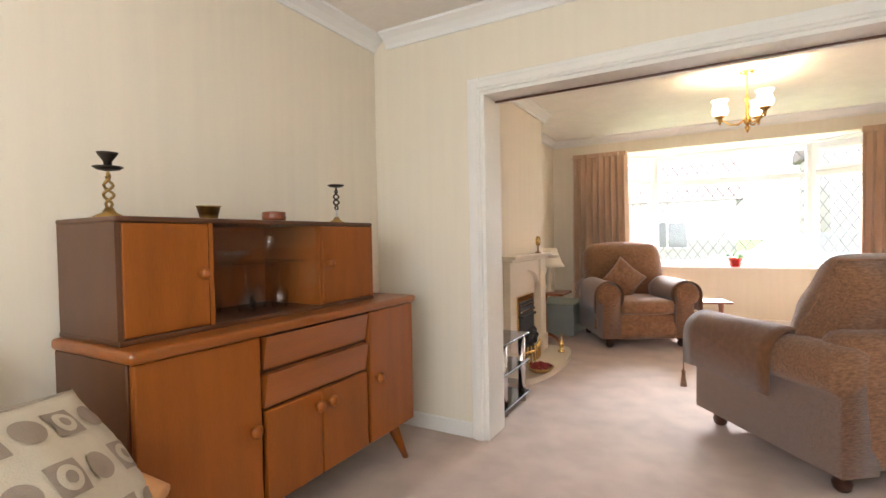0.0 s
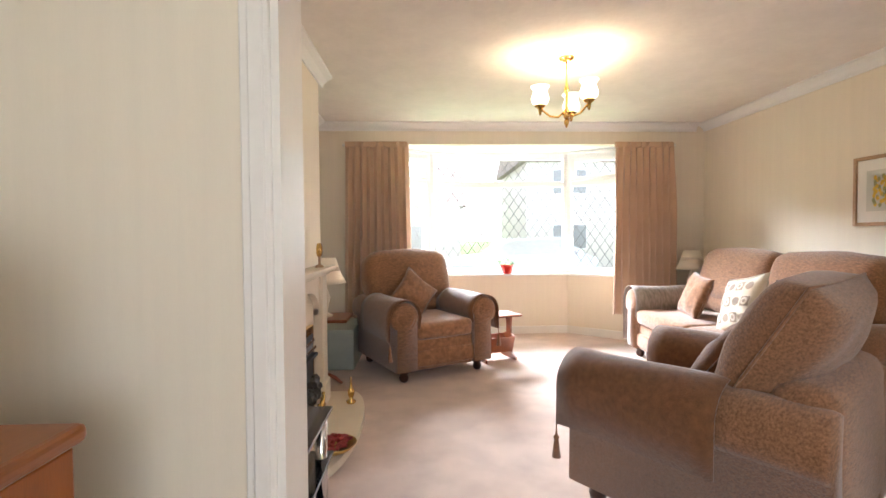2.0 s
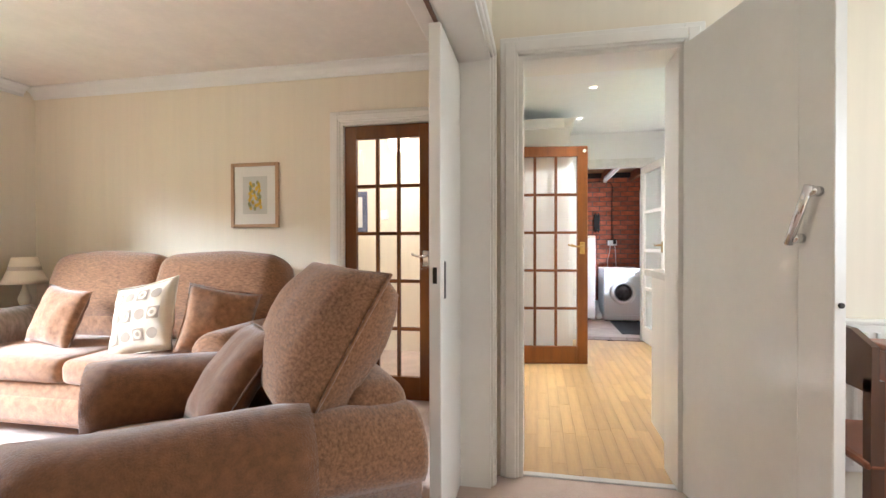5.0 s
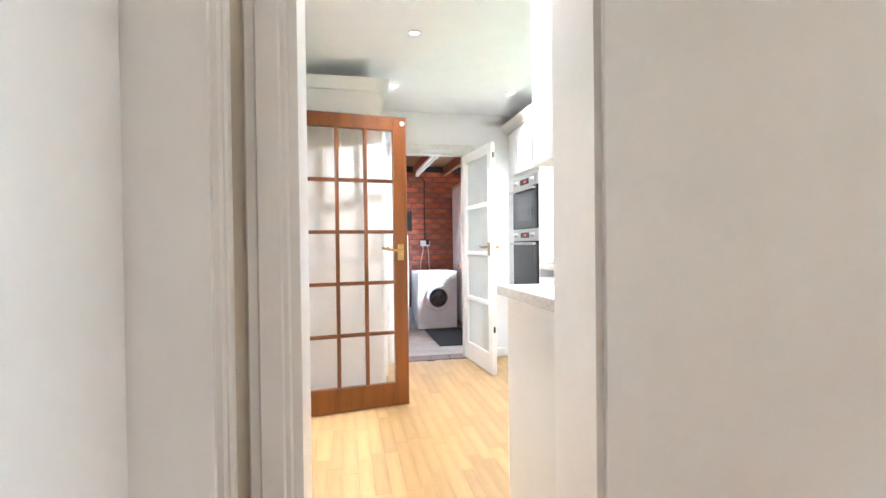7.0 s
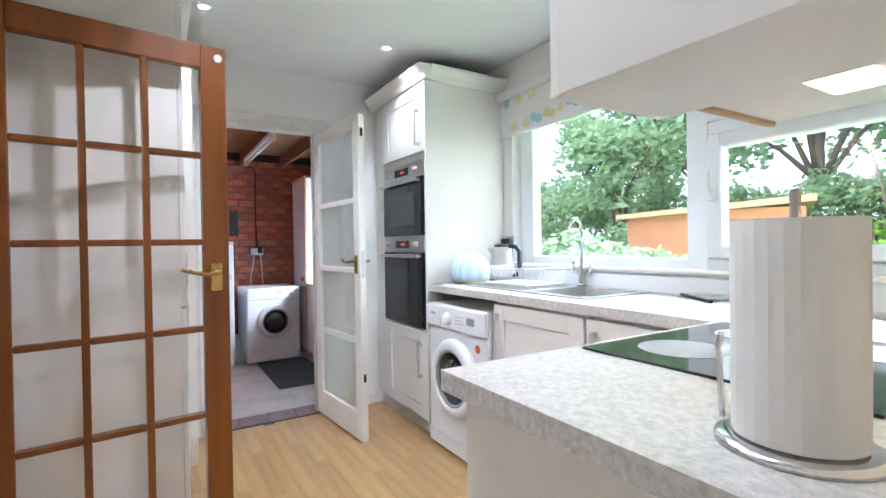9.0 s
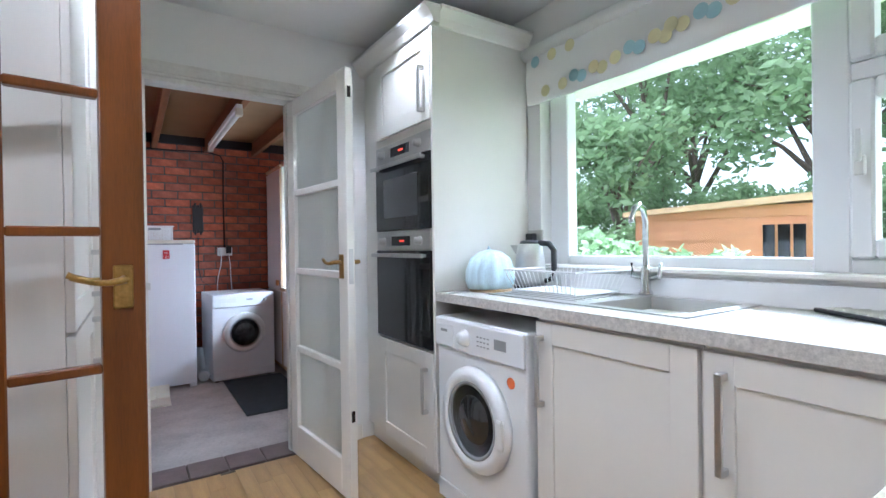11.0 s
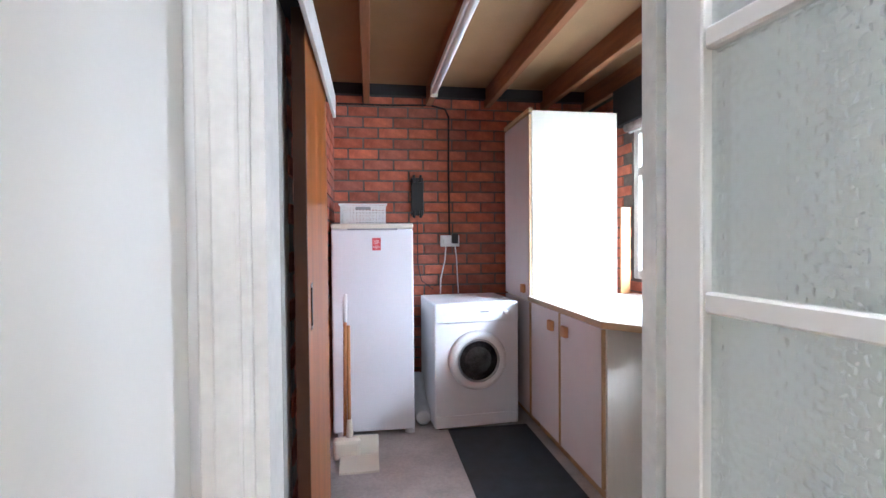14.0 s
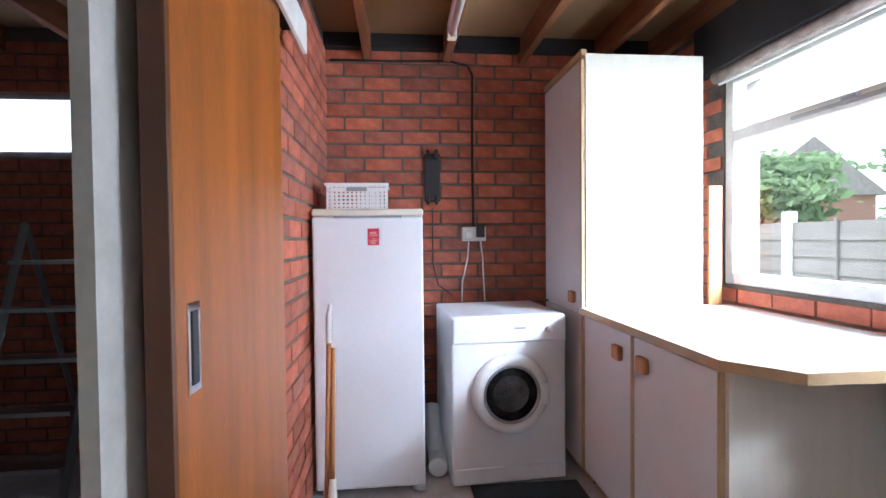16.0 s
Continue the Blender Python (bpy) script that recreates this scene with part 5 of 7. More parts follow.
def shaker(parent, x0, x1, z0, z1, y, side=1, handle=None):
    """Framed door: face towards side along y."""
    t = 0.02 * side
    rail = 0.075
    rails = []
    a, b = sorted((y, y + t))
    for u0, u1, w0, w1 in ((x0, x0 + rail, z0, z1), (x1 - rail, x1, z0, z1), (x0 + rail, x1 - rail, z0, z0 + rail), (x0 + rail, x1 - rail, z1 - rail, z1)):
        rails.append(bx(u0, a, w0, u1, b, w1, 0.0015, 1))
    a2, b2 = sorted((y, y + t * 0.55))
    d = part("door", bx(x0 + rail, a2, z0 + rail, x1 - rail, b2, z1 - rail), unit_white, parent)
    for r in rails:
        part("door_rail", r, unit_white, d)
    if handle:
        bar_handle(d, handle[0], y + t, handle[1], handle[2], side)
    return d


ov = thing("oven_housing", "tall ivory shaker housing unit with two ovens", "cabinet", 0, 0, 0)
part("side_panel", bx(4.14, -0.025, 0.10, 4.158, 0.575, 2.20, 0.001, 1), unit_white, ov)
part("body", bx(4.158, -0.025, 0.10, 4.75, 0.555, 2.20), unit_white, ov)
part("filler", bx(4.75, -0.025, 0.10, 4.955, 0.55, 2.20), unit_white, ov)
part("plinth", bx(4.158, 0.0, 0.002, 4.95, 0.52, 0.10), unit_white, ov)
cor = [(0.575, 2.195), (0.585, 2.20), (0.60, 2.23), (0.63, 2.265), (0.63, 2.28), (0.55, 2.28), (0.55, 2.195)]
part("cornice", prism(cor, 4.10, 4.955, "x"), unit_white, ov)
part("cornice", prism([(4.14, 2.195), (4.13, 2.20), (4.115, 2.23), (4.085, 2.265), (4.085, 2.28), (4.16, 2.28), (4.16, 2.195)], -0.025, 0.55, "y"), unit_white, ov)
shaker(ov, 4.162, 4.745, 1.77, 2.19, 0.556, 1, (4.22, 1.81, 2.03))
shaker(ov, 4.162, 4.745, 0.11, 0.655, 0.556, 1, (4.22, 0.36, 0.58))


def oven(name, label, z0, z1, win):
    o = thing(name, label, "oven", 0, 0, 0)
    part("door", bx(4.166, 0.556, z0, 4.742, 0.585, z1 - 0.10, 0.004, 1), dark_glass, o, "black glass door")
    part("fascia", bx(4.166, 0.556, z1 - 0.098, 4.742, 0.58, z1, 0.003, 1), steel, o, "steel control panel")
    part("display", bx(4.36, 0.58, z1 - 0.075, 4.56, 0.582, z1 - 0.025), dark_glass, o)
    part("digits", bx(4.42, 0.582, z1 - 0.055, 4.47, 0.583, z1 - 0.045), mat("red display digits", (0.9, 0.05, 0.02), 0.5, emit=1.0, bump=0), o)
    for xx in (4.26, 4.65):
        part("knob", lathe([(0.022, 0), (0.022, 0.006), (0.017, 0.008), (0.017, 0.03), (0.004, 0.032)], 0, 0, 0, 18), steel, o, smooth=True).matrix_local = pose(xx, 0.58, z1 - 0.05, -90, 0, 0)
    hd = part("handle", bx(4.18, 0.612, z1 - 0.135, 4.728, 0.626, z1 - 0.115, 0.003, 1), steel, o)
    for xx in (4.20, 4.69):
        part("mount", bx(xx, 0.585, z1 - 0.132, xx + 0.02, 0.613, z1 - 0.118), steel, hd)
    if win:
        part("window", bx(4.27, 0.585, z0 + 0.07, 4.64, 0.5865, z1 - 0.19), mid_glass, o)


oven("compact_oven", "built-in steel and black glass compact oven", 1.25, 1.72, True)
oven("single_oven", "built-in steel and black glass single oven", 0.67, 1.245, False)

wt = thing("worktop", "grey speckled stone-effect worktop with a sink run and return", "worktop", 0, 0, 0)
SX0, SX1, SY0, SY1 = 3.04, 3.40, 0.02, 0.42
bm = bmesh.new()
for x0, x1, y0, y1 in ((SX1, 4.138, -0.028, 0.573), (2.41, SX0, -0.028, 0.573), (SX0, SX1, -0.028, SY0), (SX0, SX1, SY1, 0.573)):
    box(bm, x0, y0, 0.911, x1, y1, 0.95)
part("sink_run", bm, worktop_mat, wt)
part("return", bx(1.745, -0.028, 0.911, 2.41, 1.515, 0.95), worktop_mat, wt)
part("upstand", bx(2.41, -0.029, 0.95, 4.138, -0.012, 1.03, 0.002, 1), wht_top, wt)

sk = thing("sink", "stainless steel inset sink with a drainer", "sink", 0, 0, 0.95)
bm = bmesh.new()
for x0, x1, y0, y1 in ((SX0 - 0.03, SX0 + 0.01, SY0 - 0.03, SY1 + 0.03), (SX1 - 0.01, 3.90, SY0 - 0.03, SY1 + 0.03), (SX0 + 0.01, SX1 - 0.01, SY0 - 0.03, SY0 + 0.01), (SX0 + 0.01, SX1 - 0.01, SY1 - 0.01, SY1 + 0.03)):
    box(bm, x0, y0, 0.0, x1, y1, 0.005)
part("rim", bm, steel, sk)
bm = bmesh.new()
for x0, x1, y0, y1, z0, z1 in ((SX0, SX0 + 0.01, SY0, SY1, -0.16, 0), (SX1 - 0.01, SX1, SY0, SY1, -0.16, 0), (SX0, SX1, SY0, SY0 + 0.01, -0.16, 0), (SX0, SX1, SY1 - 0.01, SY1, -0.16, 0), (SX0, SX1, SY0, SY1, -0.165, -0.155)):
    box(bm, x0, y0, z0, x1, y1, z1)
part("bowl", bm, steel, sk)
for k in range(9):
    part("drainer_rib", bx(3.46, SY0 + 0.02 + k * 0.043, 0.005, 3.86, SY0 + 0.03 + k * 0.043, 0.008, 0.001, 1), steel, sk)
tp = thing("mixer_tap", "chrome swan-neck mixer tap", "tap", 3.43, 0.005, 0.955)
part("body", lathe([(0.028, 0), (0.028, 0.01), (0.02, 0.02), (0.02, 0.10), (0.012, 0.12)], 0, 0, 0, 18), chrome, tp, smooth=True)
part("spout", tube([(0, 0, 0.10), (0, 0, 0.30), (-0.005, 0.02, 0.35), (-0.012, 0.06, 0.365), (-0.02, 0.10, 0.35), (-0.022, 0.12, 0.31), (-0.022, 0.122, 0.29)], 0.012, 12), chrome, tp, smooth=True)
for s in (-1, 1):
    part("lever", tube([(s * 0.015, 0, 0.07), (s * 0.06, 0, 0.075), (s * 0.065, 0, 0.13)], [0.010, 0.012, 0.006], 10), chrome, tp, smooth=True)

uk = thing("base_cabinet", "ivory shaker base unit under the sink", "cabinet", 0, 0, 0, group="kitchen base units")
part("body", bx(2.92, -0.02, 0.10, 3.505, 0.535, 0.905), unit_white, uk)
shaker(uk, 2.925, 3.50, 0.11, 0.895, 0.536, 1, (3.47, 0.60, 0.85))
part("plinth", bx(2.92, 0.0, 0.002, 3.505, 0.49, 0.10), unit_white, uk)
uk2 = thing("base_cabinet", "ivory shaker corner base unit beside the sink", "cabinet", 0, 0, 0, group="kitchen base units")
part("body", bx(1.76, -0.02, 0.10, 2.915, 0.535, 0.905), unit_white, uk2)
shaker(uk2, 2.40, 2.912, 0.11, 0.895, 0.536, 1, (2.86, 0.60, 0.85))
part("plinth", bx(2.3, 0.0, 0.002, 2.915, 0.49, 0.10), unit_white, uk2)
uk3 = thing("base_cabinet", "ivory base unit with a plain end panel under the hob", "cabinet", 0, 0, 0, group="kitchen base units")
part("body", bx(1.76, 0.56, 0.10, 2.36, 1.46, 0.905), unit_white, uk3)
part("end_panel", bx(1.745, 1.462, 0.002, 2.375, 1.48, 0.908, 0.001, 1), unit_white, uk3)
part("front", bx(2.36, 0.58, 0.11, 2.378, 1.455, 0.895, 0.002, 1), unit_white, uk3)
uc = thing("wall_cabinet", "ivory wall cabinet over the return worktop", "cabinet", 0, 0, 0)
part("body", bx(1.745, 1.165, 1.42, 2.16, 1.445, 2.30, 0.001, 1), unit_white, uc)
part("door", bx(2.16, 1.168, 1.42, 2.18, 1.443, 2.28, 0.002, 1), unit_white, uc)
hd = thing("cooker_hood", "built-in cooker hood with a lit wooden canopy edge", "cooker hood", 0, 0, 0)
part("canopy", bx(1.745, 0.57, 1.50, 2.24, 1.165, 1.62, 0.006, 1), unit_white, hd)
part("rail", bx(2.24, 0.57, 1.49, 2.258, 1.165, 1.53, 0.004, 1), oak_trim, hd)
part("chimney", bx(1.745, 0.62, 1.62, 2.10, 1.15, 2.30), unit_white, hd)
part("lamp_glass", bx(1.95, 0.75, 1.494, 2.05, 0.98, 1.50), opal, hd)
lamp("hood_bulb", "AREA", look((2.0, 0.87, 1.485), (2.0, 0.87, 0.9)), 2.0, (1, 0.8, 0.55), w=0.1, h=0.2)
hb = thing("hob", "black ceramic glass hob in the worktop", "hob", 0, 0, 0.95)
part("glass_top", bx(1.86, 0.58, 0, 2.38, 1.16, 0.006, 0.002, 1), black, hb)
for xx, yy, rr in ((2.24, 0.73, 0.07), (2.24, 1.0, 0.09), (2.0, 0.73, 0.09), (2.0, 1.0, 0.07)):
    part("cooking_zone", lathe([(rr, 0.006), (rr, 0.0068), (rr - 0.004, 0.0068)], xx, yy, 0, 28), grey_plas, hb)
kr = thing("kitchen_roll", "white kitchen roll on a chrome holder", "kitchen roll", 1.885, 1.345, 0.95)
part("holder_base", lathe([(0.085, 0), (0.085, 0.006), (0.075, 0.010), (0.01, 0.012)], 0, 0, 0, 28), chrome, kr, smooth=True)
part("roll", lathe([(0.022, 0.014), (0.066, 0.014), (0.066, 0.265), (0.022, 0.265)], 0, 0, 0, 28), paper, kr, smooth=False)
part("rod", tube([(0, 0, 0.01), (0, 0, 0.30)], 0.006, 8), chrome, kr)
part("guard", tube([(0.085, 0, 0.01), (0.09, 0, 0.10), (0.085, 0, 0.12)], 0.004, 8), chrome, kr)


def washer(name, label, category, x, y, z, rz, h, body_mat, door_r, panel):
    """Front loader: faces local -y, 0.595 wide."""
    o = thing(name, label, category, x, y, z, rz)
    part("cabinet", bx(-0.2975, 0.0, 0.015, 0.2975, 0.53, h, 0.012, 2), body_mat, o)
    part("fascia", bx(-0.293, -0.014, h - 0.135, 0.293, 0.0, h - 0.004, 0.008, 2), body_mat, o)
    part("kick_panel", bx(-0.29, -0.008, 0.02, 0.29, 0.0, 0.10, 0.003, 1), body_mat, o)
    zc = 0.45 if panel else 0.47
    ring = part("door_ring", lathe([(door_r * 0.70, 0.0), (door_r, 0.0), (door_r, 0.02), (door_r * 0.94, 0.04), (door_r * 0.78, 0.045), (door_r * 0.70, 0.03), (door_r * 0.70, 0.0)], 0, 0, 0, 44, cap=False), body_mat if panel else white_plas, o, "white plastic door ring", True)
    ring.matrix_local = pose(0, 0, zc, 90, 0, 0)
    gl = part("door_glass", lathe([(door_r * 0.72, 0.022), (door_r * 0.60, 0.012), (door_r * 0.35, 0.03), (0.01, 0.038)], 0, 0, 0, 36), drum_dark if panel else drum, ring, "dark door glass", True)
    gl.matrix_local = Matrix()
    part("trim_ring", lathe([(door_r * 0.66, 0.030), (door_r * 0.73, 0.034), (door_r * 0.73, 0.040), (door_r * 0.66, 0.034), (door_r * 0.66, 0.030)], 0, 0, 0, 36, cap=False), grey_plas, ring, smooth=True)
    part("door_catch", bx(door_r * 0.78, -0.06, 0.03, door_r * 0.97, 0.06, 0.05, 0.012, 2), white_plas, ring)
    if panel:
        part("dial", lathe([(0.036, 0), (0.036, 0.006), (0.028, 0.009), (0.026, 0.03), (0.004, 0.032)], 0, 0, 0, 24), body_mat, o, smooth=True).matrix_local = pose(-0.06, -0.014, h - 0.07, 90, 0, 0)
        part("display", bx(0.13, -0.0155, h - 0.085, 0.20, -0.013, h - 0.045), grey_plas, o)
        for k in range(4):
            for q in range(3):
                part("button", bx(0.02 + k * 0.022, -0.0155, h - 0.055 - q * 0.018, 0.032 + k * 0.022, -0.013, h - 0.050 - q * 0.018), grey_plas, o)
        part("drawer", bx(-0.285, -0.018, h - 0.125, -0.14, -0.013, h - 0.03, 0.004, 1), body_mat, o)
        part("mark", bx(-0.24, -0.0195, h - 0.062, -0.19, -0.018, h - 0.050), grey_plas, o)
        part("label", lathe([(0.022, 0), (0.022, 0.001)], 0, 0, 0, 20), orange_lab, o, "round orange label").matrix_local = pose(0.21, -0.0005, h - 0.20, 90, 0, 0)
    else:
        part("mark", bx(0.02, -0.0155, h - 0.07, 0.08, -0.013, h - 0.058), grey_plas, o)
        part("dial", lathe([(0.018, 0), (0.016, 0.02), (0.003, 0.022)], 0, 0, 0, 16), body_mat, o, smooth=True).matrix_local = pose(0.20, -0.014, h - 0.075, 90, 0, 0)
        part("vent_slot", bx(-0.24, -0.0155, h - 0.085, -0.08, -0.013, h - 0.045), freezer_mat, o)
    for sx in (-0.25, 0.25):
        for sy in (0.05, 0.48):
            part("foot", tube([(sx, sy, 0), (sx, sy, 0.02)], 0.02, 10), black_plas, o)
    return o


washer("washing_machine", "white washing machine under the kitchen worktop", "washing machine", 3.825, 0.575, 0.002, 180, 0.845, appl, 0.215, True)

# things on the worktop
kt = thing("kettle", "brushed steel kettle with a black handle", "kettle", 3.98, 0.12, 0.95, 200)
part("body", lathe([(0.075, 0.02), (0.078, 0.05), (0.068, 0.16), (0.058, 0.215), (0.05, 0.222)], 0, 0, 0, 28), steel, kt, smooth=True)
part("base", lathe([(0.08, 0), (0.08, 0.018), (0.07, 0.022)], 0, 0, 0, 28), black_plas, kt)
part("lid", lathe([(0.052, 0.22), (0.045, 0.235), (0.01, 0.24)], 0, 0, 0, 24), black_plas, kt, smooth=True)
part("handle", tube([(0.05, 0, 0.225), (0.10, 0, 0.22), (0.125, 0, 0.19), (0.125, 0, 0.10), (0.11, 0, 0.05), (0.078, 0, 0.04)], [0.014, 0.015, 0.015, 0.014, 0.013, 0.012], 10), black_plas, kt, smooth=True)
part("spout", prism([(-0.06, 0.16), (-0.10, 0.215), (-0.055, 0.215)], -0.02, 0.02, "y"), steel, kt)
cz = thing("tea_cosy", "pale blue striped cotton tea cosy over a pot", "tea cosy", 4.03, 0.33, 0.95)
part("mat", lathe([(0.10, 0), (0.10, 0.012), (0.01, 0.013)], 0, 0, 0, 28), oak_trim, cz)
bm = lathe([(0.10, 0.013), (0.112, 0.05), (0.110, 0.10), (0.09, 0.155), (0.05, 0.185), (0.012, 0.195)], 0, 0, 0, 48)
for v in bm.verts:
    a = math.atan2(v.co.y, v.co.x)
    k = 1 + 0.03 * math.sin(a * 12)
    v.co.x, v.co.y = v.co.x * k * 0.9, v.co.y * k * 1.12
part("cosy", bm, cosy_mat, cz, smooth=True)
part("loop", tube([(0, 0, 0.19), (0.01, 0, 0.21), (0.02, 0, 0.19)], 0.004, 6), cosy_mat, cz)
rk = thing("dish_rack", "white wire dish drainer on the sink drainer", "dish rack", 3.67, 0.22, 0.958)
for zz, gx, gy in ((0.10, 0.20, 0.16), (0.012, 0.17, 0.13)):
    part("rim_wire", tube([(-gx, -gy, zz), (gx, -gy, zz), (gx, gy, zz), (-gx, gy, zz), (-gx, -gy, zz)], 0.004, 6), white_plas, rk)
for k in range(17):
    u = -0.17 + 0.34 * k / 16
    part("wire", tube([(u * 1.17, -0.16, 0.10), (u, -0.13, 0.012), (u, 0.13, 0.012), (u * 1.17, 0.16, 0.10)], 0.0025, 5), white_plas, rk)
tv = thing("trivet", "black and steel folding trivet on the worktop", "trivet", 2.70, 0.03, 0.95, -35)
for k in range(6):
    part("bar", tube([(-0.09 + 0.036 * k, -0.08, 0.012), (-0.09 + 0.036 * k, 0.08, 0.012)], 0.007, 8), steel, tv, smooth=True)
for yy in (-0.08, 0.08):
    part("rail", bx(-0.13, yy - 0.008, 0.001, 0.13, yy + 0.008, 0.014, 0.003, 1), black_plas, tv)
sc = thing("socket", "steel double socket with a black plug by the window", "socket", 4.10, -0.026, 1.20)
part("plate", bx(-0.07, -0.001, -0.043, 0.04, 0.008, 0.043, 0.003, 1), steel, sc)
part("plug", bx(-0.03, 0.008, -0.03, 0.02, 0.045, 0.025, 0.006, 2), black_plas, sc)

bl = thing("roman_blind", "white cotton blind with pale yellow and blue dots, drawn up", "blind", 0, 0, 0)
bm = bmesh.new()
prev = None
for i in range(41):
    t = i / 40
    x = 1.98 + 2.10 * t
    col = [bm.verts.new((x, yy + 0.004 * math.sin(x * 23), zz + 0.01 * math.sin(x * 3.1))) for yy, zz in ((0.015, 2.20), (0.03, 2.13), (0.04, 2.0), (0.03, 1.885), (0.01, 1.885), (0.0, 2.2))]
    if prev:
        for a in range(5):
            bm.faces.new((prev[a], prev[a + 1], col[a + 1], col[a]))
    prev = col
part("cloth", bm, blind_mat, bl, smooth=True)
part("roller", tube([(1.96, 0.02, 2.15), (4.10, 0.02, 2.15)], 0.035, 16), blind_mat, bl, smooth=True)
for k in range(38):
    xx, zz = 2.05 + 2.0 * ((k * 0.618) % 1), 1.92 + 0.18 * ((k * 0.377) % 1)
    yy = 0.0405 if zz < 2.0 else 0.0415
    f = (zz - 1.885) / 0.115 if zz < 2.0 else (2.13 - zz) / 0.13
    yy = 0.03 + 0.01 * max(0, min(1, f)) + 0.008
    o = part("dot", lathe([(0.028, 0), (0.028, 0.001)], 0, 0, 0, 18), dot_y if k % 3 else dot_b, bl)
    o.matrix_local = pose(xx, yy + 0.002, zz, -90, 0, 0)

tu = thing("tall_cabinet", "tall ivory shaker larder unit behind the glazed door", "cabinet", 0, 0, 0)
part("body", bx(3.82, 1.90, 0.10, 4.54, 2.465, 2.22), unit_white, tu)
part("filler", bx(4.54, 1.805, 0.0, 4.957, 2.465, 2.22), unit_white, tu)
part("plinth", bx(3.82, 1.93, 0.002, 4.54, 2.4, 0.10), unit_white, tu)
part("cornice", prism([(1.90, 2.20), (1.885, 2.205), (1.86, 2.235), (1.83, 2.27), (1.83, 2.28), (1.93, 2.28), (1.93, 2.20)], 3.79, 4.955, "x"), unit_white, tu)
part("cornice", prism([(3.82, 2.20), (3.81, 2.205), (3.795, 2.235), (3.77, 2.27), (3.77, 2.28), (3.85, 2.28), (3.85, 2.20)], 1.93, 2.465, "y"), unit_white, tu)
shaker(tu, 3.825, 4.52, 0.955, 2.18, 1.899, -1, (4.42, 1.0, 1.17))
shaker(tu, 3.825, 4.52, 0.11, 0.945, 1.899, -1, (4.42, 0.755, 0.925))

for xx, yy in ((3.28, 1.73), (4.24, 1.76), (4.25, 0.77), (3.28, 0.77), (2.35, 1.73)):
    dl = thing("downlight", "recessed white ceiling downlight, lit", "light", xx, yy, 2.386, group="kitchen downlights")
    part("bezel", lathe([(0.028, -0.004), (0.042, -0.004), (0.044, 0.0), (0.028, 0.0)], 0, 0, 0, 24, cap=False), white_plas, dl)
    part("lens", lathe([(0.027, -0.002), (0.027, 0.0)], 0, 0, 0, 20), opal, dl)
    lamp("downlight_bulb", "SPOT", look((xx, yy, 2.37), (xx, yy + 0.001, 0)), 33, (1, 0.97, 0.92), r=0.03)


# ---------- utility and garage ----------
UTILITY_Y = -0.06
before = set(bpy.data.objects)
for nm, ax, p0, p1, a0, a1, holes, lab in (
        ("wall_utility_back", "x", 8.0, 8.2, -0.45, 4.6, [], "red brick rear wall of the utility"),
        ("wall_utility_window", "y", -0.45, -0.25, 5.06, 8.0, [(5.55, 7.32, 0.86, 1.92)], "brick wall with the utility window"),
        ("wall_utility_garage", "y", 1.872, 1.972, 6.02, 8.0, [], "brick partition to the garage"),
        ("wall_garage_far", "y", 4.5, 4.6, 5.17, 8.0, [], "dark brick garage wall")):
    slab_wall(nm, ax, p0, p1, a0, a1, -0.3, 2.45, holes, mortar, lab)
backw = bpy.data.objects["wall_utility_back"]
partw = bpy.data.objects["wall_utility_garage"]
structure(part("ceiling_utility", bx(5.06, -0.45, 2.36, 8.2, 4.6, 2.40), board_mat), "brown hardboard ceiling over the joists", "ceiling")
for k, yy in enumerate((1.61, 1.12, 0.64, 0.16, -0.20, 2.2, 2.7, 3.2, 3.7)):
    structure(part(f"joist_{k + 1}", bx(5.17, yy - 0.024, 2.215, 8.0, yy + 0.024, 2.36, 0.003, 1), joist_mat), "rough brown ceiling joist", "joist")
structure(part("trim_wall_plate", bx(7.93, -0.25, 2.275, 8.0, 1.87, 2.36), black_timber), "black timber wall plate", "trim")
structure(part("trim_lintel", bx(5.3, -0.25, 1.95, 7.45, -0.17, 2.215), black_timber), "black stained lintel over the utility window", "trim")
structure(part("wall_low_pier", bx(5.2, -0.25, -0.14, 6.14, 0.06, 0.80), mortar), "low brick pier beside the counter", "wall")
# white post, its colour darkened to hold down the strong light on it
structure(part("trim_garage_post", bx(5.74, 1.872, -0.14, 5.90, 1.90, 2.36), mat("dimmed white post paint", (0.42, 0.40, 0.36), 0.6, vary=0.15, scale=7, bump=0.2, bscale=50)), "white painted door post to the garage, darkened in colour", "trim")
structure(part("trim_pelmet", bx(5.30, 1.775, 1.82, 6.88, 1.79, 1.94, 0.002, 1), worn_white), "white painted pelmet board over the sliding door", "trim")
structure(part("trim_pelmet_rail", bx(5.30, 1.79, 1.90, 6.86, 1.872, 2.0), black_timber), "timber rail behind the pelmet", "trim")
# high garage window strip; the pane itself glows in place of daylight
gs = thing("window_6", "long high garage window strip", "window", 0, 0, 0)
gs["kind"] = "structure"
part("pane", bx(7.985, 2.1, 1.64, 7.998, 4.3, 1.94), mat("glowing daylight glazing", (0.93, 0.93, 1.0), 0.4, emit=1.3, bump=0), gs)

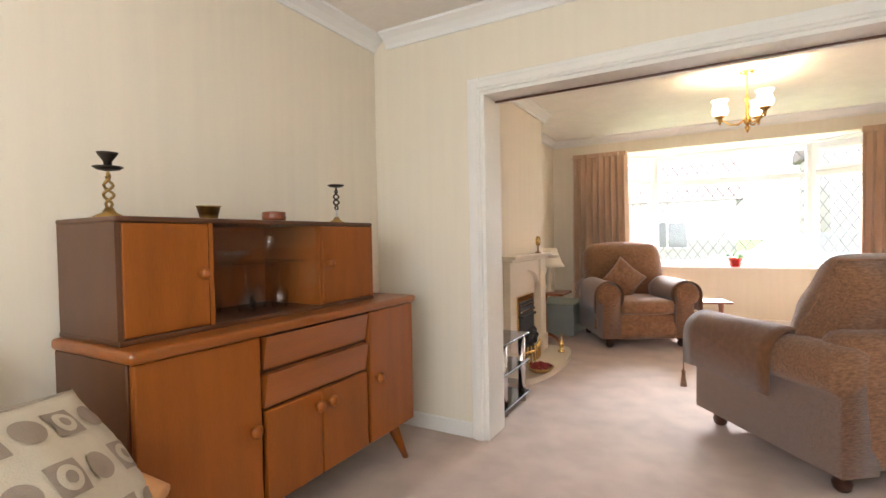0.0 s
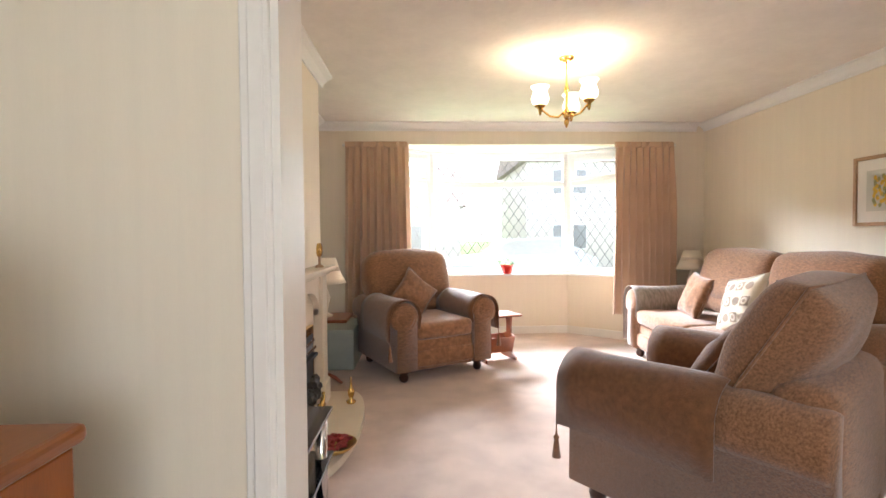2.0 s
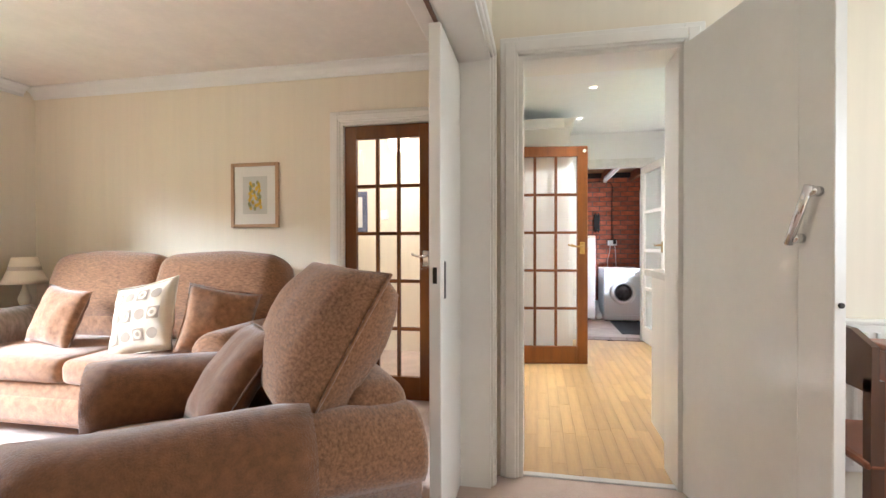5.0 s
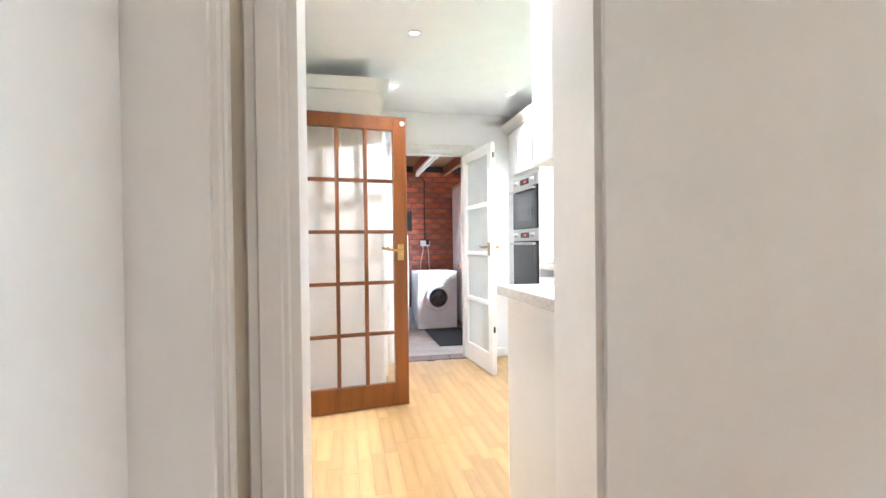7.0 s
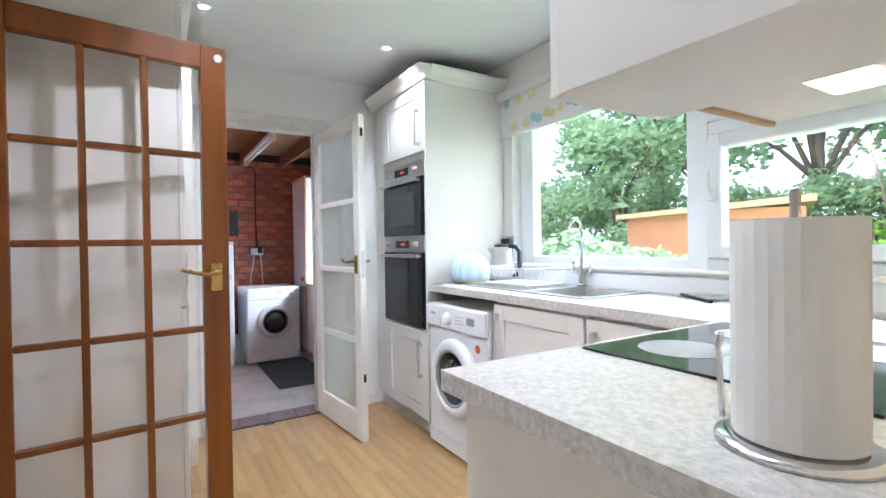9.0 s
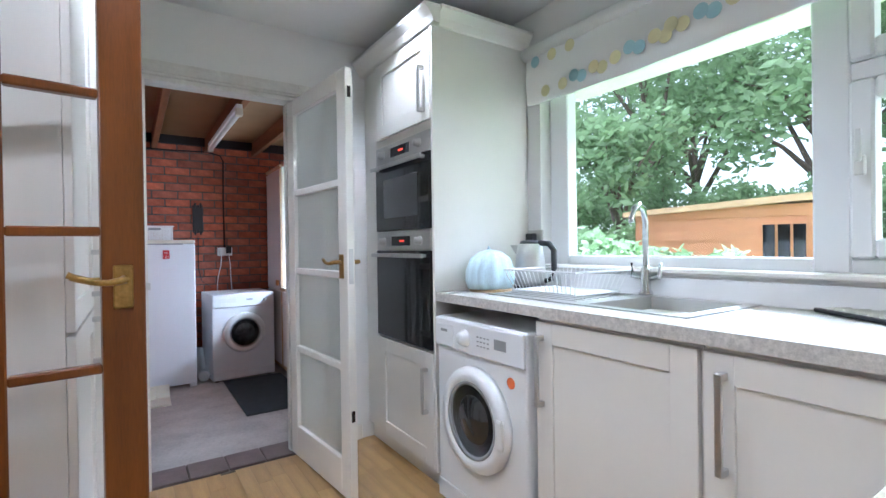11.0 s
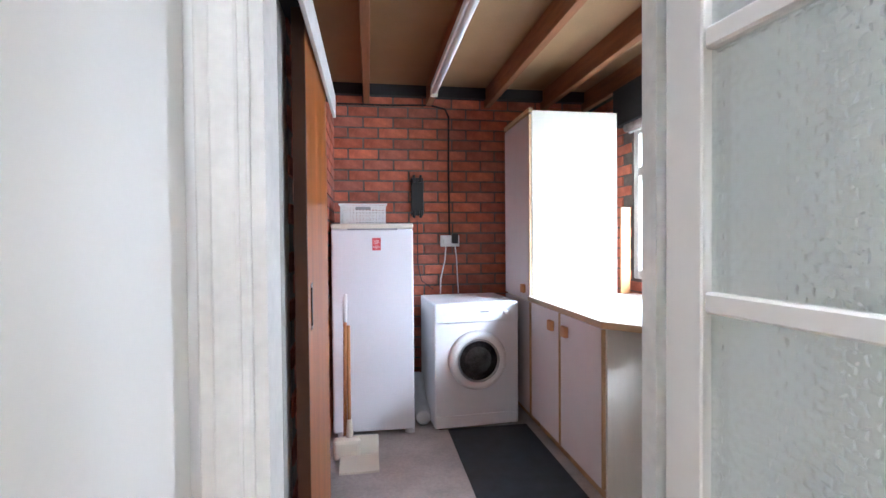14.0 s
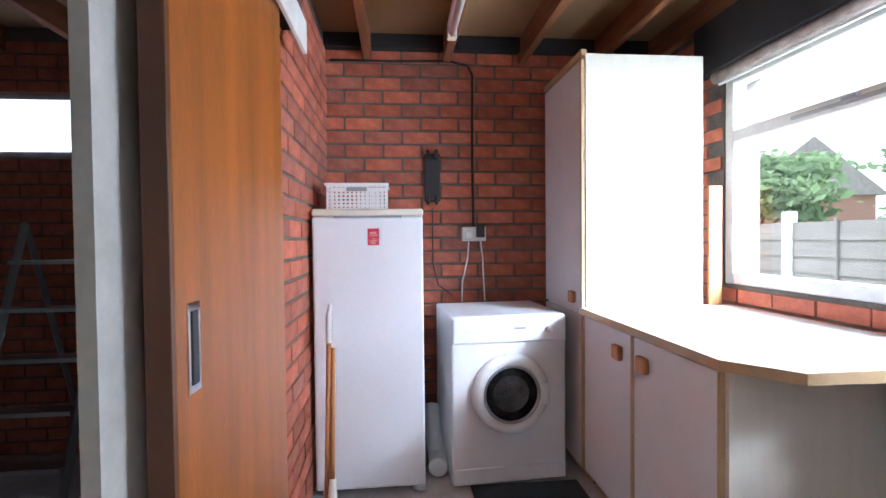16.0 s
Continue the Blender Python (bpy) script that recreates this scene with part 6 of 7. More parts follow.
uw = thing("window_7", "white painted wooden utility window", "window", 0, 0, 0)
uw["kind"] = "structure"
bm = bmesh.new()
for x0, x1, z0, z1 in ((7.26, 7.32, 0.86, 1.92), (5.55, 5.61, 0.86, 1.92), (5.61, 7.26, 0.86, 0.92), (5.61, 7.26, 1.87, 1.92), (5.61, 7.26, 1.58, 1.64)):
    box(bm, x0, -0.33, z0, x1, -0.255, z1, 0.005, 1)
part("frame", bm, worn_white, uw)
part("casement", box(bx(6.4, -0.255, 1.60, 6.9, -0.245, 1.615), 6.60, -0.25, 1.612, 6.66, -0.235, 1.625), alu, uw)
pane("pane", uw, [(5.61, -0.29, 0.92), (7.26, -0.29, 0.92), (7.26, -0.29, 1.58), (5.61, -0.29, 1.58)])
pane("pane", uw, [(5.61, -0.29, 1.64), (7.26, -0.29, 1.64), (7.26, -0.29, 1.87), (5.61, -0.29, 1.87)])
ub = thing("roller_blind", "rolled-up grey patterned blind over the utility window", "blind", 0, 0, 0)
part("roll", tube([(5.5, -0.215, 1.925), (7.34, -0.215, 1.925)], 0.03, 14), plaid, ub, smooth=True)
part("lath", bx(5.5, -0.235, 1.885, 7.33, -0.222, 1.90, 0.002, 1), white_plas, ub)

fz = thing("freezer", "tall white upright freezer in the utility", "freezer", 7.30, 1.58, -0.14)
part("cabinet", bx(0.05, -0.263, 0.03, 0.60, 0.263, 1.37, 0.008, 2), freezer_mat, fz)
part("door", bx(0.0, -0.263, 0.04, 0.048, 0.263, 1.355, 0.010, 2), freezer_mat, fz)
part("top", bx(-0.004, -0.265, 1.36, 0.60, 0.265, 1.394, 0.010, 2), cream_plas, fz)
part("grip", bx(-0.006, -0.16, 1.352, 0.01, 0.16, 1.362), grey_plas, fz)
for sy in (-0.22, 0.22):
    part("foot", tube([(0.06, sy, 0), (0.06, sy, 0.03)], 0.018, 10), white_plas, fz)
part("hinge", bx(0.0, -0.262, 0.015, 0.04, -0.22, 0.04), white_plas, fz)
stk = part("sticker", bx(-0.0015, -0.052, 1.22, 0.0, 0.002, 1.30), red_card, fz, "red card sticker with white words")
for k, word in enumerate(("KEEP", "CALM", "and", "CARRY", "ON")):
    cu = bpy.data.curves.new("words", "FONT")
    cu.body, cu.size, cu.align_x = word, 0.014 if word != "and" else 0.008, "CENTER"
    tx = new("words", cu)
    cu.materials.append(paper)
    tx.parent = stk
    tx.matrix_local = pose(-0.0022, -0.025, 1.275 - 0.0125 * k, 90, 0, -90)
bk = thing("basket", "white perforated plastic basket on the freezer", "basket", 7.52, 1.64, 1.254)
n, prof = 4, ((0.10, 0.145, 0.0), (0.115, 0.165, 0.135))
bm = bmesh.new()
for (hx0, hy0, z0), (hx1, hy1, z1) in (prof,):
    for sx, sy in ((-1, 0), (1, 0), (0, -1), (0, 1)):
        if sx:
            cells = 13
            for r in range(7):
                t0, t1 = r / 7, (r + 0.42) / 7
                for (ta, tb) in ((t0, t1),):
                    xa = sx * (hx0 + (hx1 - hx0) * ta)
                    box(bm, xa - 0.0015, -hy0, z1 * ta, xa + 0.0015, hy0, z1 * tb)
            for c in range(cells + 1):
                yy = -hy0 + 2 * hy0 * c / cells
                box(bm, sx * hx0 * 1.06 - 0.0015, yy - 0.005, 0, sx * hx0 * 1.06 + 0.0015, yy + 0.005, z1)
        else:
            box(bm, -hx0, sy * hy0 - 0.0015, 0, hx0, sy * hy0 + 0.0015, z1)
box(bm, -0.10, -0.145, 0, 0.10, 0.145, 0.003)
part("basket_wall", bm, white_plas, bk)
bm = bmesh.new()
for x0, x1, y0, y1 in ((-0.118, -0.104, -0.16, 0.16), (0.104, 0.118, -0.16, 0.16), (-0.104, 0.104, -0.16, -0.146), (-0.104, 0.104, 0.146, 0.16)):
    box(bm, x0, y0, 0.125, x1, y1, 0.137, 0.003, 1)
part("rim", bm, white_plas, bk)
part("grip_hole", bx(-0.121, -0.05, 0.095, -0.117, 0.05, 0.115), grey_plas, bk)

washer("tumble_dryer", "white vented tumble dryer beside the freezer", "tumble dryer", 7.335, 0.885, -0.14, -86.5, 0.86, appl, 0.20, False)
vh = thing("vent_hose", "white ribbed dryer vent hose on the floor", "hose", 0, 0, 0)
pts, rad = [], []
for k in range(60):
    t = k / 59
    pts.append((7.44 + 0.35 * t, 1.245 - 0.01 * math.sin(6 * t), -0.085 + 0.30 * max(0, t - 0.35)))
    rad.append(0.052 if k % 2 else 0.045)
part("hose", tube(pts, rad, 16), white_plas, vh, smooth=True)

tc = thing("tall_cupboard", "tall cream laminated utility cupboard with a grey door", "cupboard", 0, 0, 0)
part("side_panel", bx(7.27, -0.10, -0.06, 7.288, 0.512, 2.01, 0.001, 1), cream_unit, tc)
part("body", bx(7.288, -0.10, -0.06, 7.86, 0.512, 2.01), cream_unit, tc)
part("plinth", bx(7.288, -0.1, -0.138, 7.86, 0.47, -0.06), oak_trim, tc)
for z0, z1, hz in ((0.73, 1.985, 0.80), (-0.05, 0.715, 0.62)):
    d = part("door", bx(7.292, 0.513, z0, 7.855, 0.530, z1, 0.001, 1), lilac_door, tc)
    part("edge", bx(7.276, 0.513, z0, 7.291, 0.532, z1, 0.001, 1), oak_trim, d)
    if z0 > 0:
        part("handle", bx(7.36, 0.53, hz - 0.03, 7.42, 0.555, hz + 0.03, 0.008, 2), broom_wood, d, "square wooden handle")
part("top_trim", bx(7.27, 0.505, 2.0, 7.86, 0.534, 2.03, 0.002, 1), oak_trim, tc)
for k, (x0, x1, hx) in enumerate(((6.78, 7.262, 6.88), (6.27, 6.772, 6.68))):
    c = thing("utility_base_unit", "cream base unit with a pale grey door and wooden grip", "cupboard", 0, 0, 0, group="utility base units")
    part("body", bx(x0, -0.20, -0.05, x1, 0.512, 0.728), cream_unit, c)
    d = part("door", bx(x0 + 0.012, 0.513, -0.04, x1 - 0.012, 0.530, 0.718, 0.001, 1), lilac_door, c)
    for xa in (x0, x1 - 0.011):
        part("edge", bx(xa, 0.513, -0.04, xa + 0.011, 0.531, 0.718, 0.001, 1), oak_trim, d)
    part("handle", bx(hx - 0.032, 0.53, 0.60, hx + 0.032, 0.556, 0.662, 0.008, 2), broom_wood, d, "square wooden handle")
    part("plinth", bx(x0, -0.2, -0.138, x1, 0.47, -0.05), oak_trim, c)
part("end_panel", bx(6.252, -0.20, -0.138, 6.268, 0.515, 0.728), cream_unit, c)
ucn = thing("utility_counter", "white worktop with a cut corner in the utility", "worktop", 0, 0, 0)
part("top", prism([(7.266, 0.545), (6.25, 0.545), (6.10, 0.42), (6.10, 0.07), (6.16, -0.245), (7.266, -0.245)], 0.730, 0.760, "z"), wht_top, ucn)
part("edge_strip", prism([(7.266, 0.549), (6.246, 0.549), (6.095, 0.424), (6.095, 0.07), (6.0995, 0.07), (6.0995, 0.4205), (6.2495, 0.5455), (7.266, 0.5455)], 0.7295, 0.7605, "z"), oak_trim, ucn)
ply = thing("ply_strip", "thin pale wooden board standing behind the cupboard", "board", 0, 0, 0)
part("board", bx(7.25, -0.19, 0.760, 7.265, -0.12, 1.36, 0.002, 1), broom_wood, ply)

ph = thing("wall_phone_dock", "black wall-mounted charging dock on the brickwork", "charger", 7.99, 1.22, 1.49)
part("back_plate", bx(-0.03, -0.05, -0.15, 0, 0.05, 0.15, 0.008, 2), black_plas, ph)
for z0 in (-0.19, 0.09):
    for yy in (-0.035, 0.018):
        part("hook", bx(-0.06, yy, z0 + 0.02, -0.028, yy + 0.02, z0 + 0.08, 0.005, 1), black_plas, ph)
so = thing("double_socket", "white double socket with plugs on the brick wall", "socket", 7.99, 0.96, 1.135)
part("box", bx(-0.04, -0.075, -0.045, 0, 0.075, 0.045, 0.004, 1), white_plas, so)
part("plug", bx(-0.07, 0.01, -0.03, -0.04, 0.06, 0.02, 0.006, 2), white_plas, so)
part("plug", bx(-0.08, -0.06, -0.02, -0.04, -0.01, 0.06, 0.006, 2), black_plas, so)
part("cable", tube([(-0.05, 0.035, -0.02), (-0.05, 0.045, -0.15), (-0.05, 0.08, -0.30), (-0.06, 0.085, -0.42)], 0.005, 6), white_plas, so, smooth=True)
part("cable", tube([(-0.05, -0.035, -0.02), (-0.05, -0.05, -0.15), (-0.05, -0.055, -0.30), (-0.06, -0.06, -0.42)], 0.005, 6), white_plas, so, smooth=True)
part("conduit", tube([(-0.012, 0.0, 0.045), (-0.012, 0.005, 0.5), (-0.012, 0.0, 1.0), (-0.012, 0.03, 1.06), (-0.012, 0.15, 1.085), (-0.012, 0.5, 1.075), (-0.012, 0.88, 1.075)], 0.008, 8), black_timber, so, smooth=True)
tagged(part("thin_cable", tube([(7.975, 1.22, 1.30), (7.975, 1.22, 0.95), (7.97, 1.19, 0.82), (7.96, 1.10, 0.75)], 0.004, 6), black_plas, None, smooth=True), "thin black cable hanging from the charging dock", "cable")
ft = thing("fluorescent_light", "white fluorescent batten under the joists", "light", 6.70, 1.15, 2.215)
part("tray", bx(-0.76, -0.022, -0.035, 0.76, 0.022, 0.0, 0.004, 1), white_plas, ft)
part("tube", tube([(-0.72, 0, -0.062), (0.72, 0, -0.062)], 0.019, 14), white_plas, ft, "unlit white tube", True)
for s in (-1, 1):
    part("end_cap", bx(s * 0.74 - 0.025, -0.024, -0.085, s * 0.74 + 0.025, 0.024, -0.03, 0.004, 1), cream_plas, ft)
rm = tagged(part("floor_mat", bx(6.18, 0.54, -0.14, 7.34, 1.09, -0.134, 0.002, 1), mat_dark), "dark ribbed rubber mat on the concrete", "mat")
br = thing("broom", "long-handled broom with a wooden pole leaning by the freezer", "broom", 7.05, 1.755, -0.14)
part("pole", tube([(0, 0, 0.10), (0.14, -0.0, 0.80)], 0.011, 10), broom_wood, br, smooth=True)
part("grip", tube([(0.13, 0, 0.78), (0.155, 0, 0.90), (0.17, -0.005, 0.95)], [0.013, 0.015, 0.008], 10), white_plas, br, smooth=True)
part("head", bx(-0.06, -0.09, 0.0, 0.02, 0.07, 0.12, 0.02, 2), cream_plas, br)
dp = thing("dustpan", "white long-handled dustpan with a wooden pole", "dustpan", 6.98, 1.68, -0.14)
part("pan", prism([(-0.15, 0.0), (0.10, 0.0), (0.10, 0.10), (0.06, 0.13), (0.02, 0.03), (-0.15, 0.012)], -0.12, 0.10, "y"), cream_plas, dp)
part("pole", tube([(0.06, 0.05, 0.11), (0.20, 0.055, 0.76)], 0.011, 10), broom_wood, dp, smooth=True)
part("yoke", tube([(0.06, 0.05, 0.05), (0.085, 0.05, 0.22)], [0.03, 0.014], 10), cream_plas, dp, smooth=True)
ld = thing("step_ladder", "aluminium step ladder standing in the dark garage", "ladder", 7.35, 2.95, -0.14, 0)
for yy in (-0.0, 0.42):
    part("rail", tube([(-0.12, yy, 0), (0.32, yy, 1.35)], 0.022, 4), alu, ld)
    part("brace", tube([(0.75, yy, 0), (0.33, yy, 1.33)], 0.018, 4), alu, ld)
for k in range(5):
    part("tread", bx(-0.10 + 0.075 * k, 0.0, 0.23 * (k + 1) - 0.01, 0.0 + 0.075 * k, 0.42, 0.23 * (k + 1) + 0.01), alu, ld)
part("strap", bx(0.05, -0.02, 0.55, 0.30, 0.01, 0.58, 0.004, 1), blue_plas, ld)
for k, (xx, yy, w, h) in enumerate(((7.2, 3.6, 0.5, 0.3), (7.6, 2.35, 0.35, 0.22))):
    tagged(part("storage_box", bx(xx, yy, -0.14, xx + 0.35, yy + w, -0.14 + h, 0.01, 1), black_plas), "dark plastic storage box on the garage floor", "box")

# the utility and garage stand a little towards the garden from the lines drawn above
for ob in bpy.data.objects:
    if ob not in before and ob.parent is None:
        ob.location.y += UTILITY_Y

# ---------- outside ----------
structure(part("ground", bx(-120, -120, -0.50, 120, 120, -0.35), grass_mat), "lawn and ground round the house", "ground")
structure(part("road", bx(-60, 13.0, -0.35, 60, 19.0, -0.33), tarmac), "asphalt road in front of the house", "road")
structure(part("pavement", bx(-60, 11.2, -0.35, 60, 13.0, -0.23), concrete), "concrete pavement beside the road", "pavement")
structure(part("roof", bx(-3.0, -0.6, 2.55, 8.6, 7.3, 2.75), roof_mat), "roof slab over the house", "roof")


def house(x, y, rz, w, d, h, walls, label):
    ob = thing("house", label, "house", x, y, -0.4, rz, group="houses outside")
    part("wall", bx(-w / 2, -d / 2, 0, w / 2, d / 2, h), walls, ob)
    part("roof", prism([(-d / 2 - 0.3, h - 0.1), (0, h + 2.2), (d / 2 + 0.3, h - 0.1)], -w / 2 - 0.3, w / 2 + 0.3, "x"), roof_mat, ob)
    for zz in (0.9, 3.4):
        if zz + 1.2 > h:
            continue
        for xx in (-w * 0.28, w * 0.22):
            wi = part("window", bx(xx - 0.8, -d / 2 - 0.06, zz, xx + 0.8, -d / 2 - 0.01, zz + 1.2), pvc, ob)
            for q in (-0.75, 0.05):
                part("pane", bx(xx + q, -d / 2 - 0.08, zz + 0.08, xx + q + 0.7, -d / 2 - 0.062, zz + 1.12), far_pane, wi)
    part("door", bx(-0.5, -d / 2 - 0.06, 0.05, 0.45, -d / 2 - 0.01, 2.1), pvc, ob)


house(-3.5, 26, 0, 9, 7, 3.0, render_white, "pale rendered bungalow across the road")
house(8.5, 26, 0, 9, 7, 5.0, render_white, "pale rendered house across the road")
house(-16, 26, 0, 9, 7, 5.0, house_brick, "red brick house across the road")
house(27, -15, 180, 9, 6, 3.2, house_brick, "brick house beyond the garden fence")
house(40, -20, 180, 9, 6, 4.2, render_white, "pale house beyond the garden fence")


def leaf_cloud(bm, c, r, count, size, rng):
    """Small leaf cards scattered through an uneven ball."""
    for _ in range(count):
        v = Vector((rng.gauss(0, 1), rng.gauss(0, 1), rng.gauss(0, 1))).normalized()
        k = rng.random() ** 0.4
        p = Vector(c) + Vector((v.x * r[0], v.y * r[1], v.z * r[2])) * k * (0.75 + 0.5 * noise.noise(v * 2.2 + Vector(c)))
        a = Vector((rng.gauss(0, 1), rng.gauss(0, 1), rng.gauss(0, 0.6))).normalized()
        b = a.cross(Vector((rng.gauss(0, 1), rng.gauss(0, 1), rng.gauss(0, 1)))).normalized()
        s = size * (0.6 + 0.8 * rng.random())
        bm.faces.new([bm.verts.new(p + q) for q in (-a * s, -b * s * 0.45, a * s, b * s * 0.45)])


def tree(x, y, h, spread, label, leaves=foliage, seed=1, count=2600, size=0.10, bush=False, cone=False):
    rng = random.Random(seed)
    ob = thing("bush" if bush else "tree", label, "bush" if bush else "tree", x, y, -0.36)
    trunk_h = h * (0.15 if bush or cone else 0.45)
    bm = tube([(0, 0, 0), (0.05 * h * rng.uniform(-1, 1), 0.02 * h, trunk_h * 0.5), (0, 0, trunk_h), (0.02 * h, 0.01 * h, h * 0.8)], [0.022 * h, 0.018 * h, 0.013 * h, 0.004 * h], 10)
    tips = []
    for k in range(9):
        a = k * 2.4
        z0 = trunk_h * (0.7 + 0.5 * rng.random())
        tip = (spread * 0.65 * math.cos(a) * rng.uniform(0.6, 1), spread * 0.65 * math.sin(a) * rng.uniform(0.6, 1), z0 + (h - z0) * rng.uniform(0.25, 0.8))
        tips.append(tip)
        tube([(0, 0, z0), (tip[0] * 0.5, tip[1] * 0.5, (z0 + tip[2]) * 0.52), tip], [0.010 * h, 0.006 * h, 0.002 * h], 7, bm)
    part("trunk", bm, bark, ob, smooth=True)
    bm = bmesh.new()
    if cone:
        for k in range(7):
            t = k / 6
            leaf_cloud(bm, (0, 0, h * (0.12 + 0.82 * t)), (spread * (1.05 - t), spread * (1.05 - t), h * 0.10), count // 7, size, rng)
    else:
        for tip in tips:
            leaf_cloud(bm, tip, (spread * 0.42, spread * 0.42, h * 0.15), count // 11, size, rng)
        leaf_cloud(bm, (0, 0, h * 0.72), (spread * 0.55, spread * 0.55, h * 0.24), count // 5, size, rng)
    part("crown", bm, leaves, ob)


tree(7.9, -6.0, 4.4, 1.5, "broad-leaved tree close behind the kitchen", seed=3, count=2600, size=0.10, leaves=foliage)
tree(6.2, -10.5, 7.5, 3.0, "tall leafy tree in the garden", seed=5, count=4200, size=0.12)
tree(4.2, -12.0, 8.0, 3.4, "tall garden tree with thin foliage", seed=7, count=3800, size=0.12)
tree(10.5, -13.5, 8.0, 3.5, "tall tree at the end of the garden", seed=9, count=3800, size=0.13)
tree(9.8, -10.0, 8.0, 3.2, "tall tree behind the shed", seed=22, count=3600, size=0.12)
tree(-1.5, -13.0, 7.0, 3.2, "garden tree beyond the shed", seed=12, count=5000, size=0.13)
tree(5.75, -2.5, 1.85, 0.75, "leafy shrub under the kitchen window", seed=13, count=3600, size=0.06, bush=True)
tree(6.9, -5.2, 2.0, 1.1, "leafy shrub beside the lawn", seed=14, count=3600, size=0.06, bush=True)
tree(4.95, -3.0, 1.6, 0.7, "leafy shrub before the shed", seed=15, count=2800, size=0.06, bush=True)
tree(3.75, -6.9, 4.0, 0.8, "bright green conifer by the shed", leaves=foliage_b, seed=16, count=5000, size=0.08, cone=True)
tree(2.4, -7.6, 3.6, 1.4, "leafy shrub beside the conifer", seed=17, count=3600, size=0.09, bush=True)
tree(13.0, -5.0, 3.4, 1.6, "garden tree behind the fence", seed=18, count=4000, size=0.11)
tree(17.0, -6.5, 3.6, 1.8, "garden tree beyond the fence", seed=19, count=4000, size=0.12)
for k, (xx, yy, hh) in enumerate(((8.6, -8.2, 3.4), (6.9, -8.6, 3.0), (5.0, -9.0, 3.2), (10.4, -7.4, 3.6), (12.4, -9.0, 4.2), (3.2, -9.4, 3.0))):
    tree(xx, yy, hh, 1.7, "dense leafy shrub in the hedge behind the shed", seed=30 + k, count=4200, size=0.075, bush=True)
tree(-3.4, 10.0, 3.4, 1.6, "leafy shrub in the front garden", seed=20, count=4000, size=0.10, bush=True)
tree(0.8, 10.6, 0.9, 1.0, "clipped low shrub in the front garden", seed=21, count=2600, size=0.06, bush=True)

sh = thing("shed", "orange stained wooden garden shed with a felt roof", "shed", 5.55, -5.45, -0.36, 23)
sh.scale = (0.96, 1.08, 1.14)
for k in range(13):
    part("board", bx(-0.95, 0.66, 0.05 + k * 0.13, 1.30, 0.70 - 0.012 * (k % 2), 0.178 + k * 0.13), shed_mat, sh)
    part("board", bx(-0.99, -0.70, 0.05 + k * 0.13, -0.95 + 0.01 * (k % 2), 0.70, 0.178 + k * 0.13), shed_mat, sh)
part("body", bx(-0.94, -0.7, 0, 1.29, 0.655, 1.72), shed_mat, sh)
part("roof", prism([(-1.10, 1.78), (1.45, 1.66), (1.45, 1.72), (-1.10, 1.86)], -0.8, 0.82, "y"), oak_trim, sh)
wi = part("window", bx(-0.75, 0.70, 1.05, -0.25, 0.725, 1.55), shed_mat, sh)
for k in range(3):
    part("pane", bx(-0.72 + k * 0.16, 0.725, 1.08, -0.59 + k * 0.16, 0.735, 1.52), dark_glass, wi)
fn = thing("fence", "weathered grey board fence with concrete posts", "fence", 0, -3.3, -0.36)
for k in range(9):
    x0 = 6.6 + k * 1.83
    part("post", bx(x0 - 0.06, -0.06, 0, x0 + 0.06, 0.06, 1.75, 0.01, 1), render_white, fn)
    for q in range(8):
        part("board", prism([(-0.012, 0.08 + q * 0.19), (0.018, 0.08 + q * 0.19), (0.006, 0.285 + q * 0.19), (-0.012, 0.285 + q * 0.19)], x0 + 0.06, x0 + 1.77, "x"), fence_mat, fn)
    for xx in (x0 + 0.6, x0 + 1.2):
        part("batten", bx(xx - 0.02, 0.018, 0.05, xx + 0.02, 0.04, 1.65), fence_mat, fn)
car = thing("car", "pale silver blue parked hatchback on the road", "car", 1.9, 14.2, -0.33)
part("body", prism([(-2.0, 0.3), (-2.0, 0.75), (-1.7, 0.9), (-0.9, 0.98), (-0.4, 1.42), (1.0, 1.46), (1.7, 1.0), (2.0, 0.9), (2.0, 0.3)], -0.85, 0.85, "y"), car_blue, car)
part("glass", prism([(-0.82, 0.99), (-0.36, 1.36), (0.95, 1.40), (1.5, 1.02)], -0.86, 0.86, "y"), far_pane, car)
for xx in (-1.25, 1.25):
    for yy in (-0.80, 0.80):
        wh = part("wheel", lathe([(0.31, -0.1), (0.31, 0.1)], 0, 0, 0, 24), black_plas, car)
        wh.matrix_local = pose(xx, yy, 0.31, 90, 0, 0)
        part("rim", lathe([(0.2, -0.11), (0.2, 0.11)], 0, 0, 0, 20), alu, wh)

# ---------- boards, tiles and bricks ----------
def shared(name, mesh, loc, parent, scale=(1, 1, 1)):
    o = new(name, mesh)
    o.location, o.scale = loc, scale
    o.parent = parent
    return o


def block(name, w, d, h, material, bev=0.002):
    me = bpy.data.meshes.new(name)
    bm = bx(0, 0, 0, w, d, h, bev, 1)
    bm.to_mesh(me)
    bm.free()
    me.materials.append(material)
    return me


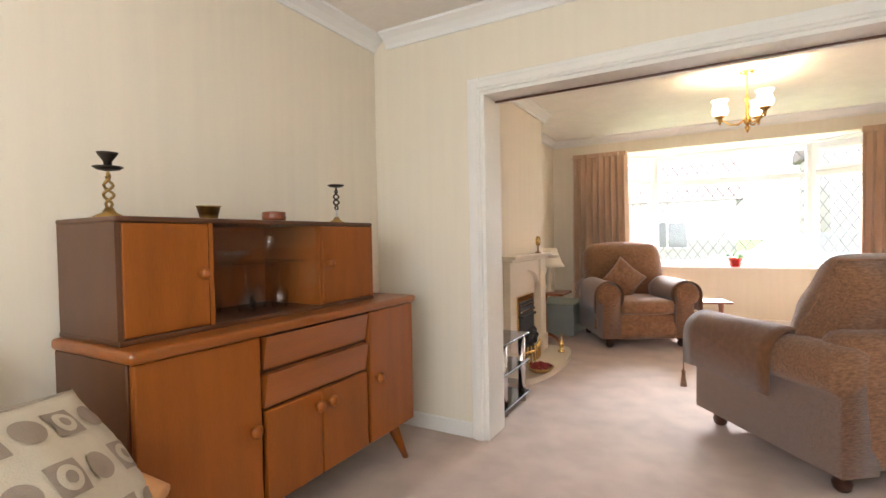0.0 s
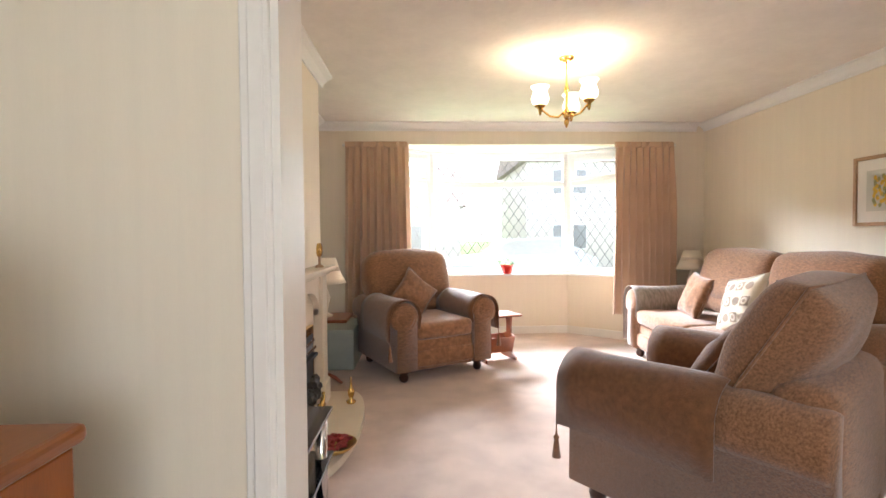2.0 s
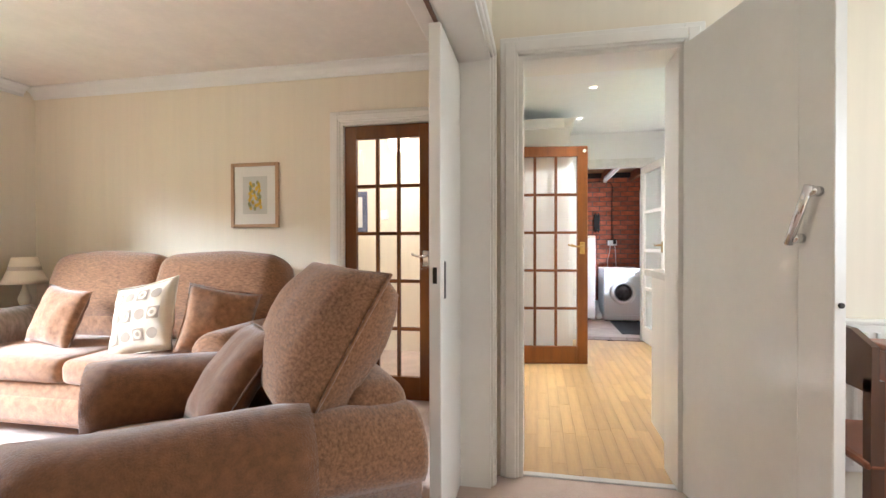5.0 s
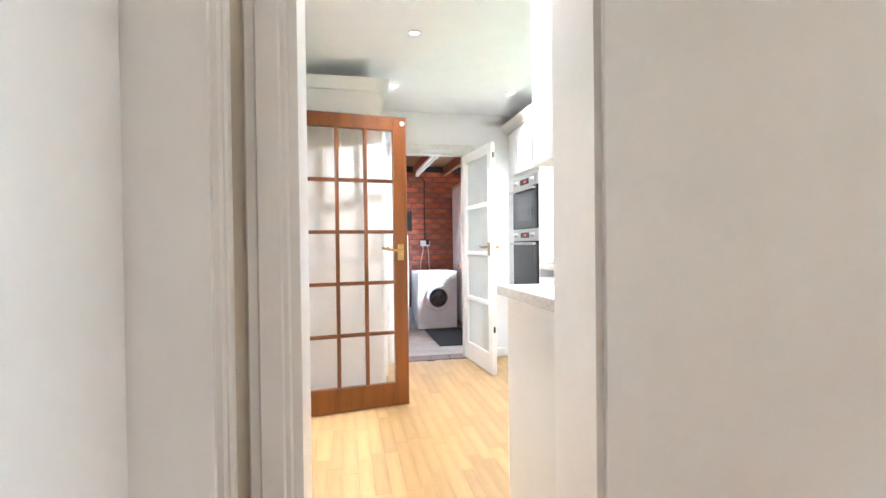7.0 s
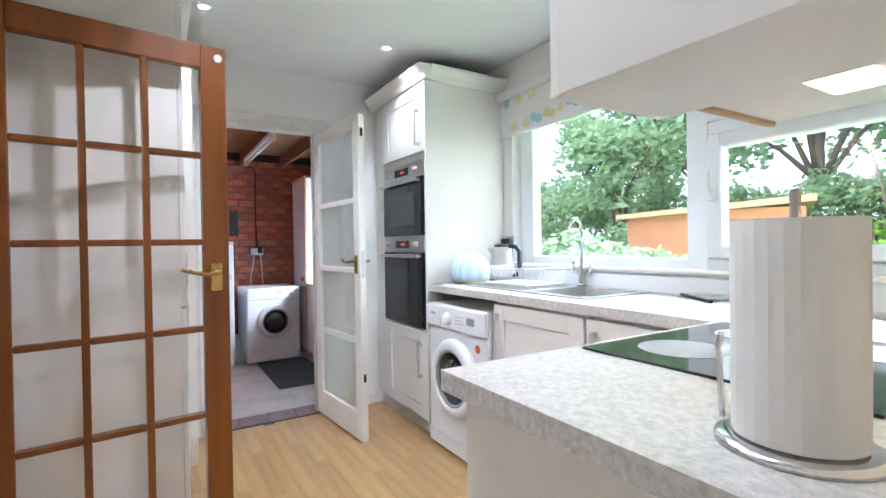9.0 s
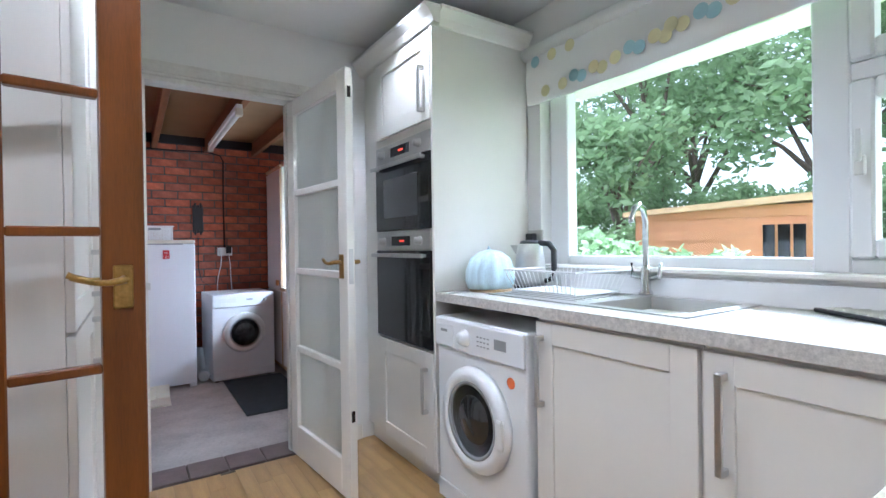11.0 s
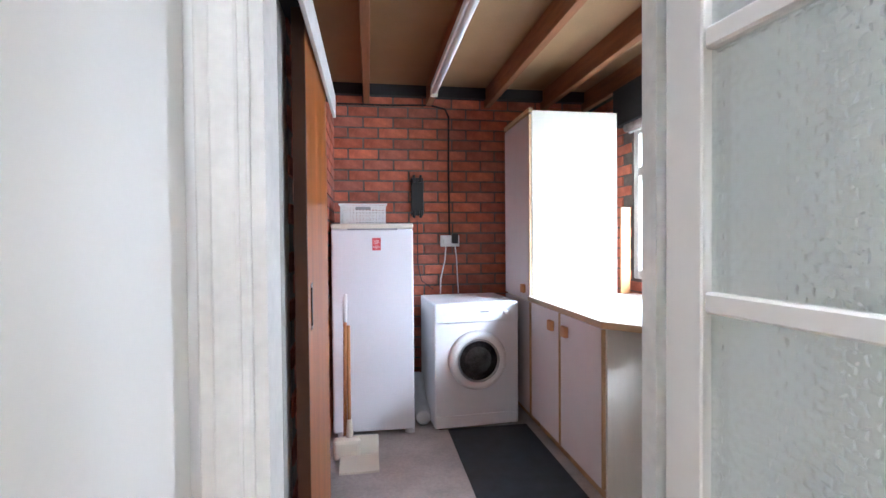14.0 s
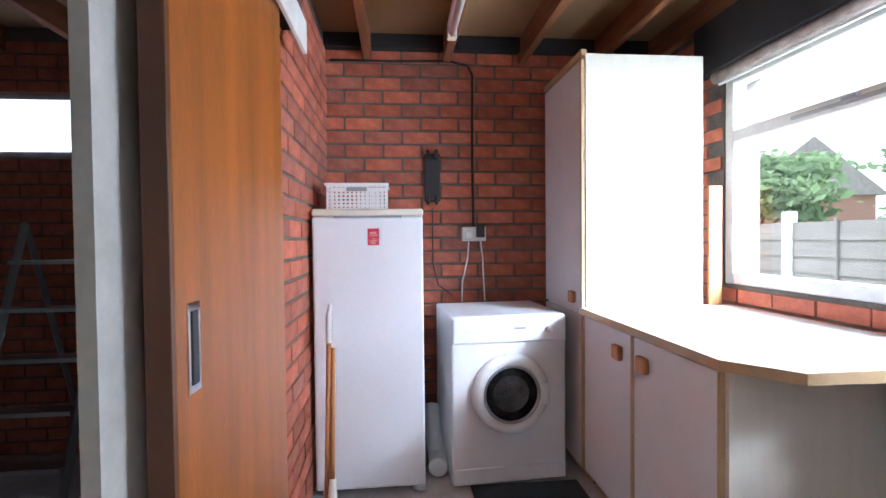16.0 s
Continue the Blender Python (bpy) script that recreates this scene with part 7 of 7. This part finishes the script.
plank = block("plank", 0.50, 0.0705, 0.012, laminate, 0.0005)
rng = random.Random(4)
for r in range(36):
    y = -0.03 + r * 0.071
    x = 1.57 - rng.random() * 0.5
    while x < 4.96:
        run = 0.40 + 0.16 * rng.random()
        x0, x1, y1 = max(x, 1.575), min(x + run, 4.957), min(y + 0.0705, 2.468)
        if x1 - x0 > 0.03 and y1 - y > 0.01:
            shared("plank", plank, (x0, y, -0.012 - 0.0003 * rng.random()), kf, ((x1 - x0) / 0.50, (y1 - y) / 0.0705, 1))
        x += run + 0.0004
tile = block("tile", 0.19, 0.148, 0.014, quarry, 0.003)
step = bpy.data.objects["utility_step"]
for k in range(4):
    shared("tile", tile, (4.985, 0.968 + k * 0.188, -0.012), step, (1, 0.182 / 0.148, 1))

bricks = [block("brick", 0.016, 0.222, 0.0695, brick_mat, 0.003), block("brick", 0.016, 0.104, 0.0695, brick_mat, 0.003)]
rng = random.Random(8)
for r in range(29):
    z = -0.132 + r * 0.0835
    half = (r % 2) * 0.118
    y = 1.868
    first = True
    while y > -0.22:
        w = 0.104 if (first and half) else 0.222
        first = False
        y -= w
        if y < -0.24:
            break
        shared("brick", bricks[0 if w > 0.2 else 1], (7.990 - 0.004 * rng.random(), y, z + 0.002 * rng.random()), backw)
        y -= 0.0135
bricks_x = [block("brick", 0.222, 0.012, 0.0695, brick_mat, 0.003), block("brick", 0.104, 0.012, 0.0695, brick_mat, 0.003)]
for r in range(29):
    z = -0.132 + r * 0.0835
    x = 7.99
    k = 0
    while x > 6.0:
        w = 0.104 if (r % 2 and k == 0) else 0.222
        k += 1
        x -= w
        shared("brick", bricks_x[0 if w > 0.2 else 1], (x, 1.862 + 0.004 * rng.random(), z), partw)
        x -= 0.0135


def brick_stuff(name, x0, x1, yf, side, z0, z1, holes, label, xaxis=True):
    """Rows of bricks standing just proud of a wall, joined as one."""
    bm = bmesh.new()
    r = 0
    z = z0
    rr = random.Random(len(name))
    while z < z1 - 0.03:
        x = x0 - (0.112 if r % 2 else 0)
        while x < x1:
            a, b = max(x, x0), min(x + 0.213, x1)
            c = (a + b) / 2
            if b - a > 0.03 and not any(h[0] < c < h[1] and h[2] < z + 0.03 < h[3] for h in holes):
                f0, f1 = sorted((yf, yf + side * (0.008 + 0.004 * rr.random())))
                if xaxis:
                    box(bm, a, f0, z, b, f1, min(z + 0.064, z1))
                else:
                    box(bm, f0, a, z, f1, b, min(z + 0.064, z1))
            x += 0.2245
        z += 0.0755
        r += 1
    m = brick_mat
    tagged(part(name, bm, m), label, "brickwork", kind="stuff")


brick_stuff("pier_bricks", 5.2, 6.14, 0.06 + UTILITY_Y, 1, -0.13, 0.80, [], "red bricks of the low pier")
brick_stuff("window_wall_bricks", 5.2, 8.0, -0.25 + UTILITY_Y, 1, -0.13, 2.2, [(5.45, 7.40, 0.85, 2.3)], "red bricks round the utility window")
brick_stuff("garage_back_bricks", 2.0, 4.5, 8.0, -1, -0.13, 2.3, [(2.0, 4.4, 1.60, 1.98)], "dark red bricks in the garage", False)
